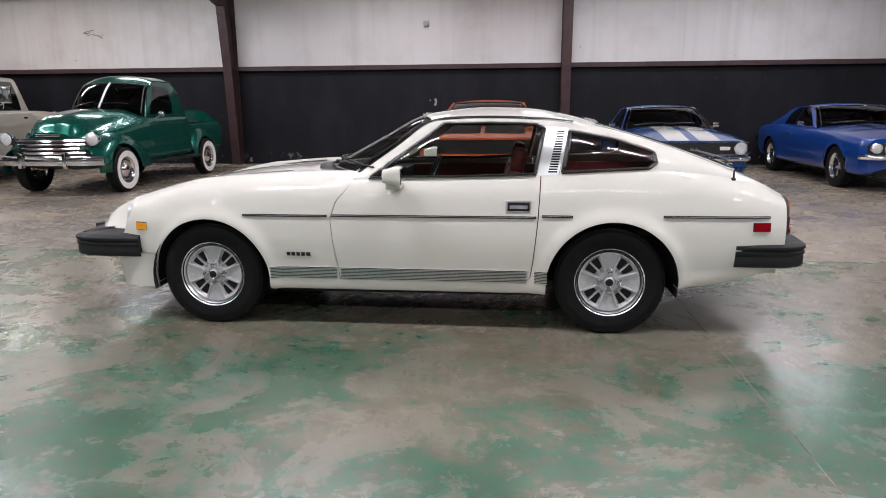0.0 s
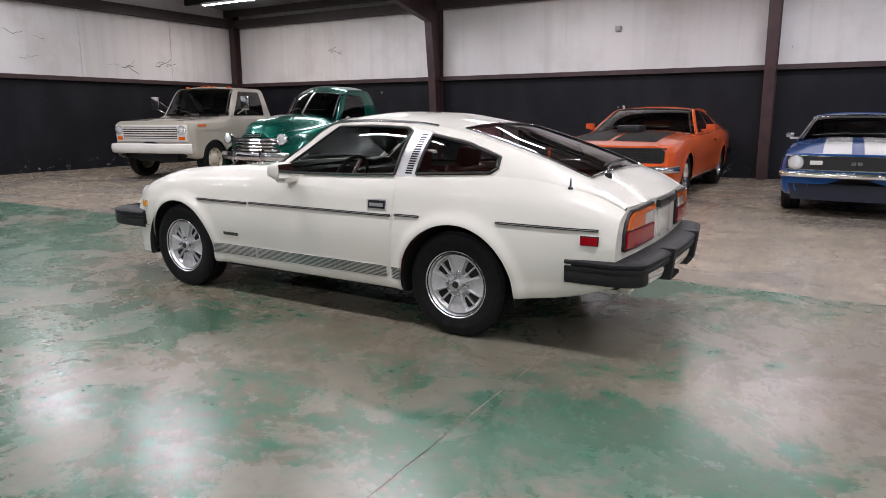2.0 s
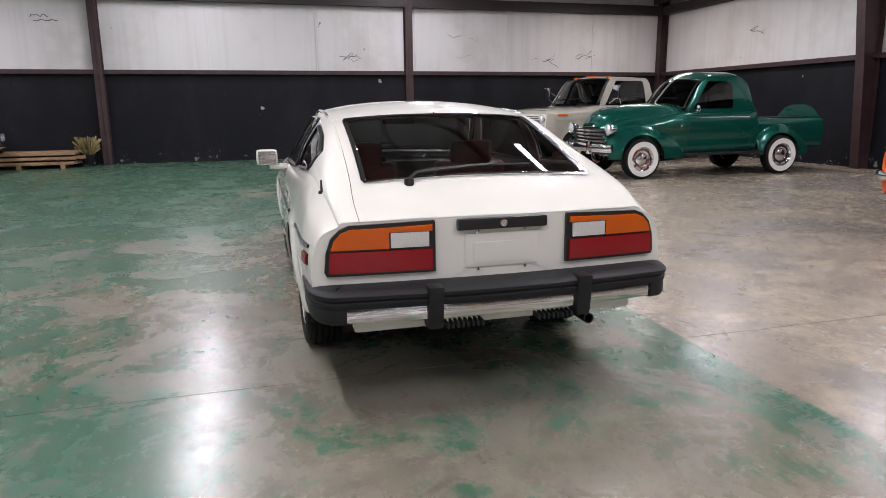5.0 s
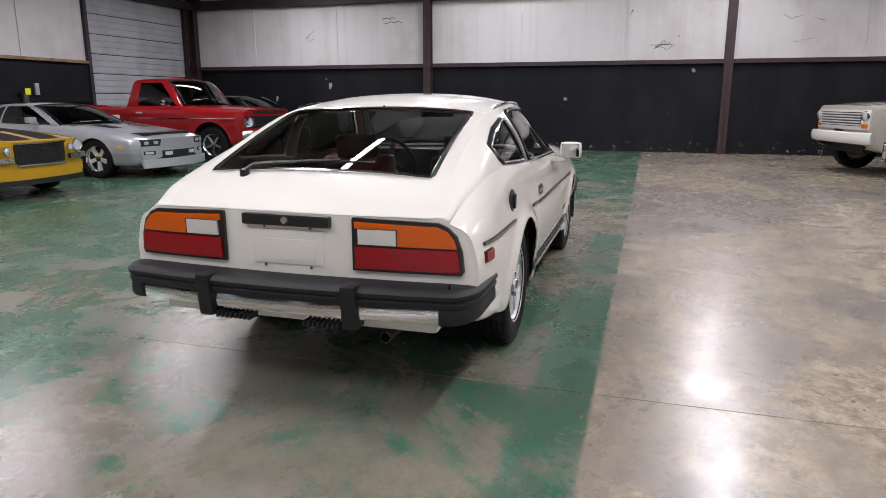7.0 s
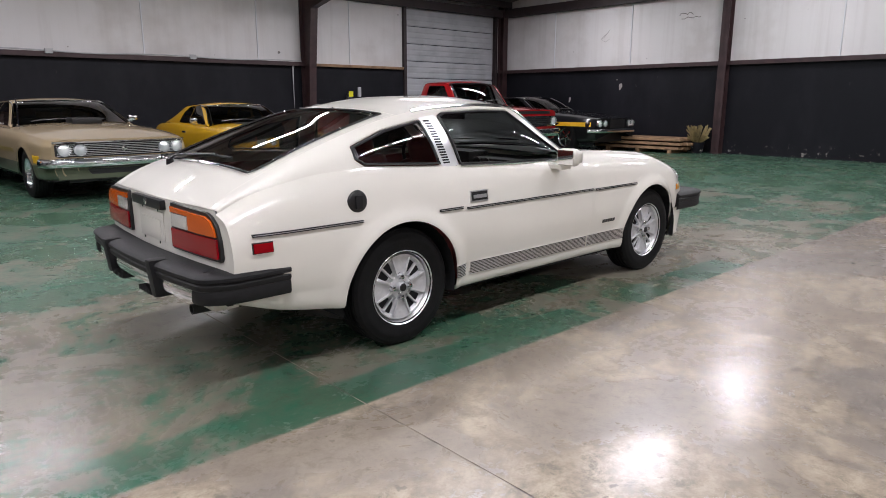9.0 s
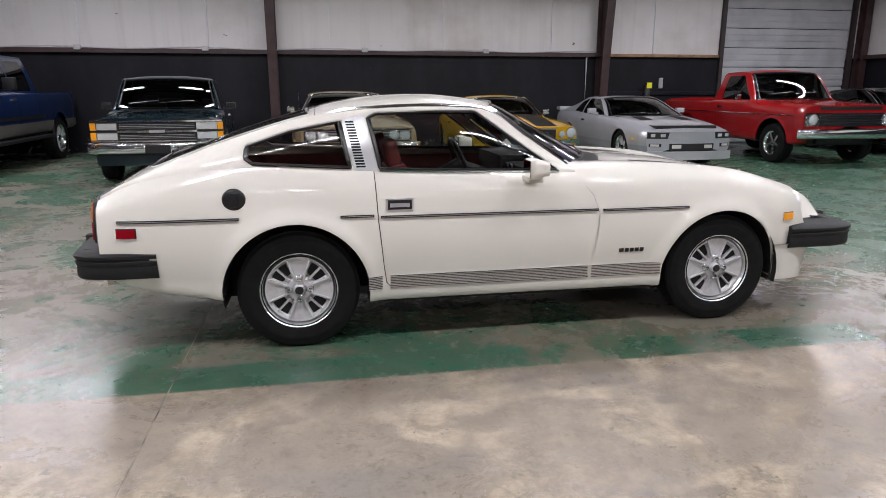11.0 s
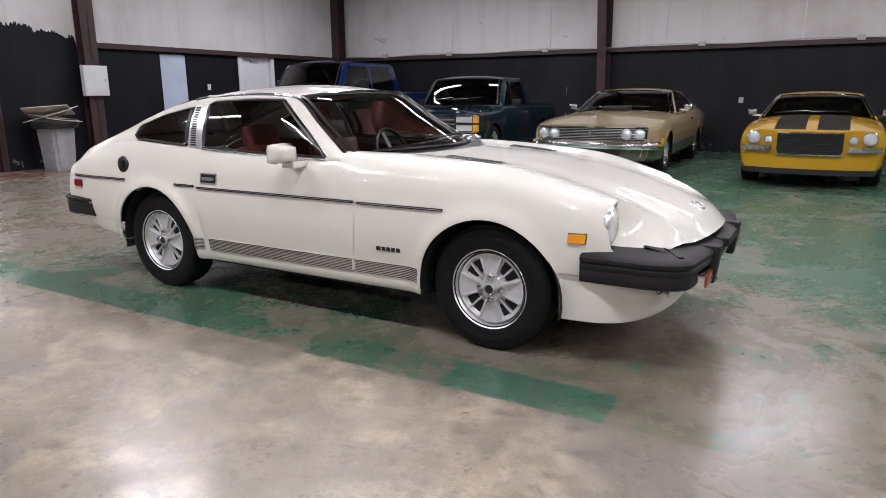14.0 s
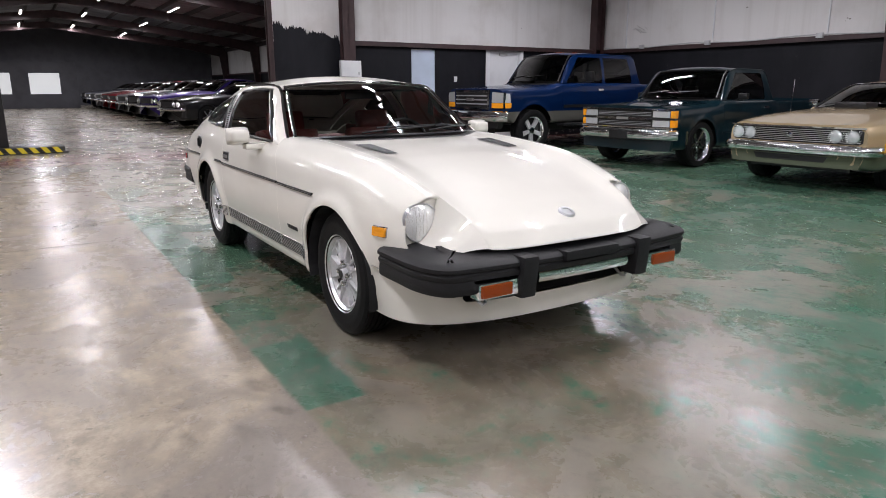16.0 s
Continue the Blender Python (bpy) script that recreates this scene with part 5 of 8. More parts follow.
for side, xs in ((1, [-5.92, 1.82, 9.6] + FRAMES_X), (-1, [-5.86, 2.09, 10.05] + FRAMES_X)):
    col, raf = frame_half(side)
    for x in xs:
        bm = bmesh.new()
        i_beam(bm, col, 0.2)
        bmesh.ops.translate(bm, verts=bm.verts, vec=(x, 0, 0))
        tagged(part("column", bm, M_STEEL), "brown-red tapered steel column", "column", "", "structure")
        bm = bmesh.new()
        i_beam(bm, raf, 0.18)
        bmesh.ops.translate(bm, verts=bm.verts, vec=(x, 0, 0))
        tagged(part("rafter", bm, M_STEEL), "brown-red steel roof rafter", "rafter", "", "structure")


def upright(name, x, y, d, w, along, top):
    """A plain wide-flange post; along: the axis of its depth."""
    bm = bmesh.new()
    if along == "x":
        for s in (-1, 1):
            box_bm(bm, x + s * (d / 2 - 0.01) - 0.01, x + s * (d / 2 - 0.01) + 0.01, y - w / 2, y + w / 2, 0, top)
        box_bm(bm, x - d / 2, x + d / 2, y - 0.006, y + 0.006, 0, top)
    else:
        for s in (-1, 1):
            box_bm(bm, x - w / 2, x + w / 2, y + s * (d / 2 - 0.01) - 0.01, y + s * (d / 2 - 0.01) + 0.01, 0, top)
        box_bm(bm, x - 0.006, x + 0.006, y - d / 2, y + d / 2, 0, top)
    return tagged(part(name, bm, M_STEEL), "brown-red steel wall post", "column", "", "structure")


for y in (-4.47, 3.17):
    upright("column", X_W + 0.12, y, 0.22, 0.2, "x", roof_z(y))
upright("column", X_W + 0.14, Y_N - 0.12, 0.24, 0.2, "y", EAVE)
upright("column", X_W + 0.14, Y_S + 0.12, 0.24, 0.2, "y", EAVE)
upright("column", X_E - 0.12, -4.24, 0.2, 0.28, "x", roof_z(-4.2))
upright("column", X_E - 0.10, Y_S + 0.3, 0.3, 0.25, "y", EAVE)
upright("column", X_E + 0.06, -2.56, 0.16, 0.1, "x", roof_z(-2.6))

# girts: channels at the top of the wainscot and at the eaves
for name, a in (("trim_girt", (X_W, X_FAR, Y_N - 0.13, Y_N)), ("trim_girt", (X_W, -13.0, Y_S, Y_S + 0.13)), ("trim_girt", (-6.05, X_FAR, Y_S, Y_S + 0.13)), ("trim_girt", (X_W, X_W + 0.13, Y_S, Y_N)), ("trim_girt", (X_E - 0.1, X_E, Y_S, -4.24))):
    bm = bmesh.new()
    x0, x1, y0, y1 = a
    box_bm(bm, x0, x1, y0, y1, GIRT_Z + 0.055, GIRT_Z + 0.07)
    if x1 - x0 > y1 - y0:
        yy = y0 if y0 > 0 else y1
        box_bm(bm, x0, x1, yy - 0.006, yy + 0.006, GIRT_Z - 0.03, GIRT_Z + 0.07)
    else:
        xx = x1 if x1 < 0 else x0
        box_bm(bm, xx - 0.006, xx + 0.006, y0, y1, GIRT_Z - 0.03, GIRT_Z + 0.07)
    tagged(part(name, bm, M_STEEL), "brown-red steel girt", "girt", "", "structure")
for y in (Y_N - 0.1, Y_S + 0.1):
    tagged(boxes("trim_eave", [(X_W, X_FAR, y - 0.1, y + 0.1, EAVE - 0.45, EAVE - 0.22)], M_DARKSTEEL, None), "dark eave strut", "eave strut", "", "structure")
tagged(boxes("trim_eave", [(X_W, X_W + 0.2, Y_S, Y_N, EAVE - 0.45, EAVE - 0.2)], M_DARKSTEEL, None), "dark end wall strut", "eave strut", "", "structure")

# baseboard-like sill angle and wall seams
for y in np.arange(-9.9, 11, 2.66):
    tagged(boxes("trim_seam", [(X_W + 0.0, X_W - 0.027, y - 0.012, y + 0.012, GIRT_Z + 0.07, EAVE - 0.45)], M_DOORWHITE, None), "thin lining seam strip", "seam strip", "", "structure")
for x in np.arange(-12.7, 30, 2.7):
    if not -13.1 < x < -9.0:
        tagged(boxes("trim_seam", [(x - 0.012, x + 0.012, Y_S + 0.0, Y_S - 0.027, GIRT_Z + 0.07, EAVE - 0.45)], M_DOORWHITE, None), "thin lining seam strip", "seam strip", "", "structure")

# sectional overhead door in the south wall
dr = tagged(thing("door_1", "white ribbed sectional overhead door, closed", "overhead door"), kind="structure")
for k in range(8):
    z0 = 0.02 + k * 0.487
    bm = bmesh.new()
    box_bm(bm, -12.9, -9.25, Y_S - 0.10, Y_S - 0.06, z0, z0 + 0.472, 0.006)
    for j in range(3):
        box_bm(bm, -12.9, -9.25, Y_S - 0.064, Y_S - 0.04, z0 + 0.02 + j * 0.15, z0 + 0.13 + j * 0.15, 0.01)
    part("door_panel", bm, M_ROLL, dr)
for x in (-12.97, -9.18):
    boxes("door_track", [(x - 0.05, x + 0.05, Y_S - 0.05, Y_S + 0.06, 0, 4.02)], M_DARKSTEEL, dr)
boxes("door_head", [(-13.05, -9.1, Y_S - 0.05, Y_S + 0.08, 3.92, 4.07)], M_DARKSTEEL, dr)
# timber ledge and outlet by the door
tagged(boxes("timber_ledge", [(-9.07, -6.05, Y_S, Y_S + 0.12, GIRT_Z - 0.02, GIRT_Z + 0.05)], M_WOOD, None, bevel=0.006), "bare timber board along the wall", "ledge")
tagged(boxes("rail", [(-9.07, -6.05, Y_S, Y_S + 0.05, 1.25, 1.34)], M_LOWER, None, bevel=0.005), "black painted rail on the wall", "rail")

# partition doors
d1 = tagged(thing("door_2", "pale blue door in the dark partition", "door"), kind="structure")
boxes("door_leaf", [(X_E + 0.02, X_E + 0.06, -6.56, -5.92, 0.01, 2.13)], M_BLUEDOOR, d1, bevel=0.004)
lathe("door_knob", [(0.0, -0.06), (0.025, -0.055), (0.03, -0.04), (0.012, -0.03), (0.012, 0.0)], CHROME, d1, "x", 16, (X_E + 0.02, -6.48, 0.98))
d2 = tagged(thing("door_3", "white framed door standing shut in the dark partition", "door"), kind="structure")
boxes("door_frame", [(X_E - 0.03, X_E + 0.12, -8.16, -8.05, 0, 2.22), (X_E - 0.03, X_E + 0.12, -9.23, -9.12, 0, 2.22), (X_E - 0.03, X_E + 0.12, -9.23, -8.05, 2.16, 2.25)], M_DOORWHITE, d2, bevel=0.004)
boxes("door_leaf", [(X_E + 0.06, X_E + 0.10, -9.11, -8.17, 0.01, 2.15)], M_DOORWHITE, d2, bevel=0.004)
boxes("closer", [(X_E + 0.02, X_E + 0.06, -8.75, -8.5, 2.05, 2.11)], M_PIPE, d2, bevel=0.006)
bx = tagged(boxes("breaker_box", [(X_E - 0.32, X_E - 0.22, -4.46, -3.98, 1.29, 1.84)], M_DOORWHITE, None, bevel=0.008), "white electrical breaker box on the steel post", "breaker box")
boxes("box_door", [(X_E - 0.328, X_E - 0.32, -4.43, -4.01, 1.32, 1.81)], M_DOORWHITE, bx, bevel=0.003)
boxes("latch", [(X_E - 0.336, X_E - 0.328, -4.41, -4.38, 1.54, 1.60)], M_PIPE, bx)
sw_plate = tagged(boxes("light_switch", [(X_E - 0.012, X_E, -7.19, -7.10, 1.40, 1.53)], M_DOORWHITE, None, bevel=0.003), "white light switch plate on the dark wall", "light switch")

# ragged upper edge of the black paint on the partition
rag = random.Random(11)
bm = bmesh.new()
ys = np.linspace(-2.62, -4.1, 160)
tops = [2.55 - 0.24 * (k / 159) + 0.05 * math.sin(k * 0.17) * math.sin(k * 0.06) + rag.choice((0.0, 0.0, 0.02, -0.03, 0.05)) + rag.uniform(-0.025, 0.025) for k in range(160)]
lo = [bm.verts.new((X_E - 0.004, y, GIRT_Z - 0.01)) for y in ys]
hi = [bm.verts.new((X_E - 0.004, y, t)) for y, t in zip(ys, tops)]
lo2 = [bm.verts.new((X_E + 0.031, y, GIRT_Z - 0.01)) for y in ys]
hi2 = [bm.verts.new((X_E + 0.031, y, t)) for y, t in zip(ys, tops)]
for k in range(159):
    bm.faces.new((lo[k], lo[k + 1], hi[k + 1], hi[k]))
    bm.faces.new((hi[k], hi[k + 1], hi2[k + 1], hi2[k]))
bmesh.ops.recalc_face_normals(bm, faces=bm.faces)
tagged(part("trim_paint_edge", bm, M_LOWER), "ragged brushed edge of the black wall paint", "paint edge", "", "structure")

# scrawls and scuffs on the pale lining
M_MARK = material("dark_scuff", (0.06, 0.055, 0.05), 0.8, vary=0.4, scale=30)


def scrawl(wall, u, z, width, height, n, seed):
    r = random.Random(seed)
    holder = tagged(thing("trim_scrawl", "dark scuffs and scrawls on the pale wall lining", "wall marks"), kind="structure")
    for k in range(n):
        a, h = u + r.uniform(-width, width) / 2, z + r.uniform(-height, height) / 2
        pts, d = [], r.uniform(-0.6, 0.6)
        for q in range(r.randint(4, 8)):
            pts.append((a, h))
            a += r.uniform(0.03, 0.09)
            h += d * r.uniform(-0.03, 0.10) + r.uniform(-0.05, 0.05)
        at = {"W": lambda a, h: (X_W - 0.028, a, h), "S": lambda a, h: (a, Y_S - 0.028, h), "N": lambda a, h: (a, Y_N + 0.028, h)}[wall]
        tube("mark", [at(a, h) for a, h in pts], r.uniform(0.003, 0.008), M_MARK, holder, sides=4)


for spec in (("W", 7.04, 2.54, 0.79, 0.22, 4, 1), ("W", 8.26, 2.61, 0.62, 0.22, 5, 2), ("W", 1.37, 2.63, 0.18, 0.26, 4, 3), ("W", -8.05, 3.07, 0.53, 0.18, 3, 4), ("W", -5.87, 3.42, 0.26, 0.18, 2, 5), ("W", 4.42, 2.94, 1.76, 0.7, 3, 6), ("S", 8.37, 2.67, 0.53, 0.13, 4, 8), ("N", -9.27, 3.07, 1.06, 0.09, 4, 9)):
    scrawl(*spec)

# ---- lamps, conduits and clutter ----
def led_fixture(x, y, energy, drop=0.42, tint=(0.985, 0.955, 1.04)):
    z = roof_z(y) - drop
    f = thing("ceiling_light", "linear LED high-bay light hanging under the roof", "ceiling light", "high-bay lights", pose(x, y, z))
    boxes("housing", [(-1.2, 1.2, -0.07, 0.07, 0.012, 0.06)], M_DOORWHITE, f, bevel=0.006)
    boxes("diffuser", [(-1.17, 1.17, -0.045, 0.045, 0.0, 0.012)], M_LED, f)
    for dx in (-0.9, 0.9):
        tube("hanger", [(dx, 0, 0.06), (dx, 0, drop)], 0.004, M_PIPE, f, sides=4)
    L = bpy.data.lights.new("light", "AREA")
    L.shape, L.size, L.size_y, L.energy, L.color = "RECTANGLE", 2.3, 0.09, energy, tint
    o = new("ceiling_light_lamp", L)
    o.location = (x, y, z - 0.02)
    return f


for x in (-10.6, -6.7, -2.1, 2.2, 6.2):
    for y, power in ((-7.9, 84), (-2.3, 102), (3.0, 98), (8.6, 66)):
        led_fixture(x, y, power * (1.45 if x > 5 and y < -5 else 1.0), 0.5 if abs(y) > 5 else 0.42, (1.0, 0.885, 0.88) if x < -9 and y > 5 else (0.985, 0.955, 1.04))
for x in (14.5, 23.5, 30.5, 39.0, 47.5):
    for y in (-4.8, -1.8, 1.2, 7.0):
        led_fixture(x, y, 62)


def conduit(name, pts, r=0.013, lab="grey electrical conduit on the wall"):
    ob = tube(name, pts, r, M_PIPE, None, sides=8)
    return tagged(ob, lab, "conduit")


conduit("conduit", [(-2.57, Y_N - 0.02, 1.05), (-2.57, Y_N - 0.02, 2.15)], 0.02)
conduit("conduit", [(-1.33, Y_N - 0.02, 3.2), (-1.33, Y_N - 0.02, 4.0)], 0.012)
tagged(boxes("socket", [(-1.39, -1.27, Y_N - 0.05, Y_N + 0.03, 3.12, 3.23)], M_PLASTIC_GREY, None, bevel=0.01), "small grey socket box on the upper wall", "socket")
for x in (-2.9, 0.0, 3.55, 6.2, 8.2):
    b = tagged(boxes("junction_box", [(x - 0.07, x + 0.07, Y_S + 0.13, Y_S + 0.19, GIRT_Z + 0.03, GIRT_Z + 0.13)], M_PIPE, None, bevel=0.008), "small steel junction box on the girt", "junction box", "junction boxes on the girt")
    boxes("box_cover", [(x - 0.05, x + 0.05, Y_S + 0.19, Y_S + 0.196, GIRT_Z + 0.05, GIRT_Z + 0.11)], M_PIPE, b)
conduit("conduit", [(x, Y_S + 0.15, GIRT_Z + 0.08 + 0.02 * math.sin(2.1 * x)) for x in np.linspace(-5.7, 9.5, 40)])
conduit("conduit", [(-1.42, Y_S + 0.03, 0.8), (-1.42, Y_S + 0.03, 2.1)], 0.02)
conduit("conduit", [(1.2, Y_S + 0.03, 0.8), (1.2, Y_S + 0.03, 2.0)], 0.02)
conduit("conduit", [(-5.5, Y_S + 0.05, 1.05), (-5.5, Y_S + 0.05, 2.15), (-5.6, Y_S + 0.05, 2.25)], 0.022)
conduit("conduit", [(X_W + 0.26, 3.17, 1.31), (X_W + 0.26, 3.17, 3.85)], 0.016)
conduit("conduit", [(X_W + 0.03, 2.46, 0.05), (X_W + 0.03, 2.46, 0.62)], 0.03, "whitish pipe stub rising along the wall")
conduit("conduit", [(X_W + 0.03, 4.5, 0.05), (X_W + 0.03, 4.5, 0.42)], 0.025, "whitish pipe stub rising along the wall")
tagged(boxes("outlet", [(-7.6, -7.5, Y_S, Y_S + 0.05, 1.42, 1.68)], M_PIPE, None, bevel=0.008), "steel outlet box on the dark wall", "outlet")
tagged(boxes("outlet", [(-0.9, -0.81, Y_S, Y_S + 0.05, 1.05, 1.16)], M_PIPE, None, bevel=0.008), "steel outlet box on the dark wall", "outlet")
ext = thing("fire_extinguisher", "yellow-tagged fire extinguisher on a wall hook", "extinguisher")
lathe("cylinder", [(0.0, 0.0), (0.07, 0.01), (0.075, 0.04), (0.075, 0.34), (0.05, 0.4), (0.02, 0.42), (0.0, 0.42)], material("extinguisher_black", (0.03, 0.03, 0.03), 0.4), ext, "z", 20, (-7.15, Y_S + 0.11, 1.1))
boxes("tag", [(-7.23, -7.09, Y_S + 0.19, Y_S + 0.195, 1.42, 1.56)], material("yellow_tag", (0.8, 0.75, 0.02), 0.5, emit=None), ext)
boxes("bracket", [(-7.2, -7.1, Y_S, Y_S + 0.06, 1.3, 1.35)], M_STEEL, ext)

# timber stack and weeds of junk by the west wall
pile = thing("timber_stack", "low stack of weathered timber planks on bearers", "timber stack", at=pose(-12.75, -6.15, 0, 0, 0, 2))
rnd = random.Random(4)
for k in range(3):
    boxes("bearer", [(-0.45, 0.45, -1.0 + k * 0.9, -0.9 + k * 0.9, 0, 0.09)], M_WOOD, pile)
for layer in range(3):
    for k in range(5):
        o = rnd.uniform(-0.12, 0.12)
        bm = bmesh.new()
        box_bm(bm, -0.44 + k * 0.18, -0.28 + k * 0.18, -1.25 + o, 1.2 + o, 0.09 + layer * 0.11, 0.16 + layer * 0.11, 0.008)
        part("plank", bm, M_WOOD, pile)
junk = thing("dried_plant", "dried straw-coloured plant in a dark pot", "plant", at=pose(-12.95, -4.85, 0))
lathe("pot", [(0.0, 0.0), (0.13, 0.0), (0.17, 0.28), (0.15, 0.28), (0.14, 0.22), (0.0, 0.22)], M_LOWER, junk, "z", 18)
bm = bmesh.new()
for k in range(120):
    a, t, h = rnd.uniform(0, 6.28), rnd.uniform(0.02, 0.3), rnd.uniform(0.3, 0.75)
    p0, p1 = Vector((0, 0, 0.2)), Vector((t * math.cos(a), t * math.sin(a), 0.2 + h * 0.7))
    d = Vector((-math.sin(a), math.cos(a), 0)) * 0.008
    vs = [bm.verts.new(v) for v in (p0 - d, p0 + d, p1 + d * 1.5, p1 + Vector((0.03 * math.cos(a), 0.03 * math.sin(a), -0.03)) - d)]
    bm.faces.new(vs)
part("stems", bm, material("straw", (0.30, 0.23, 0.10), 0.8, vary=0.5, scale=20), junk)

# rubbish bin by the partition
can = thing("rubbish_bin", "grey square rubbish bin with black liner and cardboard on top", "bin", at=pose(9.25, -3.2, 0, 0, 0, 8))
bm = bmesh.new()
lathe_bm(bm, [(0.0, 0.0), (0.26, 0.0), (0.28, 0.05), (0.33, 0.82), (0.35, 0.84), (0.35, 0.88), (0.31, 0.88), (0.30, 0.3), (0.0, 0.3)], "z", 4)
bmesh.ops.bevel(bm, geom=[e for e in bm.edges if abs(e.verts[0].co.z - e.verts[1].co.z) > 0.3], offset=0.05, segments=3, affect="EDGES")
bmesh.ops.rotate(bm, verts=bm.verts, cent=(0, 0, 0), matrix=Matrix.Rotation(radians(45), 3, "Z"))
part("bin_body", bm, M_PLASTIC_GREY, can)
bm = bmesh.new()
lathe_bm(bm, [(0.36, 0.74), (0.375, 0.80), (0.365, 0.86), (0.36, 0.90), (0.30, 0.88)], "z", 12)
for v in bm.verts:
    v.co.x += rnd.uniform(-0.02, 0.02)
    v.co.y += rnd.uniform(-0.02, 0.02)
part("liner", bm, M_BAG, can, "", True)
for k, (rx, ry, z) in enumerate(((6, -8, 0.92), (-10, 14, 0.98), (18, 4, 1.03))):
    bm = bmesh.new()
    box_bm(bm, -0.36, 0.36, -0.28, 0.28, -0.006, 0.006)
    o = part("cardboard", bm, M_CARD, can)
    o.matrix_basis = pose(0.02 * k, 0.03 * k, z, rx, ry, 20 * k)

# two-post lift by the opening, with hazard-striped foot
lift = thing("vehicle_lift", "black steel lift post with a yellow and black striped foot", "lift", at=pose(11.5, 2.5, 0))
boxes("post", [(-0.14, 0.14, -0.2, 0.2, 0, 3.4)], BLACK_TRIM, lift, bevel=0.02)
boxes("base_plate", [(-0.35, 0.5, -1.2, 0.35, 0, 0.04)], BLACK_TRIM, lift, bevel=0.005)
YEL = material("hazard_yellow", (0.7, 0.55, 0.02), 0.5)
for k in range(6):
    bm = bmesh.new()
    vs = [bm.verts.new(v) for v in ((-0.36, -1.1 + 0.2 * k, 0.02), (-0.36, -1.0 + 0.2 * k, 0.02), (-0.36, -0.92 + 0.2 * k, 0.13), (-0.36, -1.02 + 0.2 * k, 0.13), (-0.33, -1.1 + 0.2 * k, 0.02), (-0.33, -1.0 + 0.2 * k, 0.02), (-0.33, -0.92 + 0.2 * k, 0.13), (-0.33, -1.02 + 0.2 * k, 0.13))]
    for f in ((0, 1, 2, 3), (7, 6, 5, 4), (0, 4, 5, 1), (1, 5, 6, 2), (2, 6, 7, 3), (3, 7, 4, 0)):
        bm.faces.new([vs[j] for j in f])
    part("hazard_stripe", bm, YEL, lift)
boxes("ramp", [(-0.33, 0.2, -1.15, 0.1, 0.04, 0.13)], BLACK_TRIM, lift, bevel=0.01)

# far end: office partition with bright windows
off = thing("office_partition", "dark grey partition with two bright windows at the hall's far end", "partition")
boxes("partition_wall", [(46.4, 46.7, -1.6, 11.0, 0, 2.9)], M_GREY, off)
M_WIN = material("lit_window", (0.8, 0.8, 0.8), 0.4, emit=(0.95, 0.97, 1.0), strength=0.45)
for y in (-0.6, 2.1, 5.0):
    boxes("window", [(46.33, 46.4, y, y + 1.7, 0.9, 2.2)], M_WIN, off)

# ---- the other vehicles: front towards local -x, origin on the floor midway between the axles ----
DARK_GLASS = glass("car_glass", (0.75, 0.8, 0.8), 0.18)
WHITEWALL = material("whitewall", (0.75, 0.74, 0.70), 0.5, vary=0.08)
CREAM = material("cream_wheel", (0.62, 0.57, 0.45), 0.4, vary=0.1)
SILVER_LENS = material("headlamp_lens", (0.80, 0.82, 0.84), 0.10, 0.55, coat=1.0, bump=0.3, bump_scale=80)
GRILLE_BLACK = material("grille_black", (0.012, 0.012, 0.013), 0.4)
STRIPE_WHITE = material("stripe_white", (0.78, 0.78, 0.76), 0.25, coat=1.0)
STRIPE_BLACK = material("stripe_black", (0.015, 0.013, 0.012), 0.55, spec=0.08)
YELLOW_LINE = material("stripe_yellow", (0.72, 0.42, 0.02), 0.35)
SEAT_DARK = material("seat_dark", (0.03, 0.028, 0.027), 0.6)


def paint(name, c, metal=0.0, rough=0.3):
    return material(name, c, rough, metal, 0.12, 1.0, vary=0.06, scale=2.5)


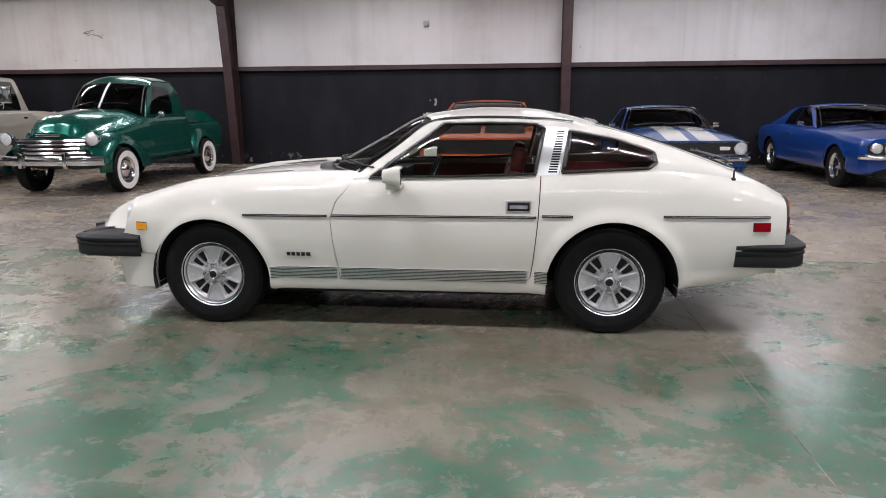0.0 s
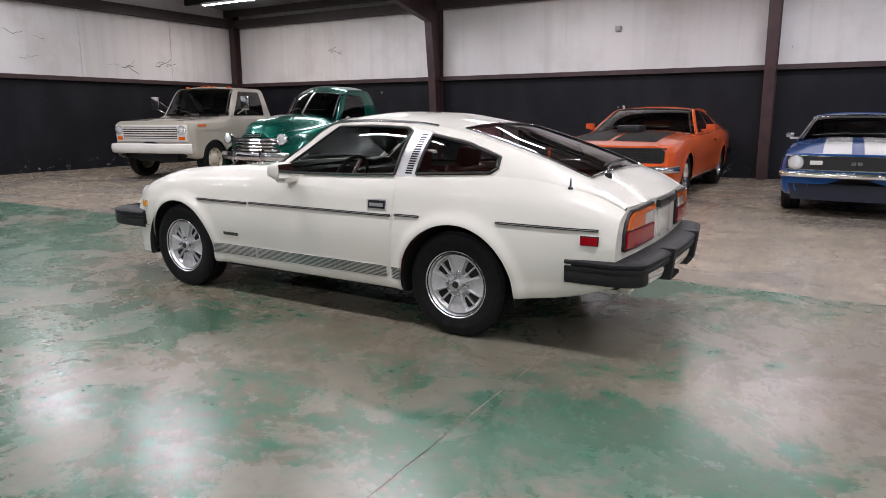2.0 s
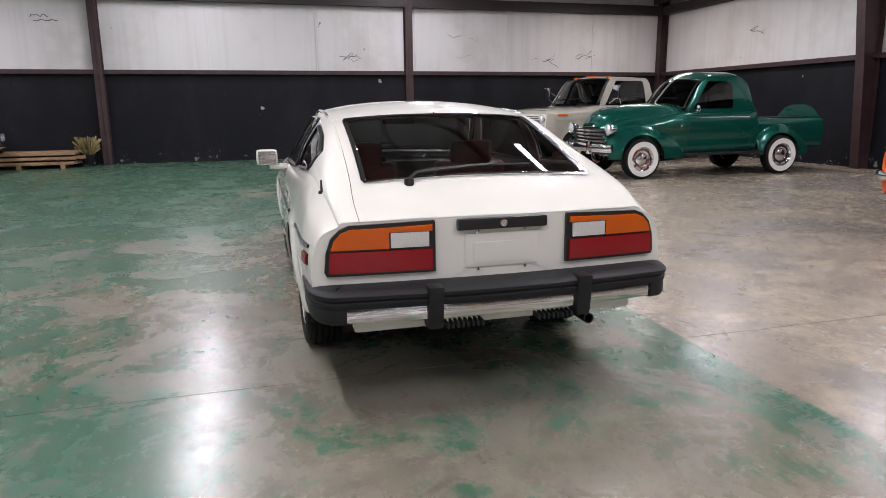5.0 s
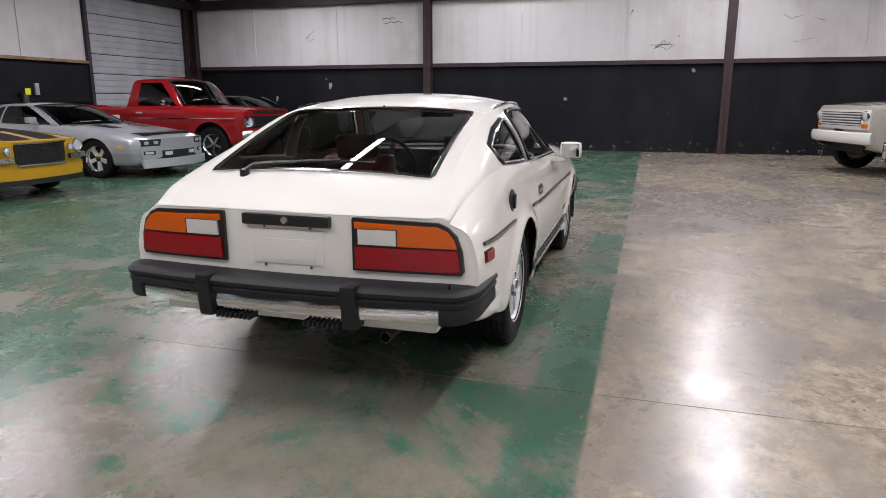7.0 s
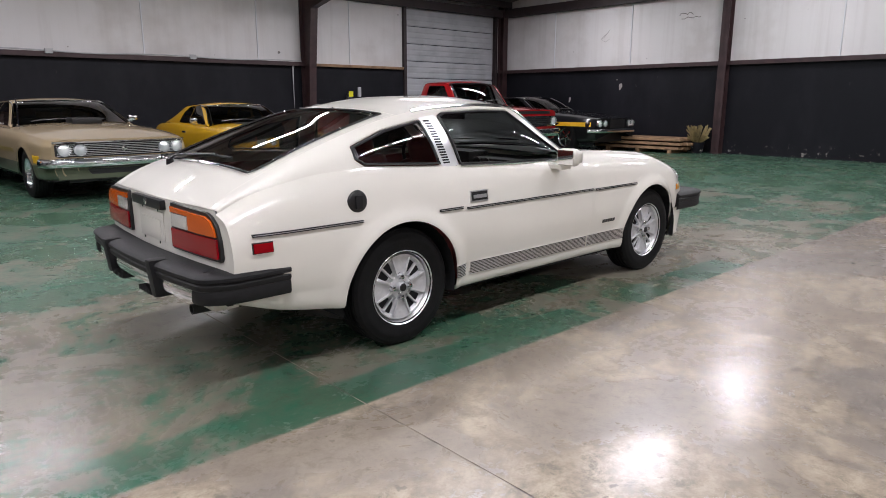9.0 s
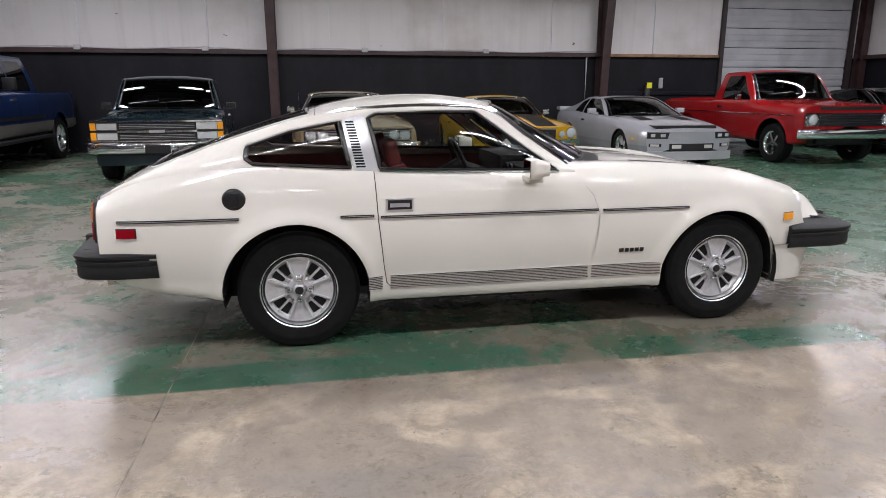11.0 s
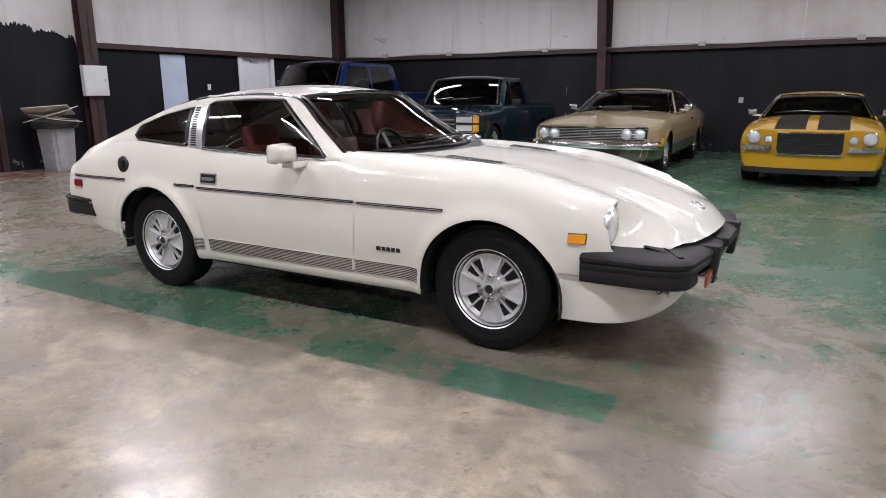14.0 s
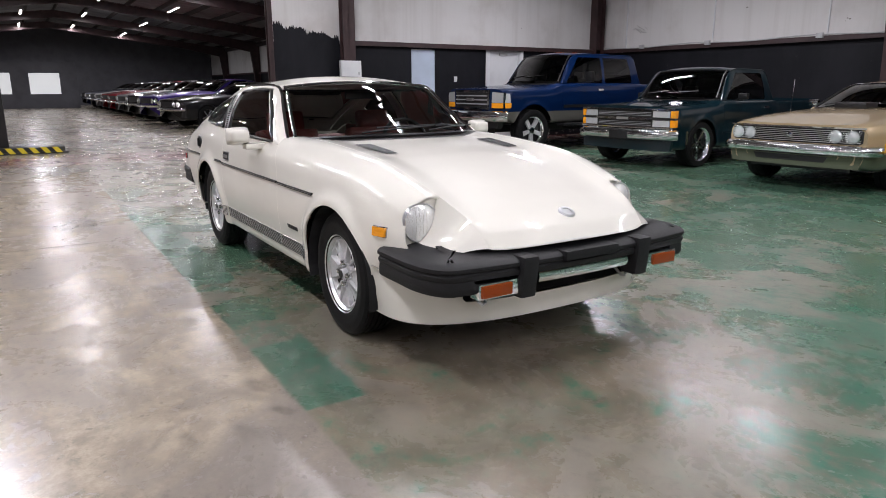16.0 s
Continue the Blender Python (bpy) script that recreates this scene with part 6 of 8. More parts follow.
def bg_wheel(root, at, q, R, W, style):
    w = new("wheel")
    w.parent = root
    w.matrix_basis = pose(*at, 0, 0, 0 if q > 0 else 180)
    rim_r = R * (0.73 if style == "chrome" else 0.66 if style == "modern" else 0.60)
    h = W / 2
    prof = [(rim_r, -h * 0.9), (R * 0.86, -h), (R * 0.96, -h * 0.9), (R * 0.995, -h * 0.7)]
    for k in range(3):
        y0 = -h * 0.7 + k * h * 0.47
        prof += [(R, y0 + 0.004), (R, y0 + h * 0.43), (R * 0.975, y0 + h * 0.44), (R * 0.975, y0 + h * 0.465)]
    prof += [(R * 0.99, h * 0.74), (R * 0.955, h * 0.92), (R * 0.86, h), (R * 0.74, h * 0.97), (rim_r, h * 0.88)]
    lathe("tyre", prof, TYRE, w, n=36, angle=25)
    if style == "whitewall":
        lathe("whitewall", [(R * 0.86, h + 0.003), (R * 0.80, h * 1.0 + 0.002), (rim_r, h * 0.92 + 0.002)], WHITEWALL, w, n=36)
    rm = CREAM if style == "cream" else CHROME
    lathe("rim", [(rim_r * 0.92, -h * 0.8), (rim_r * 0.86, h * 0.2), (rim_r * 0.92, h * 0.62), (rim_r, h * 0.86), (rim_r * 1.03, h * 0.9), (rim_r * 1.02, h * 0.82)], rm, w, n=36)
    if style in ("cream", "whitewall"):
        lathe("wheel_disc", [(rim_r * 0.93, h * 0.5), (rim_r * 0.7, h * 0.62), (rim_r * 0.55, h * 0.5), (rim_r * 0.45, h * 0.75), (rim_r * 0.2, h * 0.95), (0, h)], CREAM if style == "cream" else CHROME, w, n=28)
        for k in range(8):
            a = k * math.pi / 4
            lathe("hand_hole", [(0.0, 0.002), (rim_r * 0.09, 0.0)], GRILLE_BLACK, w, n=8, at=(rim_r * 0.8 * math.cos(a), h * 0.6, rim_r * 0.8 * math.sin(a)))
    else:
        lathe("brake_disc", [(0.0, -h * 0.1), (rim_r * 0.86, -h * 0.1)], GRILLE_BLACK, w, n=24)
        lathe("hub", [(0.0, h * 0.62), (rim_r * 0.22, h * 0.6), (rim_r * 0.27, h * 0.4), (rim_r * 0.27, -h * 0.1)], CHROME, w, n=16)
        n = 5 if style != "mesh" else 8
        for k in range(n):
            bm = bmesh.new()
            vs = box_bm(bm, rim_r * 0.15, rim_r * 0.95, h * 0.15, h * 0.5, -rim_r * 0.13, rim_r * 0.13, 0.006)
            for v in bm.verts:
                if v.co.x > rim_r * 0.5:
                    v.co.z *= 0.72 if style != "modern" else 1.25
            bmesh.ops.rotate(bm, verts=bm.verts, cent=(0, 0, 0), matrix=Matrix.Rotation(2 * math.pi * k / n + 0.3, 3, "Y"))
            part("spoke", bm, ALLOY if style == "modern" else CHROME, w)
    return w


class Body:
    """Lofted bodywork of a car or pickup from a few tables."""

    def __init__(self, root, mat, s):
        self.root, self.mat, self.s = root, mat, s
        self.W = pchip(*zip(*s["W"]))
        self.ZS = pchip(*zip(*s["ZS"]))
        self.ZH = pchip(*zip(*s["ZH"]))
        self.zb = pchip(*zip(*s["ZB"]))
        self.inset = s.get("inset", 0.10)
        self.RAIL, self.SPINE = table(s["RAIL"]), table(s["SPINE"])
        self.xf, self.xr = s["W"][0][0], s["W"][-1][0]
        self.nb, self.tb = s.get("nose", 0.12), s.get("tail", 0.08)
        self.build()

    def bow(self, x, y):
        n = np.clip((self.xf + 0.8 - x) / 0.8, 0, 1) ** 1.5 * self.nb * (np.abs(y) / 0.9) ** 2.2
        t = np.clip((x - self.xr + 0.6) / 0.6, 0, 1) ** 1.5 * self.tb * (np.abs(y) / 0.9) ** 2.2
        return x + n - t

    def points(self, x):
        W, zs, zb, zh = self.W(x), self.ZS(x), self.zb(x), self.ZH(x)
        d = zs - zb
        tuck = self.s.get("tuck", 0.06)
        return [(W - tuck - 0.08, zb), (W - tuck, zb + 0.02), (W - 0.012, zb + 0.36 * d), (W, zb + 0.66 * d), (W - 0.018, zb + 0.86 * d), (W - self.inset * 0.55, zs - 0.018), (W - self.inset, zs), (0.55 * W, zs + 0.72 * (zh - zs)), (0.25 * W, zh - 0.004), (0 * x, zh), (-0.25 * W, zh - 0.004)]

    def flank(self, x, u):
        y, z = hermite(self.points(x), u)
        for c, zc, r in self.s["ARCH"]:
            q = np.hypot(x - c, z - zc)
            y = y + self.s.get("lip", 0.014) * np.exp(-(((q - r) / 0.05) ** 2)) * (u > 0.9) * (u < 5)
        return np.stack([self.bow(x, y), y, z], -1)

    def deck(self, x, v):
        y, z = hermite(self.points(x), 6 + 3 * (1 - np.abs(v)))
        y = np.abs(y) * np.where(v < 0, -1, 1)
        b = self.s.get("bulge")
        if b:
            z = z + b[0] * np.clip((b[1] - np.abs(y)) / 0.05, 0, 1) * np.clip((x - self.xf - 0.05) / 0.3, 0, 1)
        return np.stack([self.bow(x, y), y, z], -1)

    def side(self, s, v):
        by, bz = self.W(s) - self.inset, self.ZS(s)
        rx, ry, rz = self.RAIL[0](s), self.RAIL[1](s), self.RAIL[2](s)
        k = 0.02 * np.sin(np.pi * v)
        return np.stack([s + (rx - s) * v, by + (ry - by) * v + k, bz + (rz - bz) * v], -1)

    def top(self, s, v):
        cx, cz = self.SPINE[0](s), self.SPINE[1](s)
        rx, ry, rz = self.RAIL[0](s), self.RAIL[1](s), self.RAIL[2](s)
        a = np.abs(v)
        return np.stack([cx + (rx - cx) * a**2, ry * v, cz + (rz - cz) * a**2.4], -1)

    def arch(self, P):
        f = np.full(len(P), -9.0)
        for c, zc, r in self.s["ARCH"]:
            g = np.where(P[:, 2] < zc, r - np.abs(P[:, 0] - c), r - np.hypot(P[:, 0] - c, P[:, 2] - zc))
            f = np.maximum(f, g)
        return f

    def end(self, x0):
        """A closing face across the nose or the tail."""
        def F(u, w):
            E = np.where((u <= 6)[:, None], self.flank(np.full(len(u), x0), np.minimum(u, 6)), self.deck(np.full(len(u), x0), 1 - (np.clip(u, 6, 9) - 6) / 3))
            y, zc = E[:, 1] * (1 - w), (self.zb(x0) + self.ZS(x0)) / 2
            z = zc + (E[:, 2] - zc) * (1 - w)
            x = self.bow(np.full(len(u), x0), y)
            return np.stack([x, y, z], -1)
        return F

    def build(self):
        s, root, mat = self.s, self.root, self.mat
        S0, S1 = s["RAIL"][0][0], s["RAIL"][-1][0]
        XS = np.linspace(self.xf, self.xr, s.get("nx", 84))
        US = np.concatenate([[0, 0.5], np.linspace(1, 6, 24)])
        mat_low = s.get("low_mat")
        for sd in (1, -1):
            seams = s.get("DOORS", [])
            clips = [self.arch]
            if mat_low:
                zl = s["low_z"]
                sheet("lower_flank", self.flank, XS, US, mat_low, root, (self.arch, lambda P: P[:, 2] - zl), sd)
                clips.append(lambda P: zl - P[:, 2])
            doors = [(lambda d: (lambda P: sd_poly(P[:, 0], P[:, 2], d)))(d) for d in seams]
            out = clips + [(lambda f: (lambda P: -f(P) + 0.004))(f) for f in doors]
            xm = max(p[0] for p in seams[0]) - (0.02 if len(seams) > 1 else 0.4)
            sheet("front_flank", self.flank, XS, US, mat, root, out + [lambda P: P[:, 0] - xm], sd)
            sheet("rear_flank", self.flank, XS, US, mat, root, out + [lambda P: xm - P[:, 0]], sd)
            for f in doors:
                sheet("door", self.flank, XS[(XS > -1.6) & (XS < 2)], US, mat, root, clips[1:] + [(lambda f: (lambda P: f(P) + 0.003))(f)], sd)
            wins = s["WIN"]
            holes = [(lambda w: (lambda P: -sd_poly(P[:, 0], P[:, 2], w, 0.012)))(w) for w in wins]
            sheet("cab_side", self.side, np.linspace(S0, S1, 70), np.linspace(0, 1, 16), s.get("roof_mat", mat), root, holes, sd)
            for w in wins:
                g = sheet("side_window", self.side, np.linspace(S0, S1, 70), np.linspace(0, 1, 16), DARK_GLASS, root, ((lambda w: (lambda P: sd_poly(P[:, 0], P[:, 2], w, 0.014)))(w),), sd, thick=0)
            if s.get("chrome_rail", True):
                r0, r1 = s["rail_trim"]
                tube("drip_rail", [tuple(self.top(np.array([q]), np.array([1.0]))[0] * np.array([1, sd, 1])) for q in np.linspace(r0, r1, 24)], 0.012, CHROME if s.get("rail_chrome", True) else mat, root, sides=5)
        V = np.linspace(-1, 1, 33)
        c0, c1 = s["screen"]
        b0, b1 = s["back"]
        rm = s.get("roof_mat", mat)
        sheet("windscreen", self.top, np.linspace(c0, c1, 14), np.linspace(-0.93, 0.93, 29), DARK_GLASS, root, thick=0)
        sheet("roof", self.top, np.linspace(c1, b0, 20), V, rm, root)
        sheet("rear_window", self.top, np.linspace(b0 + 0.03, b1, 14), np.linspace(-0.88, 0.88, 29), DARK_GLASS, root, thick=0)
        sheet("rear_frame", self.top, np.linspace(b0, S1, 24), V, rm, root, (lambda P: -np.maximum(np.abs(P[:, 1]) - 0.88 * self.RAIL[1](np.clip(P[:, 0], S0, S1)), np.maximum(self.SPINE[0](b0 + 0.03) - P[:, 0] + 0.0, P[:, 0] - self.SPINE[0](b1))),))
        for q in (0.93, -0.93):
            tube("screen_trim", [tuple(self.top(np.array([t]), np.array([q]))[0] + np.array([0, 0, 0.004])) for t in np.linspace(c0, c1, 12)], 0.012, CHROME if s.get("rail_chrome", True) else BLACK_TRIM, root, sides=5)
        tube("screen_trim", [tuple(self.top(np.array([c1]), np.array([q]))[0] + np.array([0, 0, 0.004])) for q in np.linspace(-0.93, 0.93, 16)], 0.012, CHROME if s.get("rail_chrome", True) else BLACK_TRIM, root, sides=5)
        cb = s["cowl"]
        sheet("bonnet", self.deck, np.linspace(self.xf, cb, 40), np.linspace(-1, 1, 41), s.get("hood_mat", mat), root)
        if "bed" in s:
            x0, x1 = s["bed"]
            zr = float(self.ZS(x0))
            Wb = float(self.W(x0))
            bm = bmesh.new()
            for sg in (1, -1):
                box_bm(bm, x0, x1, sg * (Wb - self.inset) - 0.03, sg * (Wb - self.inset) + 0.03, zr - 0.55, zr - 0.004)
            box_bm(bm, x0, x0 + 0.05, -Wb + 0.1, Wb - 0.1, zr - 0.5, zr + 0.0)
            box_bm(bm, x1 - 0.05, x1, -Wb + 0.1, Wb - 0.1, zr - 0.5, zr - 0.002)
            part("bed_wall", bm, mat, root)
            boxes("bed_floor", [(x0, x1, -Wb + 0.1, Wb - 0.1, zr - 0.56, zr - 0.5)], GRILLE_BLACK, root)
            boxes("cab_back", [(x0 - 0.14, x0 - 0.09, -Wb + 0.14, Wb - 0.14, 0.5, zr + 0.02)], mat, root)
        else:
            sheet("boot_lid", self.deck, np.linspace(s["boot"], self.xr, 16), np.linspace(-1, 1, 31), mat, root)
        US2 = np.concatenate([np.linspace(1, 6, 20), np.linspace(6.1, 9, 14)])
        for sd in (1, -1):
            for nm, x0, mt in (("nose_panel", self.xf, s.get("nose_mat", mat)), ("tail_panel", self.xr, mat)):
                sheet(nm, self.end(x0), US2, np.array([0, 0.1, 0.3, 0.6, 1.0]), mt, root, (), sd, thick=0, flip=False)
        # dark lower bulk, seats and wheel wells
        Wm = float(self.W(0))
        zl = float(self.zb(0))
        boxes("chassis", [(self.xf + 0.25, self.xr - 0.25, -Wm + 0.34, Wm - 0.34, zl - 0.02, float(self.ZS(0)) - 0.12)] + [(self.xf + 0.3, s["ARCH"][0][0] - s["ARCH"][0][2], -Wm + 0.12, Wm - 0.12, zl, 0.6), (s["ARCH"][0][0] + s["ARCH"][0][2], s["ARCH"][1][0] - s["ARCH"][1][2], -Wm + 0.08, Wm - 0.08, zl, 0.6)], GRILLE_BLACK, root)
        xs, zs2 = s.get("seat", (0.55, float(self.ZS(0)) - 0.05))
        for sd in (1, -1):
            boxes("seat", [(xs, xs + 0.14, sd * 0.38 - 0.25, sd * 0.38 + 0.25, zs2 - 0.35, zs2 + 0.16), (xs + 0.02, xs + 0.1, sd * 0.38 - 0.12, sd * 0.38 + 0.12, zs2 + 0.16, zs2 + 0.3)], SEAT_DARK, root, bevel=0.03)
        q = float(self.RAIL[1](s["screen"][1]))
        boxes("cabin_mirror", [(self.SPINE[0](s["screen"][1]) + 0.05, self.SPINE[0](s["screen"][1]) + 0.07, -0.11, 0.11, self.SPINE[1](s["screen"][1]) - 0.13, self.SPINE[1](s["screen"][1]) - 0.075)], CHROME, root, bevel=0.008)
        sw2 = new("steering_wheel")
        sw2.parent = root
        sw2.matrix_basis = pose(xs - 0.5, -0.38, zs2 + 0.02, 0, -65, 0)
        lathe("wheel_rim", [(0.19 + 0.012 * math.cos(t), 0.012 * math.sin(t)) for t in np.linspace(0, 2 * math.pi, 7)], BLACK_TRIM, sw2, "z", 24)
        lathe("hub", [(0.0, 0.02), (0.05, 0.01), (0.03, -0.2)], BLACK_TRIM, sw2, "z", 12)
        boxes("dashboard", [(self.SPINE[0](S0) + 0.12, self.SPINE[0](S0) + 0.42, -Wm + 0.2, Wm - 0.2, float(self.ZS(0)) - 0.16, float(self.ZS(0)) + 0.02)], SEAT_DARK, root, bevel=0.04)

    def wheels(self, R, W, style, track):
        for c, zc, r in self.s["ARCH"]:
            for q in (1, -1):
                bg_wheel(self.root, (c, q * (track - W / 2), R), q, R, W, style)

    def nose_x(self, y):
        return float(self.bow(np.array([self.xf]), np.array([float(y)]))[0])

    def nose_plate(self, name, poly, depth, mat, parent=None, off=0.0, label=""):
        """A plate of outline (y, z) that follows the nose in plan."""
        bm = bmesh.new()
        ys = sorted({round(p[0], 5) for p in poly} | set(np.linspace(min(p[0] for p in poly), max(p[0] for p in poly), 25)))
        rows = []
        for y in ys:
            e = min(max(y, ys[0] + 1e-4), ys[-1] - 1e-4)
            zs = [a[1] + (b[1] - a[1]) * (e - a[0]) / (b[0] - a[0]) for a, b in zip(poly, poly[1:] + poly[:1]) if a[0] != b[0] and min(a[0], b[0]) <= e <= max(a[0], b[0])]
            x = self.nose_x(y) - off
            rows.append([bm.verts.new(v) for v in ((x + 0.04, y, min(zs)), (x - depth, y, min(zs)), (x - depth, y, max(zs)), (x + 0.04, y, max(zs)))])
        for a, b in zip(rows, rows[1:]):
            for k in range(3):
                bm.faces.new((a[k], b[k], b[k + 1], a[k + 1]))
        bm.faces.new(rows[0]), bm.faces.new(rows[-1])
        bmesh.ops.recalc_face_normals(bm, faces=bm.faces)
        return part(name, bm, mat, parent or self.root, label)

    def nose_bar(self, name, y0, y1, z, h, d, mat, parent=None, off=0.0, n=15, label=""):
        path = [(self.nose_x(y) - off, y, z) for y in np.linspace(y0, y1, n)]
        return sweep(name, path, [(-d, -h / 2), (d * 0.3, -h / 2), (d, -h * 0.25), (d, h * 0.25), (d * 0.3, h / 2), (-d, h / 2)], mat, parent or self.root, label=label)

    def headlamp(self, y, z, r, off=0.0, rim=None):
        x = self.nose_x(y) - off
        h = lathe("headlamp", [(r * 1.12, 0.05), (r * 1.14, -0.012), (r * 1.05, -0.022), (r * 0.95, -0.008)], rim or CHROME, self.root, "x", 24, (x, y, z), "round headlamp in a bright rim")
        lathe("lens", [(0.0, -0.03), (r * 0.5, -0.024), (r * 0.85, -0.012), (r * 0.97, 0.0)], SILVER_LENS, h, "x", 24, (x, y, z))
        return h

    def stripe(self, x0, x1, y0, y1, mat, name="bonnet_stripe", o=0.004, n=16):
        """A band lying on the bonnet or boot."""
        bm = bmesh.new()
        G = []
        for x in np.linspace(x0, x1, n):
            v = np.linspace(-1, 1, 161)
            p = self.deck(np.full(161, x), v)
            row = []
            for y in np.linspace(y0, y1, 5):
                row.append(bm.verts.new((float(np.interp(y, p[:, 1], p[:, 0])), y, float(np.interp(y, p[:, 1], p[:, 2])) + o)))
            G.append(row)
        for a, b in zip(G, G[1:]):
            for k in range(4):
                bm.faces.new((a[k], b[k], b[k + 1], a[k + 1]))
        bmesh.ops.recalc_face_normals(bm, faces=bm.faces)
        return part(name, bm, mat, self.root, "", True)

    def flank_band(self, name, x0, x1, z0, z1, mat, d=0.006, n=12, parent=None, label=""):
        for sd in (1, -1):
            bm = bmesh.new()
            rows = []
            for x in np.linspace(x0, x1, n):
                u = np.linspace(1, 6, 160)
                p = self.flank(np.full(160, x), u)
                rows.append([bm.verts.new((float(np.interp(z, p[:, 2], p[:, 0])), sd * (float(np.interp(z, p[:, 2], p[:, 1])) + e), z)) for z, e in ((z0, -0.004), (z0, d), (z1, d), (z1, -0.004))])
            for a, b in zip(rows, rows[1:]):
                for k in range(3):
                    bm.faces.new((a[k], b[k], b[k + 1], a[k + 1]))
            bm.faces.new(rows[0]), bm.faces.new(rows[-1])
            bmesh.ops.recalc_face_normals(bm, faces=bm.faces)
            part(name, bm, mat, parent or self.root, label)

    def mirrors(self, x, z, y, mat, w=0.14, h=0.09):
        for sd in (1, -1):
            m = boxes("wing_mirror", [(x - 0.05, x + 0.04, sd * y - w / 2, sd * y + w / 2, z, z + h)], mat, self.root, bevel=0.025)
            boxes("mirror_arm", [(x - 0.015, x + 0.015, min(sd * (y - 0.14), sd * y), max(sd * (y - 0.14), sd * y), z - 0.02, z + 0.012)], mat, m)

    def wipers(self):
        S0 = self.s["screen"][0]
        for y0, y1 in ((0.1, -0.45), (0.6, 0.12)):
            pts = [tuple(self.top(np.array([S0 + 0.04 + 0.03 * t]), np.array([(y0 + (y1 - y0) * t) / float(self.RAIL[1](S0))]))[0] + np.array([0, 0, 0.018])) for t in np.linspace(0, 1, 6)]
            tube("wiper", pts, 0.008, BLACK_TRIM, self.root, sides=4)

    def bumper(self, front, z, h, d, half, mat, off=0.03, label="", wrap=0.0):
        x0 = self.xf if front else self.xr
        sg = -1 if front else 1
        pts = []
        for y in np.linspace(half, -half, 25):
            x = float(self.bow(np.array([x0]), np.array([float(y)]))[0]) + sg * off
            x -= sg * wrap * max(0.0, (abs(y) - half * 0.86) / (half * 0.14)) ** 2
            pts.append((x, y, z))
        if not front:
            pts = pts[::-1]
        prof = [(-d, -h / 2), (d * 0.2, -h / 2), (d * 0.8, -h * 0.36), (d, -h * 0.1), (d, h * 0.14), (d * 0.75, h * 0.4), (d * 0.2, h / 2), (-d, h / 2)]
        return sweep("bumper", pts, prof, mat, self.root, label=label)

    def tail_lamps(self, y0, y1, z0, z1):
        for sd in (1, -1):
            xx = float(self.bow(np.array([self.xr]), np.array([(y0 + y1) / 2]))[0])
            boxes("tail_lamp", [(xx - 0.03, xx + 0.015, min(sd * y0, sd * y1), max(sd * y0, sd * y1), z0, z1)], RED_LENS, self.root, bevel=0.006)


def fastback_spec(**kw):
    s = dict(
        W=[(-2.42, 0.84), (-2.2, 0.915), (-1.5, 0.955), (0, 0.965), (1.5, 0.97), (2.4, 0.93), (2.78, 0.86)],
        ZS=[(-2.42, 0.80), (-1.5, 0.87), (-0.7, 0.90), (0.5, 0.92), (1.5, 0.96), (2.2, 0.95), (2.78, 0.90)],
        ZH=[(-2.42, 0.81), (-1.5, 0.93), (-0.7, 0.975), (1.9, 1.02), (2.3, 0.985), (2.78, 0.93)],
        ZB=[(-2.42, 0.31), (-2.0, 0.26), (1.9, 0.26), (2.78, 0.42)],
        RAIL=[(-0.45, -0.45, 0.82, 0.925), (0.3, 0.3, 0.64, 1.265), (0.6, 0.6, 0.64, 1.29), (1.1, 1.1, 0.65, 1.27), (1.7, 1.7, 0.69, 1.14), (2.35, 2.35, 0.76, 0.975)],
        SPINE=[(-0.45, -0.75, 0.975), (0.3, 0.14, 1.295), (0.6, 0.52, 1.335), (1.1, 1.1, 1.32), (1.7, 1.72, 1.18), (2.35, 2.4, 0.985)],
        ARCH=[(-1.485, 0.32, 0.37), (1.485, 0.32, 0.37)],
        WIN=[[(-0.27, 0.945), (0.62, 0.955), (0.62, 1.262), (0.37, 1.255)], [(0.66, 0.955), (1.42, 0.985), (1.2, 1.16), (0.98, 1.232), (0.66, 1.262)]],
        DOORS=[[(-0.5, 0.99), (-0.52, 0.35), (0.78, 0.35), (0.84, 0.99)]],
        screen=(-0.43, 0.28), back=(1.15, 2.25), cowl=-0.42, boot=2.2, rail_trim=(-0.4, 1.3), nose=0.10, tail=0.08, inset=0.13)
    s.update(kw)
    return s


def shift_scale(s, kx, kz, ky=1.0):
    """The same tables stretched in length, height and width."""
    o = dict(s)
    o["W"] = [(x * kx, y * ky) for x, y in s["W"]]
    for k in ("ZS", "ZH", "ZB"):
        o[k] = [(x * kx, z * kz) for x, z in s[k]]
    o["RAIL"] = [(a * kx, x * kx, y * ky, z * kz) for a, x, y, z in s["RAIL"]]
    o["SPINE"] = [(a * kx, x * kx, z * kz) for a, x, z in s["SPINE"]]
    o["ARCH"] = [(c * kx, z, r) for c, z, r in s["ARCH"]]
    o["WIN"] = [[(x * kx, z * kz) for x, z in w] for w in s["WIN"]]
    o["DOORS"] = [[(x * kx, z * kz) for x, z in w] for w in s["DOORS"]]
    for k in ("screen", "back", "rail_trim"):
        o[k] = tuple(v * kx for v in s[k])
    o["cowl"], o["boot"] = s["cowl"] * kx, s["boot"] * kx
    return o


SOUTH, NORTH = 90, -90
GROW = 1.09


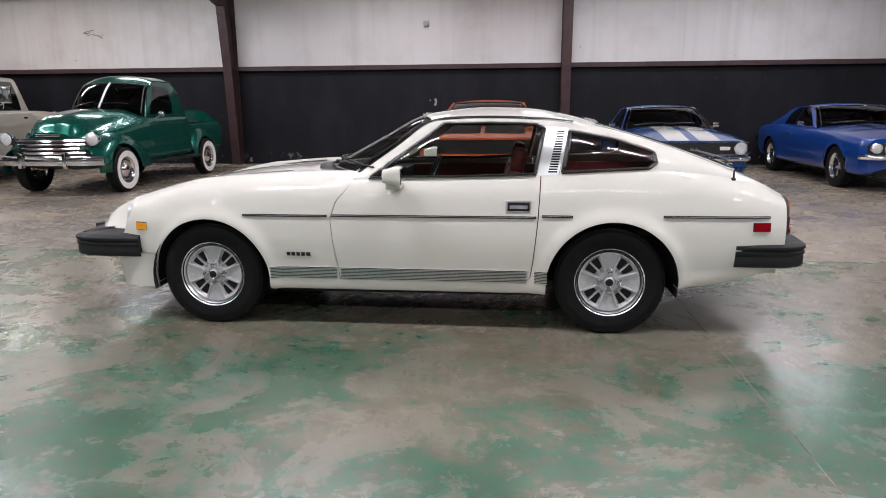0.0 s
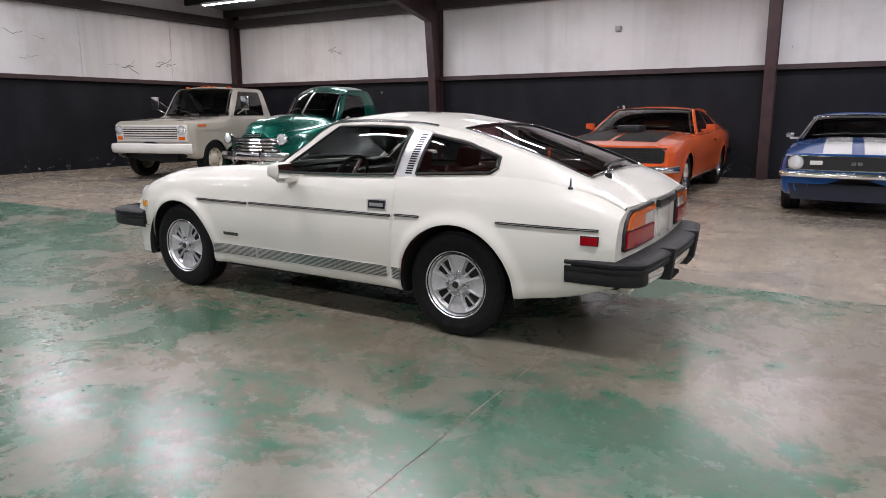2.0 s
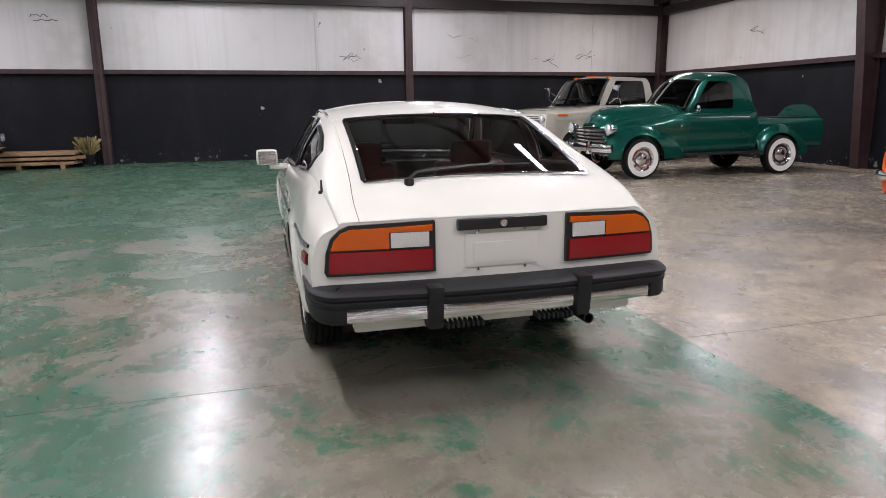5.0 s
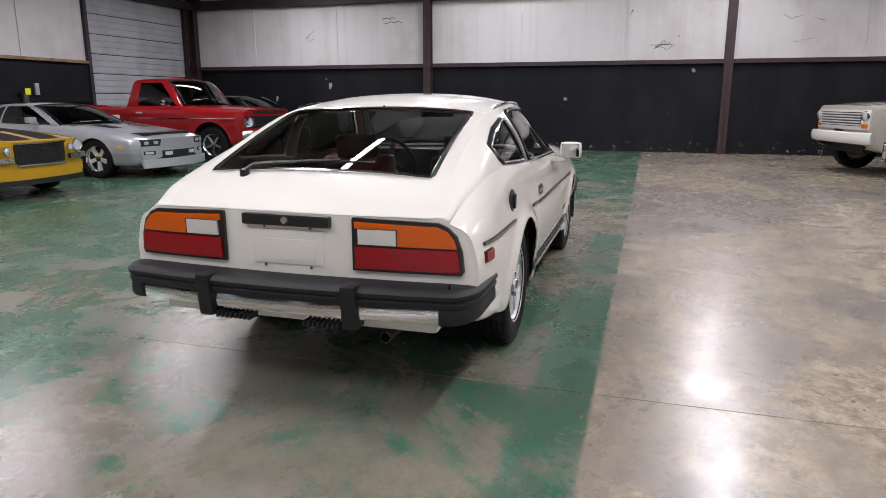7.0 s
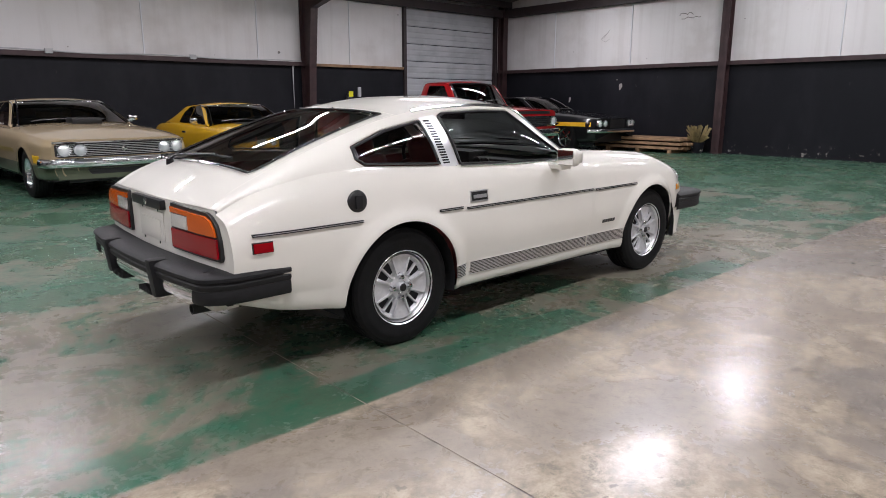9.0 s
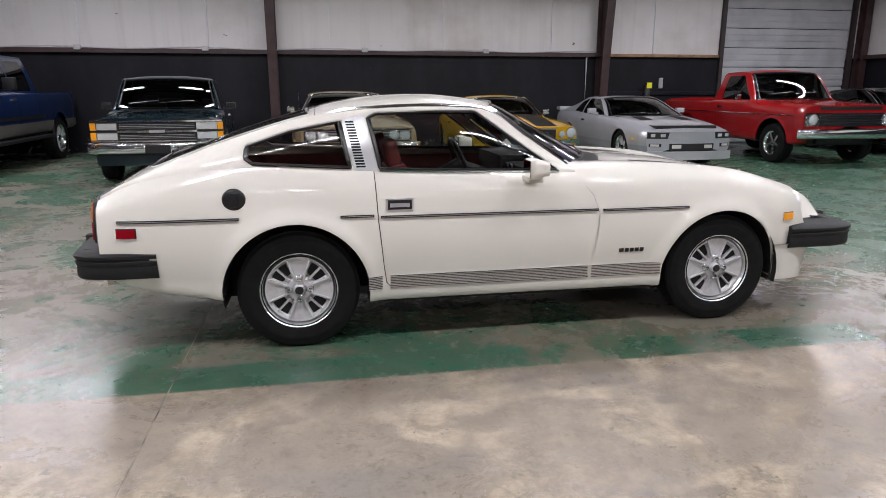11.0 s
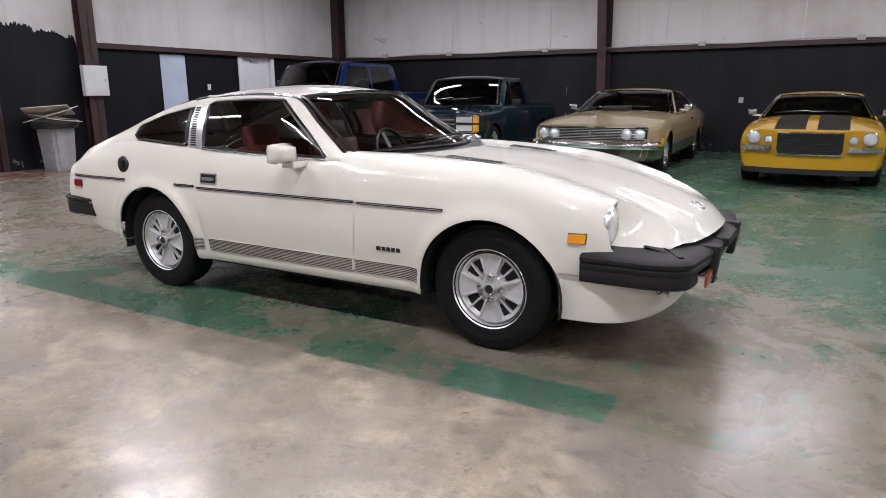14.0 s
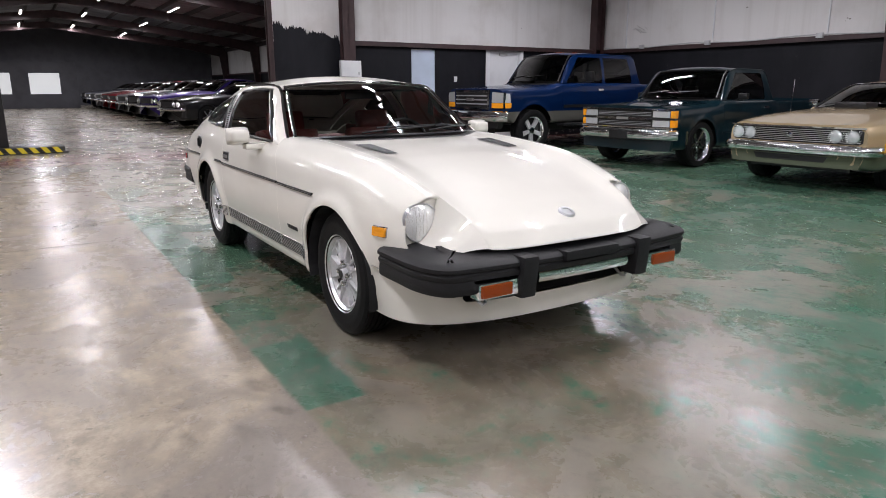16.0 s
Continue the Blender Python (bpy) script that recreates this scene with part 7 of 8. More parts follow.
def parked(x, y, z, heading, grow=GROW, tall=1.0):
    """Where a vehicle stands; its front keeps its place when it grows."""
    return pose(x, y, z, 0, 0, heading) @ Matrix.Translation((2.4 * (grow - 1), 0, 0)) @ Matrix.Diagonal((grow, grow, grow * tall, 1))


def muscle(name, label, mat, at, heading, spec, wheel="five", track=0.93, R=0.335, grow=1.07, tall=1.05):
    root = thing(name, label, "car", "parked cars", parked(*at, heading, grow, tall))
    b = Body(root, mat, spec)
    b.wheels(R, 0.235, wheel, track)
    b.wipers()
    zh = float(b.ZS(0.5)) - 0.13
    b.flank_band("door_handle", 0.44, 0.60, zh, zh + 0.03, CHROME, 0.018, 3, label="chrome door handle")
    return root, b


# tan fastback with full-width grille
def wide_grille(b, lamps=True, bright=True):
    z0, z1 = 0.585, 0.765
    b.nose_plate("grille", [(-0.80, z0 + 0.02), (-0.76, z0), (0.76, z0), (0.80, z0 + 0.02), (0.80, z1 - 0.03), (0.76, z1), (-0.76, z1), (-0.80, z1 - 0.03)], 0.004, GRILLE_BLACK)
    for k in range(7):
        b.nose_bar("grille_bar", -0.78, 0.78, z0 + 0.022 + k * 0.0225, 0.006, 0.012, BRIGHT if bright else GRILLE_BLACK, off=0.004)
    b.nose_bar("grille_surround", -0.82, 0.82, z1 + 0.008, 0.018, 0.016, CHROME if bright else BLACK_TRIM)
    if lamps:
        for y in (-0.70, -0.525, 0.525, 0.70):
            b.headlamp(y, 0.675, 0.075, 0.012)
        lathe("emblem", [(0.0, -0.02), (0.03, -0.018), (0.036, 0.0)], CHROME, b.root, "x", 16, (b.nose_x(0) - 0.012, 0, 0.675))


TAN = paint("tan_gold_paint", (0.40, 0.31, 0.19), 0.25)
GREEN_LOW = paint("dull_olive", (0.10, 0.115, 0.075), 0.2)
root, b = muscle("fastback_car", "tan gold fastback coupe with full-width grille and bonnet scoop", TAN, (0.60, -8.55, 0), NORTH + 2, fastback_spec(rail_chrome=True, low_mat=GREEN_LOW, low_z=0.47), "five", grow=1.04, tall=0.98)
wide_grille(b)
b.bumper(True, 0.51, 0.13, 0.05, 0.93, CHROME, 0.03, "chrome front bumper", 0.16)
b.bumper(False, 0.55, 0.13, 0.05, 0.9, CHROME, 0.03, "chrome rear bumper", 0.1)
b.nose_plate("valance", [(-0.78, 0.30), (0.78, 0.30), (0.82, 0.44), (-0.82, 0.44)], 0.0, GREEN_LOW)
b.nose_plate("lower_intake", [(-0.42, 0.36), (0.42, 0.36), (0.46, 0.43), (-0.46, 0.43)], 0.004, GRILLE_BLACK)
b.flank_band("side_stripe", -1.0, 2.3, 0.60, 0.655, material("gold_stripe", (0.18, 0.135, 0.04), 0.4), 0.004, 20)
b.flank_band("front_marker", -2.15, -1.92, 0.50, 0.60, YELLOW_LINE, 0.01, 4, label="yellow side marker lamp")
boxes("bonnet_scoop", [(-1.05, -0.72, -0.20, 0.20, 0.95, 1.045)], BLACK_TRIM, root, "black bonnet scoop", 0.025)
b.mirrors(-0.05, 0.97, 0.98, CHROME)
b.tail_lamps(0.3, 0.8, 0.66, 0.76)
tube("aerial", [(-0.95, 0.84, 0.9), (-0.93, 0.84, 1.35)], 0.004, CHROME, root, sides=4)

# orange fastback with black bonnet
ORANGE = paint("orange_paint", (0.62, 0.10, 0.022))
root, b = muscle("fastback_car", "bright orange fastback coupe with black bonnet panels and blacked-out grille", ORANGE, (0.19, 7.85, 0), SOUTH, fastback_spec(rail_chrome=False), "five", grow=1.07, tall=1.02)
wide_grille(b, False, False)
b.bumper(True, 0.50, 0.10, 0.05, 0.93, CHROME, 0.03, "chrome front bumper", 0.18)
b.bumper(False, 0.55, 0.13, 0.05, 0.9, CHROME, 0.03, "chrome rear bumper", 0.1)
b.nose_plate("lower_intake", [(-0.5, 0.345), (0.5, 0.345), (0.55, 0.42), (-0.55, 0.42)], 0.004, GRILLE_BLACK)
b.stripe(-2.1, -0.85, -0.62, -0.03, STRIPE_BLACK)
b.stripe(-2.1, -0.85, 0.03, 0.62, STRIPE_BLACK)
boxes("bonnet_scoop", [(-1.25, -0.85, -0.17, 0.17, 0.94, 1.05)], BLACK_TRIM, root, "black shaker scoop", 0.03)
b.mirrors(-0.05, 0.97, 0.98, ORANGE)
b.tail_lamps(0.3, 0.8, 0.66, 0.76)

# compact coupes of the late sixties
def pony_spec(**kw):
    s = dict(
        W=[(-2.25, 0.80), (-2.1, 0.87), (-1.4, 0.91), (0, 0.915), (1.4, 0.92), (2.2, 0.87), (2.42, 0.80)],
        ZS=[(-2.25, 0.79), (-1.4, 0.85), (-0.6, 0.88), (0.5, 0.885), (1.3, 0.92), (2.0, 0.90), (2.42, 0.85)],
        ZH=[(-2.25, 0.80), (-1.4, 0.92), (-0.6, 0.96), (1.5, 0.97), (2.0, 0.95), (2.42, 0.90)],
        ZB=[(-2.25, 0.28), (-1.95, 0.24), (1.8, 0.25), (2.42, 0.38)],
        RAIL=[(-0.38, -0.38, 0.79, 0.905), (0.28, 0.28, 0.61, 1.245), (0.55, 0.55, 0.61, 1.27), (0.95, 0.95, 0.62, 1.25), (1.35, 1.35, 0.66, 1.12), (1.75, 1.75, 0.72, 0.955)],
        SPINE=[(-0.38, -0.66, 0.955), (0.28, 0.14, 1.275), (0.55, 0.5, 1.315), (0.95, 0.95, 1.295), (1.35, 1.32, 1.15), (1.75, 1.7, 0.965)],
        ARCH=[(-1.375, 0.32, 0.36), (1.375, 0.32, 0.36)],
        WIN=[[(-0.2, 0.925), (0.55, 0.93), (0.55, 1.24), (0.36, 1.238)], [(0.585, 0.93), (1.02, 0.945), (0.95, 1.12), (0.82, 1.22), (0.585, 1.24)]],
        DOORS=[[(-0.42, 0.96), (-0.46, 0.32), (0.68, 0.32), (0.72, 0.96)]],
        screen=(-0.36, 0.26), back=(0.98, 1.68), cowl=-0.36, boot=1.62, rail_trim=(-0.34, 1.1), nose=0.12, tail=0.10, inset=0.12)
    s.update(kw)
    return s


BLUE = paint("mid_blue_paint", (0.014, 0.075, 0.26), 0.08)
root, b = muscle("coupe", "blue sixties coupe with two wide white bonnet stripes", BLUE, (3.36, 7.9, 0), SOUTH, pony_spec(), "five", 0.88, grow=0.975, tall=1.05)
b.nose_plate("grille", [(-0.82, 0.60), (0.82, 0.60), (0.82, 0.765), (-0.82, 0.765)], 0.006, GRILLE_BLACK)
b.nose_bar("grille_surround", -0.83, 0.83, 0.772, 0.012, 0.012, CHROME)
b.nose_bar("grille_surround", -0.83, 0.83, 0.595, 0.012, 0.012, CHROME)
for y in (-0.70, 0.70):
    b.headlamp(y, 0.685, 0.088, 0.02)
for y in (-0.46, 0.46):
    boxes("parking_lamp", [(b.nose_x(y) - 0.03, b.nose_x(y) + 0.02, y - 0.075, y + 0.075, 0.66, 0.715)], CLEAR_LENS, root, bevel=0.015)
for y in (-0.035, 0.035):
    boxes("grille_badge", [(b.nose_x(0) - 0.022, b.nose_x(0), y - 0.026, y + 0.026, 0.665, 0.705)], CHROME, root)
b.bumper(True, 0.535, 0.075, 0.045, 0.86, CHROME, 0.05, "slim chrome front bumper", 0.12)
b.bumper(False, 0.6, 0.075, 0.045, 0.84, CHROME, 0.04, "slim chrome rear bumper", 0.1)
b.nose_plate("front_spoiler", [(-0.72, 0.22), (0.72, 0.22), (0.78, 0.42), (-0.78, 0.42)], 0.0, paint("navy_spoiler", (0.005, 0.010, 0.024)))
for y0, y1 in ((-0.40, -0.07), (0.07, 0.40)):
    b.stripe(-2.24, -0.42, y0, y1, STRIPE_WHITE)
    b.stripe(1.72, 2.40, y0, y1, STRIPE_WHITE)
b.mirrors(0.0, 0.93, 0.93, CHROME, 0.12, 0.08)
b.tail_lamps(0.3, 0.7, 0.66, 0.76)

BLUE2 = paint("deep_blue_paint", (0.007, 0.046, 0.23), 0.08)
root, b = muscle("coupe", "metallic deep blue sixties coupe with chrome wheels", BLUE2, (6.86, 8.25, 0), SOUTH, pony_spec(), "five", 0.89, grow=1.03, tall=1.0)
b.nose_plate("grille", [(-0.78, 0.57), (0.78, 0.57), (0.82, 0.70), (0.40, 0.75), (0.08, 0.70), (-0.08, 0.70), (-0.40, 0.75), (-0.82, 0.70)], 0.006, GRILLE_BLACK)
b.nose_bar("grille_surround", -0.83, 0.83, 0.555, 0.03, 0.03, CHROME)
for y in (-0.70, -0.52, 0.52, 0.70):
    b.headlamp(y, 0.655, 0.072, 0.02)
b.bumper(True, 0.52, 0.08, 0.045, 0.86, CHROME, 0.05, "slim chrome front bumper", 0.12)
b.bumper(False, 0.6, 0.075, 0.045, 0.84, CHROME, 0.04, "slim chrome rear bumper", 0.1)
b.flank_band("arch_trim", -1.78, -1.74, 0.32, 0.5, CHROME, 0.012, 2)
for x0 in (-1.05, -0.98, -0.91):
    b.stripe(-1.25, -0.75, -0.28, -0.12, BLUE2, "bonnet_scoop", 0.03)
    b.stripe(-1.25, -0.75, 0.12, 0.28, BLUE2, "bonnet_scoop", 0.03)
    break
b.mirrors(0.0, 0.93, 0.93, CHROME, 0.12, 0.08)
b.tail_lamps(0.3, 0.7, 0.66, 0.76)

YELLOW = paint("mustard_yellow_paint", (0.48, 0.27, 0.010))
root, b = muscle("coupe", "mustard yellow seventies coupe with two black bonnet stripes", YELLOW, (-2.38, -8.68, 0), NORTH, shift_scale(pony_spec(nose=0.18), 1.0, 0.985, 1.02), "five", 0.90, grow=0.97, tall=1.02)
b.nose_plate("grille", [(-0.37, 0.47), (0.37, 0.47), (0.40, 0.52), (0.40, 0.745), (-0.40, 0.745), (-0.40, 0.52)], 0.03, GRILLE_BLACK)
for y in (-0.40, 0.40):
    tube("grille_frame", [(b.nose_x(y) - 0.035, y, 0.50), (b.nose_x(y) - 0.035, y, 0.75)], 0.013, CHROME, root)
b.nose_bar("grille_frame", -0.4, 0.4, 0.465, 0.02, 0.02, CHROME, off=0.03)
b.nose_bar("grille_frame", -0.4, 0.4, 0.755, 0.02, 0.02, CHROME, off=0.03)
for k in range(9):
    b.nose_bar("grille_bar", -0.38, 0.38, 0.49 + 0.029 * k, 0.007, 0.008, BLACK_TRIM, off=0.035)
for sd in (1, -1):
    b.headlamp(sd * 0.70, 0.685, 0.082, 0.03)
    b.headlamp(sd * 0.515, 0.665, 0.05, 0.03)
    path = [(b.nose_x(y) - 0.05, sd * y, 0.545) for y in np.linspace(0.46, 0.84, 8)]
    sweep("half_bumper", path if sd > 0 else path[::-1], [(-0.03, -0.035), (0.02, -0.035), (0.035, 0.0), (0.02, 0.035), (-0.03, 0.035)], CHROME, root, label="chrome half bumper")
b.nose_plate("valance", [(-0.80, 0.275), (0.80, 0.275), (0.84, 0.455), (-0.84, 0.455)], 0.014, YELLOW)
b.nose_plate("front_spoiler", [(-0.80, 0.20), (0.80, 0.20), (0.84, 0.275), (-0.84, 0.275)], 0.02, GRILLE_BLACK)
b.bumper(False, 0.6, 0.08, 0.045, 0.84, CHROME, 0.04, "slim chrome rear bumper", 0.1)
b.stripe(-2.18, -0.42, -0.46, -0.07, STRIPE_BLACK)
b.stripe(-2.18, -0.42, 0.07, 0.46, STRIPE_BLACK)
b.mirrors(-0.02, 0.92, 0.96, CHROME, 0.13, 0.1)
b.tail_lamps(0.3, 0.7, 0.6, 0.7)

# wedge-nosed eighties coupe
SILVER = paint("silver_paint", (0.42, 0.43, 0.46), 0.35, 0.3)
wedge = dict(
    W=[(-2.30, 0.80), (-2.1, 0.88), (-1.3, 0.915), (0, 0.92), (1.3, 0.925), (2.2, 0.89), (2.5, 0.82)],
    ZS=[(-2.30, 0.66), (-1.9, 0.72), (-1.3, 0.80), (-0.6, 0.86), (0.5, 0.89), (1.3, 0.93), (2.1, 0.93), (2.5, 0.90)],
    ZH=[(-2.30, 0.67), (-1.9, 0.745), (-1.3, 0.84), (-0.6, 0.90), (1.6, 1.0), (2.1, 0.97), (2.5, 0.93)],
    ZB=[(-2.30, 0.26), (-2.0, 0.20), (1.8, 0.20), (2.5, 0.30)],
    RAIL=[(-0.5, -0.5, 0.80, 0.87), (0.32, 0.32, 0.60, 1.20), (0.6, 0.6, 0.60, 1.23), (0.95, 0.95, 0.61, 1.215), (1.5, 1.5, 0.66, 1.08), (2.1, 2.1, 0.74, 0.94)],
    SPINE=[(-0.5, -0.85, 0.885), (0.32, 0.2, 1.235), (0.6, 0.55, 1.265), (0.95, 0.95, 1.25), (1.5, 1.5, 1.11), (2.1, 2.12, 0.965)],
    ARCH=[(-1.285, 0.32, 0.36), (1.285, 0.32, 0.36)],
    WIN=[[(-0.28, 0.895), (0.80, 0.915), (0.80, 1.19), (0.36, 1.185)], [(0.86, 0.92), (1.25, 0.945), (1.1, 1.12), (0.86, 1.185)]],
    DOORS=[[(-0.62, 0.94), (-0.66, 0.28), (0.74, 0.28), (0.86, 0.94)]],
    screen=(-0.48, 0.30), back=(0.98, 2.0), cowl=-0.46, boot=1.95, rail_trim=(-0.45, 1.0), rail_chrome=False, nose=0.20, tail=0.10, inset=0.12, low_mat=paint("lower_silver", (0.33, 0.34, 0.36), 0.35), low_z=0.42)
root, b = muscle("coupe", "silver wedge-nosed eighties coupe with black lower grille", SILVER, (-5.32, -8.8, 0), NORTH, wedge, "modern", 0.90, 0.33, 1.0, 1.0)
for sd in (1, -1):
    b.nose_plate("headlamp_recess", [(sd * 0.46, 0.545), (sd * 0.80, 0.545), (sd * 0.78, 0.655), (sd * 0.43, 0.655)], 0.004, GRILLE_BLACK)
    for y in (0.53, 0.69):
        boxes("headlamp", [(b.nose_x(y) - 0.012, b.nose_x(y) + 0.05, sd * y - 0.05, sd * y + 0.05, 0.572, 0.628)], SILVER_LENS, root, bevel=0.008)
    b.nose_plate("fog_lamp", [(sd * 0.56, 0.40), (sd * 0.76, 0.40), (sd * 0.76, 0.46), (sd * 0.56, 0.46)], 0.01, GRILLE_BLACK)
    b.nose_plate("parking_lamp", [(sd * 0.60, 0.41), (sd * 0.74, 0.41), (sd * 0.74, 0.45), (sd * 0.60, 0.45)], 0.018, CLEAR_LENS)
b.nose_plate("grille", [(-0.42, 0.34), (0.42, 0.34), (0.42, 0.46), (-0.42, 0.46)], 0.008, GRILLE_BLACK)
for y in (-0.3, 0.3):
    b.nose_plate("driving_lamp", [(y - 0.08, 0.38), (y + 0.08, 0.38), (y + 0.08, 0.44), (y - 0.08, 0.44)], 0.02, CLEAR_LENS)
b.nose_bar("air_dam", -0.80, 0.80, 0.255, 0.15, 0.03, paint("pale_silver", (0.5, 0.5, 0.52), 0.4), off=0.02, label="pale front air dam")
b.flank_band("side_skirt", -0.9, 0.9, 0.205, 0.30, SILVER, 0.02, 10)
b.stripe(-1.35, -0.85, 0.28, 0.52, STRIPE_BLACK)
b.stripe(-1.35, -0.85, -0.52, -0.28, STRIPE_BLACK)
b.mirrors(-0.05, 0.92, 0.97, SILVER, 0.17, 0.1)
boxes("rear_spoiler", [(2.3, 2.52, -0.8, 0.8, 0.92, 1.0)], SILVER, root, bevel=0.03)
b.tail_lamps(0.25, 0.75, 0.6, 0.75)
b.flank_band("front_marker", -1.95, -1.82, 0.50, 0.53, YELLOW_LINE, 0.008, 3)

# black fastback with a yellow stripe
BLACKP = paint("black_paint", (0.008, 0.008, 0.009))
root, b = muscle("fastback_car", "black seventies fastback with a yellow side stripe", BLACKP, (-11.67, -8.7, 0), NORTH, shift_scale(fastback_spec(), 0.95, 0.96, 0.97), "five", 0.90)
b.nose_plate("grille", [(-0.30, 0.56), (0.30, 0.56), (0.30, 0.75), (-0.30, 0.75)], 0.01, GRILLE_BLACK)
for y in (-0.68, -0.50, 0.50, 0.68):
    b.headlamp(y, 0.66, 0.072, 0.02)
b.bumper(True, 0.50, 0.10, 0.05, 0.9, CHROME, 0.04, "chrome front bumper", 0.16)
b.flank_band("side_stripe", -2.2, 1.2, 0.60, 0.69, YELLOW_LINE, 0.005, 20)
b.mirrors(-0.05, 0.94, 0.96, CHROME)


# ---- pickups ----
def pickup_spec(L, WB, half, hood_z, belt_z, roof_h, cab=(-0.75, 0.95), bed_z=None, crew=False, **kw):
    xf, xr = -WB / 2 - 0.82, WB / 2 + (L - WB - 0.82)
    c0, c1 = cab
    bz = bed_z or belt_z
    yr = half - 0.24
    s = dict(
        W=[(xf, half - 0.08), (xf + 0.2, half - 0.02), (0, half), (xr - 0.3, half), (xr, half - 0.03)],
        ZS=[(xf, hood_z - 0.06), (c0 - 0.3, hood_z - 0.02), (c0, belt_z), (c1, belt_z), (c1 + 0.12, bz), (xr, bz)],
        ZH=[(xf, hood_z - 0.03), (xf + 0.5, hood_z + 0.02), (c0, hood_z + 0.05), (xr, hood_z + 0.05)],
        ZB=[(xf, 0.48), (xf + 0.3, 0.42), (xr, 0.46)],
        RAIL=[(c0, c0, half - 0.14, belt_z + 0.02), (c0 + 0.45, c0 + 0.45, yr, roof_h - 0.08), (c0 + 0.7, c0 + 0.7, yr, roof_h - 0.05), (c1 - 0.25, c1 - 0.25, yr, roof_h - 0.06), (c1 - 0.1, c1 - 0.1, yr + 0.01, roof_h - 0.14), (c1, c1, half - 0.13, belt_z + 0.02)],
        SPINE=[(c0, c0 - 0.2, belt_z + 0.04), (c0 + 0.45, c0 + 0.34, roof_h - 0.05), (c0 + 0.7, c0 + 0.62, roof_h), (c1 - 0.25, c1 - 0.22, roof_h - 0.01), (c1 - 0.1, c1 - 0.05, roof_h - 0.1), (c1, c1 + 0.04, belt_z + 0.02)],
        ARCH=[(-WB / 2, 0.38, 0.44), (WB / 2, 0.38, 0.44)],
        WIN=[[(c0 + 0.16, belt_z + 0.03), (c1 - 0.3, belt_z + 0.03), (c1 - 0.33, roof_h - 0.13), (c0 + 0.55, roof_h - 0.13)]],
        DOORS=[[(c0 - 0.02, belt_z + 0.1), (c0 - 0.05, 0.55), (c1 - 0.28, 0.55), (c1 - 0.22, belt_z + 0.1)]],
        screen=(c0 + 0.02, c0 + 0.43), back=(c1 - 0.14, c1 - 0.03), cowl=c0 + 0.0, boot=xr - 0.3, rail_trim=(c0 + 0.05, c1 - 0.12), bed=(c1 + 0.16, xr), nose=0.08, tail=0.0, inset=0.10, tuck=0.05, seat=(c0 + 0.95, belt_z - 0.05), rail_chrome=False, nx=100)
    if crew:
        m = (c0 + c1) / 2 + 0.05
        s["WIN"] = [[(c0 + 0.16, belt_z + 0.03), (m - 0.06, belt_z + 0.03), (m - 0.06, roof_h - 0.13), (c0 + 0.55, roof_h - 0.13)], [(m + 0.04, belt_z + 0.03), (c1 - 0.28, belt_z + 0.03), (c1 - 0.36, roof_h - 0.14), (m + 0.04, roof_h - 0.13)]]
        s["DOORS"] = [[(c0 - 0.02, belt_z + 0.1), (c0 - 0.05, 0.6), (m - 0.02, 0.6), (m - 0.02, belt_z + 0.1)], [(m + 0.01, belt_z + 0.1), (m + 0.01, 0.6), (c1 - 0.28, 0.6), (c1 - 0.2, belt_z + 0.1)]]
    s.update(kw)
    return s


def truck(name, label, mat, at, heading, spec, R, W, style, track, grow=GROW, tall=1.0):
    root = thing(name, label, "pickup truck", "parked trucks", parked(*at, heading, grow, tall))
    b = Body(root, mat, spec)
    b.wheels(R, W, style, track)
    b.wipers()
    xh = max(p[0] for p in spec["DOORS"][0]) - 0.24
    zh = float(b.ZS(xh)) - 0.14
    b.flank_band("door_handle", xh, xh + 0.16, zh, zh + 0.035, CHROME, 0.02, 3, label="chrome door handle")
    x1 = spec["bed"][1]
    boxes("frame_rail", [(b.xf + 0.2, x1 - 0.1, -0.5, 0.5, 0.38, 0.52)], GRILLE_BLACK, root)
    return root, b


# grey-beige heavy pickup
BEIGE = paint("grey_beige_paint", (0.42, 0.39, 0.33))
WHITE_P = paint("off_white_paint", (0.66, 0.65, 0.61))
root, b = truck("pickup_truck", "grey-beige sixties truck with white grille and amber roof lamps", BEIGE, (-9.74, 7.0, 0), SOUTH + 14, pickup_spec(5.2, 3.0, 0.99, 1.25, 1.30, 1.98, (-0.75, 0.95), 1.20, tuck=0.03), 0.40, 0.22, "cream", 0.98, 1.0)
b.nose_plate("grille", [(-0.86, 0.80), (0.86, 0.80), (0.88, 1.14), (-0.88, 1.14)], 0.02, WHITE_P)
b.nose_plate("grille_opening", [(-0.66, 0.86), (0.66, 0.86), (0.66, 1.10), (-0.66, 1.10)], 0.028, GRILLE_BLACK)
for k in range(5):
    b.nose_bar("grille_bar", -0.66, 0.66, 0.885 + 0.047 * k, 0.022, 0.02, WHITE_P, off=0.03)
for sd in (1, -1):
    b.headlamp(sd * 0.765, 1.03, 0.085, 0.03)
    b.nose_plate("parking_lamp", [(sd * 0.70, 0.83), (sd * 0.83, 0.83), (sd * 0.83, 0.90), (sd * 0.70, 0.90)], 0.035, AMBER)
b.bumper(True, 0.66, 0.20, 0.05, 0.98, WHITE_P, 0.08, "white painted front bumper", 0.04)
b.flank_band("side_spear", -2.2, 0.9, 1.02, 1.045, BEIGE, 0.012, 14)
b.flank_band("side_badge", -2.05, -1.75, 1.10, 1.14, AMBER, 0.012, 3, label="amber side marker")
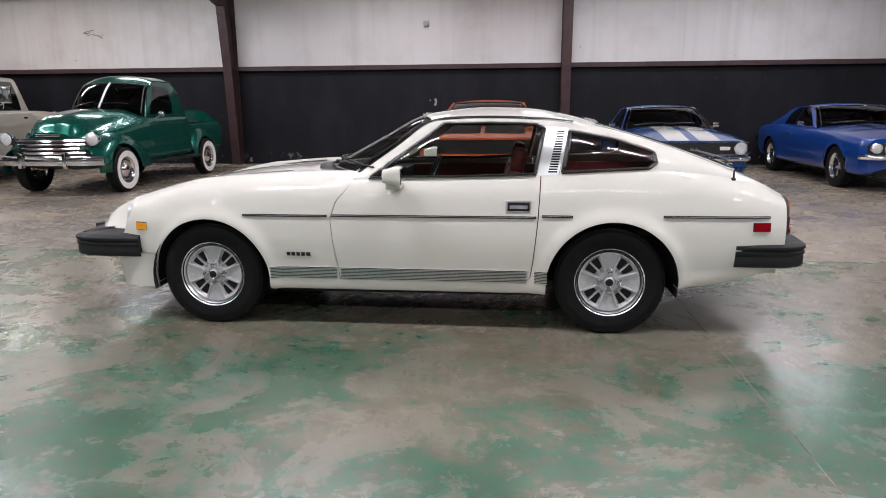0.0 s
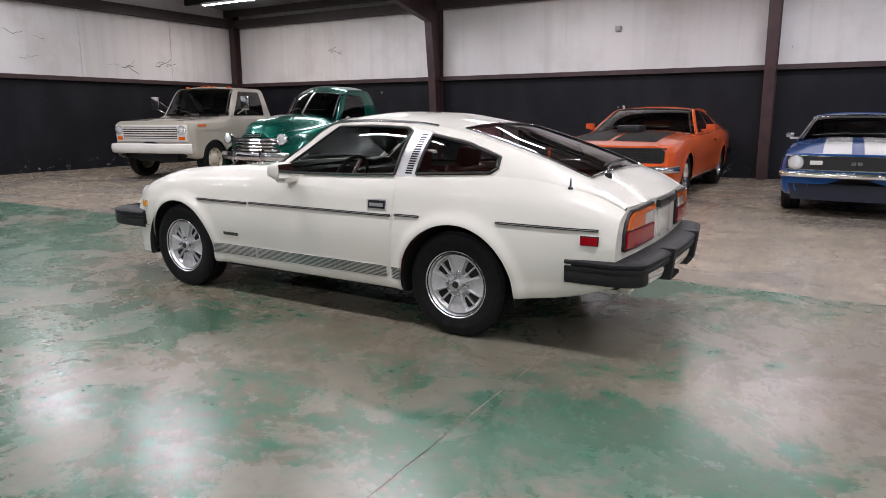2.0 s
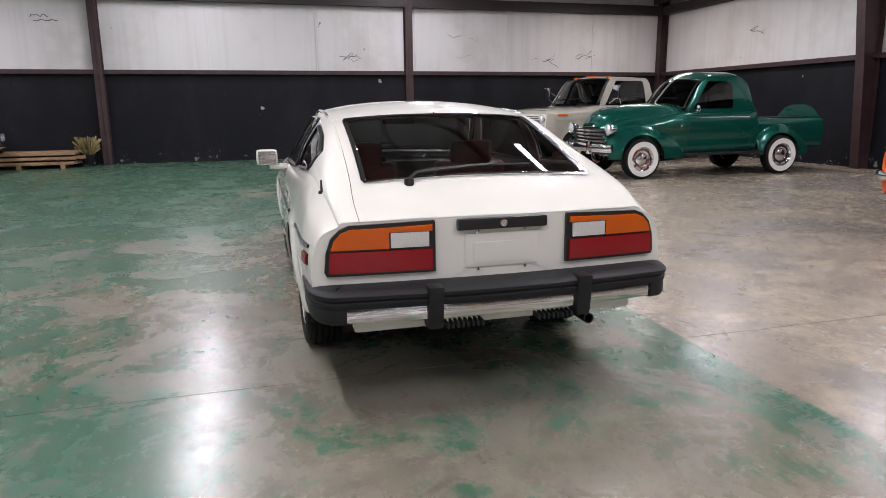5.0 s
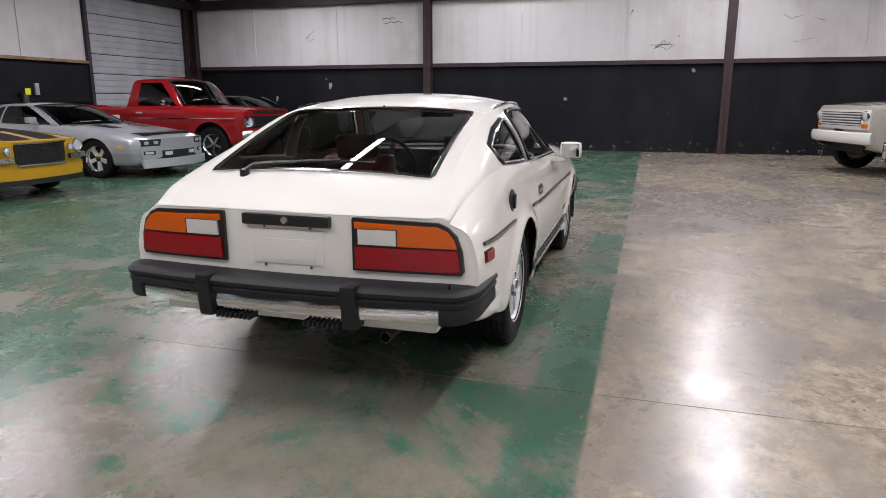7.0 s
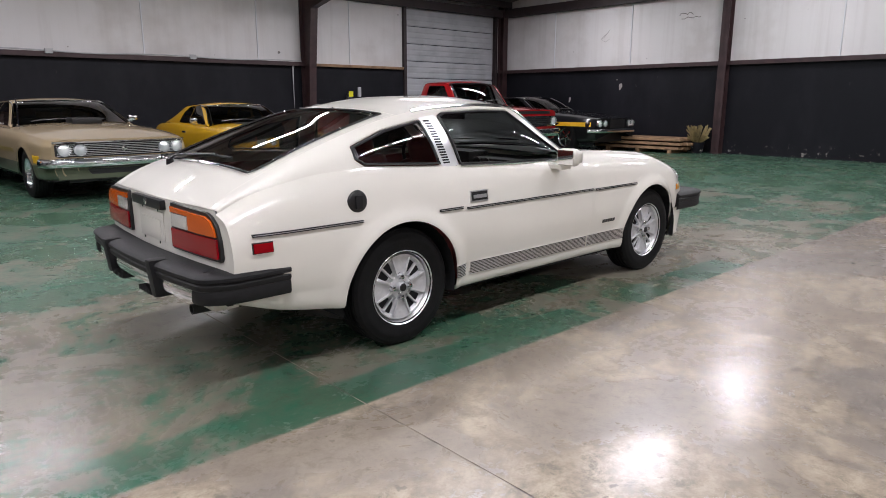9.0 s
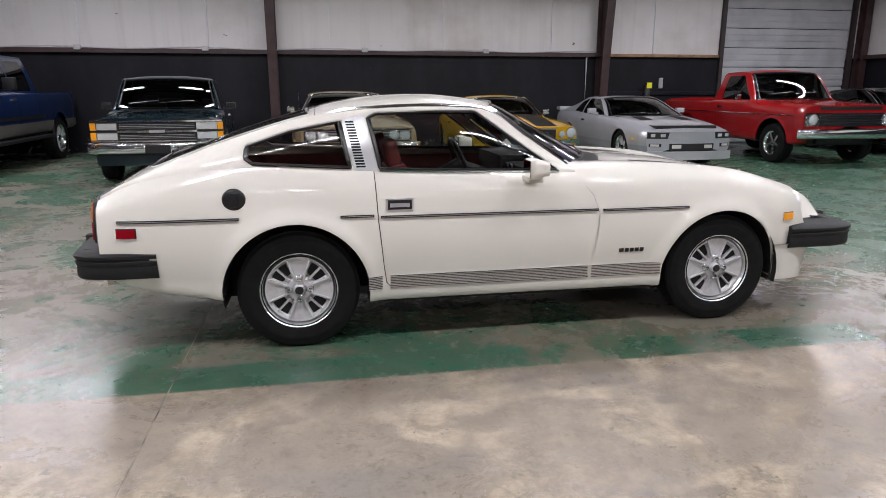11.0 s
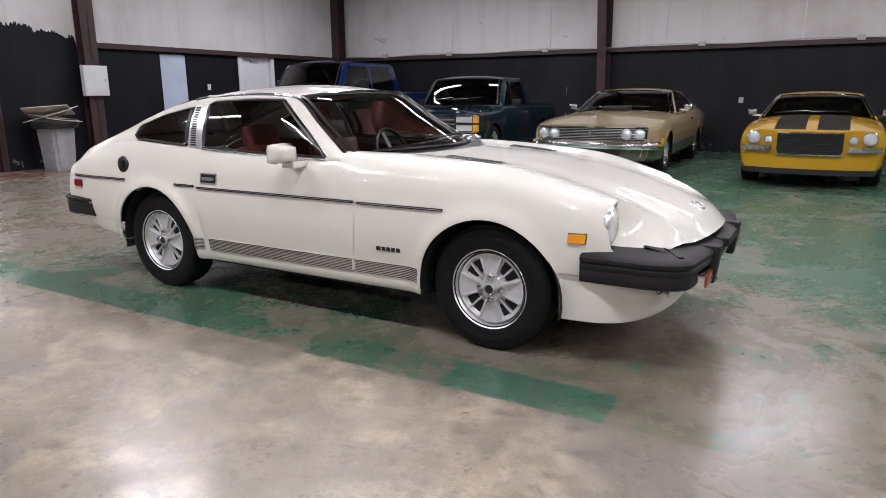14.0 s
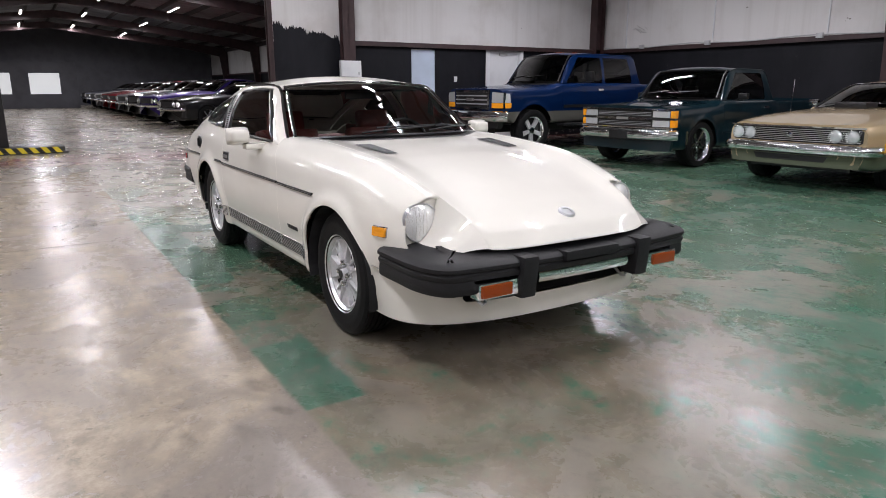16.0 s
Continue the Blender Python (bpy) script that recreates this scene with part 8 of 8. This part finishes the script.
for k in (-0.55, -0.14, 0.0, 0.14, 0.55):
    boxes("roof_lamp", [(-0.28, -0.18, k - 0.03, k + 0.03, 1.955 - 0.04 * abs(k), 2.0 - 0.04 * abs(k))], AMBER, root, "amber roof marker lamp", 0.02)
for sd in (1, -1):
    m = boxes("wing_mirror", [(-0.62, -0.57, sd * 1.20 - 0.1, sd * 1.20 + 0.1, 1.45, 1.75)], CHROME, root, "tall chrome door mirror", 0.015)
    tube("mirror_arm", [(-0.55, sd * 0.95, 1.36), (-0.58, sd * 1.2, 1.48)], 0.012, CHROME, m)
    tube("mirror_arm", [(-0.2, sd * 0.95, 1.36), (-0.58, sd * 1.2, 1.7)], 0.012, CHROME, m)

# red pickup
RED = paint("red_paint", (0.27, 0.008, 0.010))
root, b = truck("pickup_truck", "glossy red sixties pickup with chrome bumper", RED, (-8.5, -8.85, 0), NORTH, pickup_spec(4.95, 2.92, 0.98, 1.10, 1.12, 1.72, (-0.76, 0.62), 1.10, ZB=[(-2.3, 0.42), (-2.0, 0.36), (2.7, 0.40)]), 0.36, 0.24, "five", 0.95, 1.04)
b.nose_plate("grille", [(-0.88, 0.70), (0.88, 0.70), (0.88, 0.93), (-0.88, 0.93)], 0.012, CHROME)
b.nose_plate("grille_opening", [(-0.62, 0.73), (0.62, 0.73), (0.62, 0.90), (-0.62, 0.90)], 0.02, GRILLE_BLACK)
for k in range(4):
    b.nose_bar("grille_bar", -0.62, 0.62, 0.75 + 0.043 * k, 0.012, 0.015, CHROME, off=0.02)
for sd in (1, -1):
    b.headlamp(sd * 0.75, 0.815, 0.088, 0.03)
b.nose_plate("bonnet_intake", [(-0.62, 0.98), (0.62, 0.98), (0.62, 1.04), (-0.62, 1.04)], 0.008, GRILLE_BLACK)
b.bumper(True, 0.57, 0.17, 0.05, 0.98, CHROME, 0.10, "chrome front bumper", 0.08)
b.flank_band("side_spear", -2.1, 2.5, 0.88, 0.895, CHROME, 0.012, 20)
b.mirrors(-0.42, 1.15, 1.02, CHROME, 0.1, 0.1)

# dark teal pickup
TEAL = paint("dark_teal_paint", (0.002, 0.012, 0.018), 0.0)
root, b = truck("pickup_truck", "dark teal nineties pickup with chrome wheels", TEAL, (3.68, -8.62, 0), NORTH + 5, pickup_spec(5.0, 2.98, 0.97, 1.06, 1.10, 1.70, (-0.85, 0.85), 1.08, ZB=[(-2.4, 0.34), (-2.0, 0.30), (2.7, 0.32)], ARCH=[(-1.49, 0.38, 0.43), (1.49, 0.38, 0.43)]), 0.385, 0.26, "chrome", 0.955, 0.98, 0.97)
b.nose_plate("grille", [(-0.92, 0.665), (0.92, 0.665), (0.92, 0.975), (-0.92, 0.975)], 0.010, BLACK_TRIM)
for z0 in (0.69, 0.85):
    gr = b.nose_plate("grille_opening", [(-0.54, z0), (0.54, z0), (0.54, z0 + 0.10), (-0.54, z0 + 0.10)], 0.016, GRILLE_BLACK)
    for k in range(3):
        b.nose_bar("grille_slat", -0.53, 0.53, z0 + 0.025 + 0.025 * k, 0.006, 0.008, M_PLASTIC_GREY, gr, off=0.018)
for z0, h in ((0.82, 0.034), (0.975, 0.026), (0.672, 0.022)):
    b.nose_bar("grille_bar", -0.56 if h > 0.03 else -0.93, 0.56 if h > 0.03 else 0.93, z0, h, 0.02, CHROME, off=0.03, label="chrome grille bar")
b.nose_plate("grille_emblem", [(-0.11, 0.80), (0.11, 0.80), (0.11, 0.842), (-0.11, 0.842)], 0.058, BRIGHT)
for sd in (1, -1):
    for z0 in (0.69, 0.84):
        lamp = b.nose_plate("headlamp", [(sd * 0.56, z0), (sd * 0.86, z0), (sd * 0.86, z0 + 0.115), (sd * 0.56, z0 + 0.115)], 0.022, CHROME)
        b.nose_plate("lens", [(sd * 0.57, z0 + 0.008), (sd * 0.85, z0 + 0.008), (sd * 0.85, z0 + 0.107), (sd * 0.57, z0 + 0.107)], 0.028, SILVER_LENS, lamp)
        b.nose_plate("indicator", [(sd * 0.865, z0), (sd * 0.945, z0), (sd * 0.945, z0 + 0.115), (sd * 0.865, z0 + 0.115)], 0.024, AMBER_PALE, label="amber corner lamp")
b.bumper(True, 0.565, 0.17, 0.05, 0.97, CHROME, 0.09, "chrome front bumper", 0.10)
b.nose_plate("plate_holder", [(-0.18, 0.49), (0.18, 0.49), (0.18, 0.62), (-0.18, 0.62)], 0.15, BLACK_TRIM)
b.flank_band("arch_trim", -1.98, -1.93, 0.40, 0.62, CHROME, 0.008, 3)
b.nose_plate("valance", [(-0.88, 0.30), (0.88, 0.30), (0.9, 0.46), (-0.9, 0.46)], 0.03, TEAL)
b.mirrors(-0.45, 1.12, 1.03, BLACK_TRIM, 0.16, 0.11)

# tall dark blue crew-cab pickup
NAVY = paint("navy_blue_paint", (0.001, 0.011, 0.052), 0.0)
GREY_LOW = paint("grey_lower_paint", (0.13, 0.125, 0.11), 0.3)
root, b = truck("pickup_truck", "tall dark blue crew-cab pickup with chrome front and grey lower sides", NAVY, (7.26, -8.67, 0), NORTH + 1.5, pickup_spec(5.95, 4.0, 1.0, 1.28, 1.34, 2.0, (-1.2, 1.2), 1.33, True, low_mat=GREY_LOW, low_z=0.80, ZB=[(-2.7, 0.62), (-2.4, 0.55), (3.4, 0.58)], ARCH=[(-2.0, 0.44, 0.50), (2.0, 0.44, 0.50)]), 0.42, 0.27, "modern", 1.0, 1.0, 1.0)
gr = b.nose_plate("grille", [(-0.56, 0.84), (0.56, 0.84), (0.60, 1.22), (-0.60, 1.22)], 0.03, CHROME)
b.nose_plate("grille_opening", [(-0.51, 0.88), (0.51, 0.88), (0.54, 1.17), (-0.54, 1.17)], 0.036, GRILLE_BLACK, gr)
for k in range(3):
    b.nose_bar("grille_bar", -0.52, 0.52, 0.945 + 0.08 * k, 0.022, 0.016, M_PLASTIC_GREY, gr, off=0.045)
b.nose_plate("grille_emblem", [(-0.10, 1.0), (0.10, 1.0), (0.10, 1.06), (-0.10, 1.06)], 0.066, BRIGHT, gr)
for sd in (1, -1):
    lamp = b.nose_plate("headlamp", [(sd * 0.63, 0.86), (sd * 0.94, 0.86), (sd * 0.94, 1.17), (sd * 0.65, 1.19)], 0.018, CHROME)
    b.nose_plate("lens", [(sd * 0.64, 0.975), (sd * 0.935, 0.975), (sd * 0.935, 1.16), (sd * 0.655, 1.18)], 0.026, SILVER_LENS, lamp, label="clear lens")
    b.nose_plate("amber_lens", [(sd * 0.64, 0.87), (sd * 0.935, 0.87), (sd * 0.935, 0.968), (sd * 0.64, 0.968)], 0.026, AMBER_PALE, lamp, label="amber lens")
b.flank_band("corner_lens", b.xf + 0.005, b.xf + 0.17, 0.87, 0.968, AMBER_PALE, 0.012, 5, label="amber corner lens")
b.flank_band("corner_lens", b.xf + 0.005, b.xf + 0.15, 0.975, 1.15, SILVER_LENS, 0.012, 5, label="clear corner lens")
b.bumper(True, 0.71, 0.21, 0.06, 1.0, CHROME, 0.12, "chrome front bumper", 0.14)
b.nose_plate("valance", [(-0.86, 0.48), (0.86, 0.48), (0.9, 0.62), (-0.9, 0.62)], 0.08, BLACK_TRIM)
b.flank_band("side_moulding", -1.2, 1.2, 0.86, 0.92, BLACK_TRIM, 0.015, 8)
for y0 in (0.92, -1.12):
    boxes("running_board", [(-1.3, 1.3, y0, y0 + 0.2, 0.50, 0.55)], BLACK_TRIM, root, bevel=0.012)
b.mirrors(-0.62, 1.38, 1.14, BLACK_TRIM, 0.2, 0.2)
for k in (-0.5, -0.12, 0.0, 0.12, 0.5):
    boxes("roof_lamp", [(-0.55, -0.42, k - 0.03, k + 0.03, 1.975 - 0.05 * abs(k), 2.015 - 0.05 * abs(k))], AMBER_DARK, root, "amber roof marker lamp", 0.02)


# green pickup of the early fifties, with separate rounded wings
EMERALD = paint("emerald_paint", (0.004, 0.085, 0.062), 0.45, 0.25)


def old_pickup():
    root = thing("pickup_truck", "emerald green early-fifties pickup with chrome grille and whitewall tyres", "pickup truck", "parked trucks", parked(-6.5, 7.15, 0, SOUTH, 1.02))
    wb = 1.475
    s = dict(
        W=[(-2.08, 0.46), (-1.9, 0.58), (-1.4, 0.68), (-0.75, 0.77), (-0.5, 0.80), (0.7, 0.80), (0.95, 0.78), (1.0, 0.68), (2.55, 0.68)],
        ZS=[(-2.08, 0.86), (-1.9, 0.94), (-1.2, 1.02), (-0.6, 1.10), (0.8, 1.10), (0.98, 1.08), (1.05, 0.98), (2.55, 0.98)],
        ZH=[(-2.08, 0.94), (-1.97, 1.09), (-1.7, 1.18), (-1.0, 1.24), (-0.6, 1.24), (2.55, 1.2)],
        ZB=[(-2.08, 0.42), (-1.5, 0.40), (2.55, 0.48)],
        RAIL=[(-0.58, -0.58, 0.70, 1.12), (-0.2, -0.2, 0.62, 1.56), (0.05, 0.05, 0.61, 1.65), (0.5, 0.5, 0.61, 1.65), (0.78, 0.78, 0.62, 1.5), (0.95, 0.95, 0.69, 1.10)],
        SPINE=[(-0.58, -0.78, 1.22), (-0.2, -0.36, 1.60), (0.05, -0.02, 1.735), (0.5, 0.55, 1.735), (0.78, 0.85, 1.58), (0.95, 0.98, 1.12)],
        ARCH=[(-wb, 0.36, 0.0), (wb, 0.36, 0.0)],
        WIN=[[(-0.38, 1.16), (0.42, 1.16), (0.42, 1.50), (0.33, 1.56), (-0.08, 1.56)]],
        DOORS=[[(-0.56, 1.2), (-0.58, 0.5), (0.52, 0.5), (0.56, 1.2)]],
        screen=(-0.55, -0.18), back=(0.66, 0.86), cowl=-0.58, boot=2.3, rail_trim=(-0.2, 0.8), bed=(1.06, 2.55), nose=0.22, tail=0.0, inset=0.10, seat=(0.45, 1.02), rail_chrome=False, lip=0.0)
    up = lambda z: z + 0.15 * max(0.0, z - 0.72)      # tall cab and bonnet
    for key in ("ZS", "ZH"):
        s[key] = [(x, up(z)) for x, z in s[key]]
    s["RAIL"] = [(a, x, y, up(z)) for a, x, y, z in s["RAIL"]]
    s["SPINE"] = [(a, x, up(z)) for a, x, z in s["SPINE"]]
    s["WIN"] = [[(x, up(z)) for x, z in w] for w in s["WIN"]]
    s["DOORS"] = [[(x, up(z)) for x, z in w] for w in s["DOORS"]]
    b = Body(root, EMERALD, s)
    # divided windscreen
    tube("screen_divider", [tuple(b.top(np.array([q]), np.array([0.0]))[0] + np.array([0, 0, 0.006])) for q in np.linspace(-0.55, -0.18, 8)], 0.018, BRIGHT, root)

    def wing(x0, x1, xc, zc, r, h, half, low):
        """A domed wing over a wheel."""
        def F(a, v):
            # a along, v from the inner edge over the crown to the outer lip
            t = (a - x0) / (x1 - x0)
            top = low + (h - low) * np.sin(np.pi * np.clip(t * 0.86 + 0.10, 0, 1)) ** 0.55
            y = 0.48 + (half - 0.48) * np.sin(v * np.pi / 2) * (0.72 + 0.28 * np.sin(np.pi * np.clip(t, 0.02, 0.98)) ** 0.5)
            z = top - (top - low + 0.10) * (1 - np.cos(v * np.pi / 2)) ** 1.25
            return np.stack([a, y, z], -1)
        cut = lambda P: np.where(P[:, 2] < zc, r - np.abs(P[:, 0] - xc), r - np.hypot(P[:, 0] - xc, P[:, 2] - zc)) - 9 * (P[:, 1] < 0.60)
        for sd in (1, -1):
            sheet("wing", F, np.linspace(x0, x1, 60), np.linspace(0, 1, 22), EMERALD, root, (cut,), sd)
    wing(-2.12, -0.62, -wb, 0.36, 0.42, 0.98, 0.89, 0.46)
    wing(0.98, 2.10, wb, 0.36, 0.40, 0.96, 0.88, 0.46)
    for c in (-wb, wb):
        for q in (1, -1):
            bg_wheel(root, (c, q * 0.76, 0.355), q, 0.355, 0.19, "whitewall")
    for k in range(5):
        z = 0.60 + 0.062 * k
        w = 0.70 - 0.018 * k
        path = [(-2.16 + 0.16 * (y / 0.7) ** 2, y, z) for y in np.linspace(w, -w, 15)]
        sweep("grille_bar", path, [(-0.03, -0.020), (0.014, -0.019), (0.026, 0.0), (0.014, 0.017), (-0.03, 0.020)], CHROME, root, label="chrome grille bar")
    boxes("grille_back", [(-2.08, -2.0, -0.62, 0.62, 0.56, 0.88)], GRILLE_BLACK, root)
    boxes("nose_emblem", [(-2.12, -2.05, -0.2, 0.2, 0.91, 0.945)], CHROME, root, bevel=0.01)
    for sd in (1, -1):
        h = lathe("headlamp", [(0.0, 0.16), (0.06, 0.14), (0.095, 0.05), (0.105, 0.0), (0.10, -0.012), (0.092, 0.0)], CHROME, root, "x", 24, (-2.10, sd * 0.70, 0.87), "round headlamp in a chrome rim")
        lathe("lens", [(0.0, -0.03), (0.05, -0.024), (0.08, -0.01), (0.094, 0.004)], SILVER_LENS, h, "x", 24, (-2.10, sd * 0.70, 0.87))
        ov = boxes("overrider", [(-2.32, -2.22, sd * 0.36 - 0.03, sd * 0.36 + 0.03, 0.44, 0.68)], CHROME, root, "", 0.02)
        boxes("running_board", [(-0.65, 1.0, sd * 0.84 - 0.1, sd * 0.84 + 0.1, 0.40, 0.44)], GRILLE_BLACK, root, bevel=0.01)
    path = [(-2.28 + 0.18 * (y / 0.85) ** 2, y, 0.55) for y in np.linspace(0.86, -0.86, 21)]
    sweep("bumper", path, [(-0.02, -0.07), (0.015, -0.07), (0.03, -0.03), (0.03, 0.03), (0.015, 0.07), (-0.02, 0.07)], CHROME, root, label="curved chrome front bumper")
    for sd in (1, -1):
        m = lathe("wing_mirror", [(0.0, -0.02), (0.055, -0.012), (0.06, 0.0), (0.04, 0.02), (0.0, 0.025)], CHROME, root, "x", 18, (-0.50, sd * 0.98, 1.22))
        tube("mirror_arm", [(-0.5, sd * 0.78, 1.10), (-0.5, sd * 0.98, 1.22)], 0.008, CHROME, m)
    b.flank_band("belt_trim", -0.55, 0.75, 1.055, 1.07, CHROME, 0.006, 6)
    b.wipers()


old_pickup()

# ---- row of parked cars in the far part of the hall ----
shades = [("black", BLACKP), ("purple", paint("purple_paint", (0.05, 0.03, 0.20), 0.3)), ("black", paint("far_black", (0.012, 0.012, 0.014))), ("silver", paint("far_silver", (0.45, 0.46, 0.48), 0.4)), ("red", paint("far_red", (0.36, 0.02, 0.03))), ("red", paint("far_dark_red", (0.25, 0.02, 0.02))), ("white", paint("far_white", (0.6, 0.6, 0.6))), ("dark grey", paint("far_dark", (0.02, 0.02, 0.03))), ("dark blue", paint("far_blue", (0.03, 0.04, 0.12), 0.3)), ("black", paint("far_gloss_black", (0.015, 0.014, 0.014)))]
first = None
for k, (cn, mt) in enumerate(shades):
    x = 19.2 + 3.0 * k
    at = parked(x, -4.2, 0, NORTH + 12)
    if first is None:
        first, b = muscle("coupe", "black classic coupe parked in the hall's row", mt, (x, -4.2, 0), NORTH + 12, pony_spec(nx=60), "five", 0.88)
        for y in (-0.68, -0.5, 0.5, 0.68):
            b.headlamp(y, 0.67, 0.075, 0.02)
        b.nose_plate("grille", [(-0.42, 0.6), (0.42, 0.6), (0.42, 0.75), (-0.42, 0.75)], 0.006, GRILLE_BLACK)
        b.bumper(True, 0.53, 0.08, 0.045, 0.86, CHROME, 0.05, "slim chrome front bumper", 0.12)
        first["group"] = "row of parked coupes"
    else:
        c = copy_thing(first, at)
        c["label"] = cn + " classic coupe parked in the hall's row"
        for o in c.children_recursive:
            if o.type == "MESH" and o.data.materials and o.data.materials[0] == BLACKP:
                o.material_slots[0].link = "OBJECT"
                o.material_slots[0].material = mt

# ---- true metres ----
for ob in scene.objects:
    if ob.parent is None and ob.type != "CAMERA":
        ob.matrix_basis = Matrix.Scale(SIZE, 4) @ ob.matrix_basis
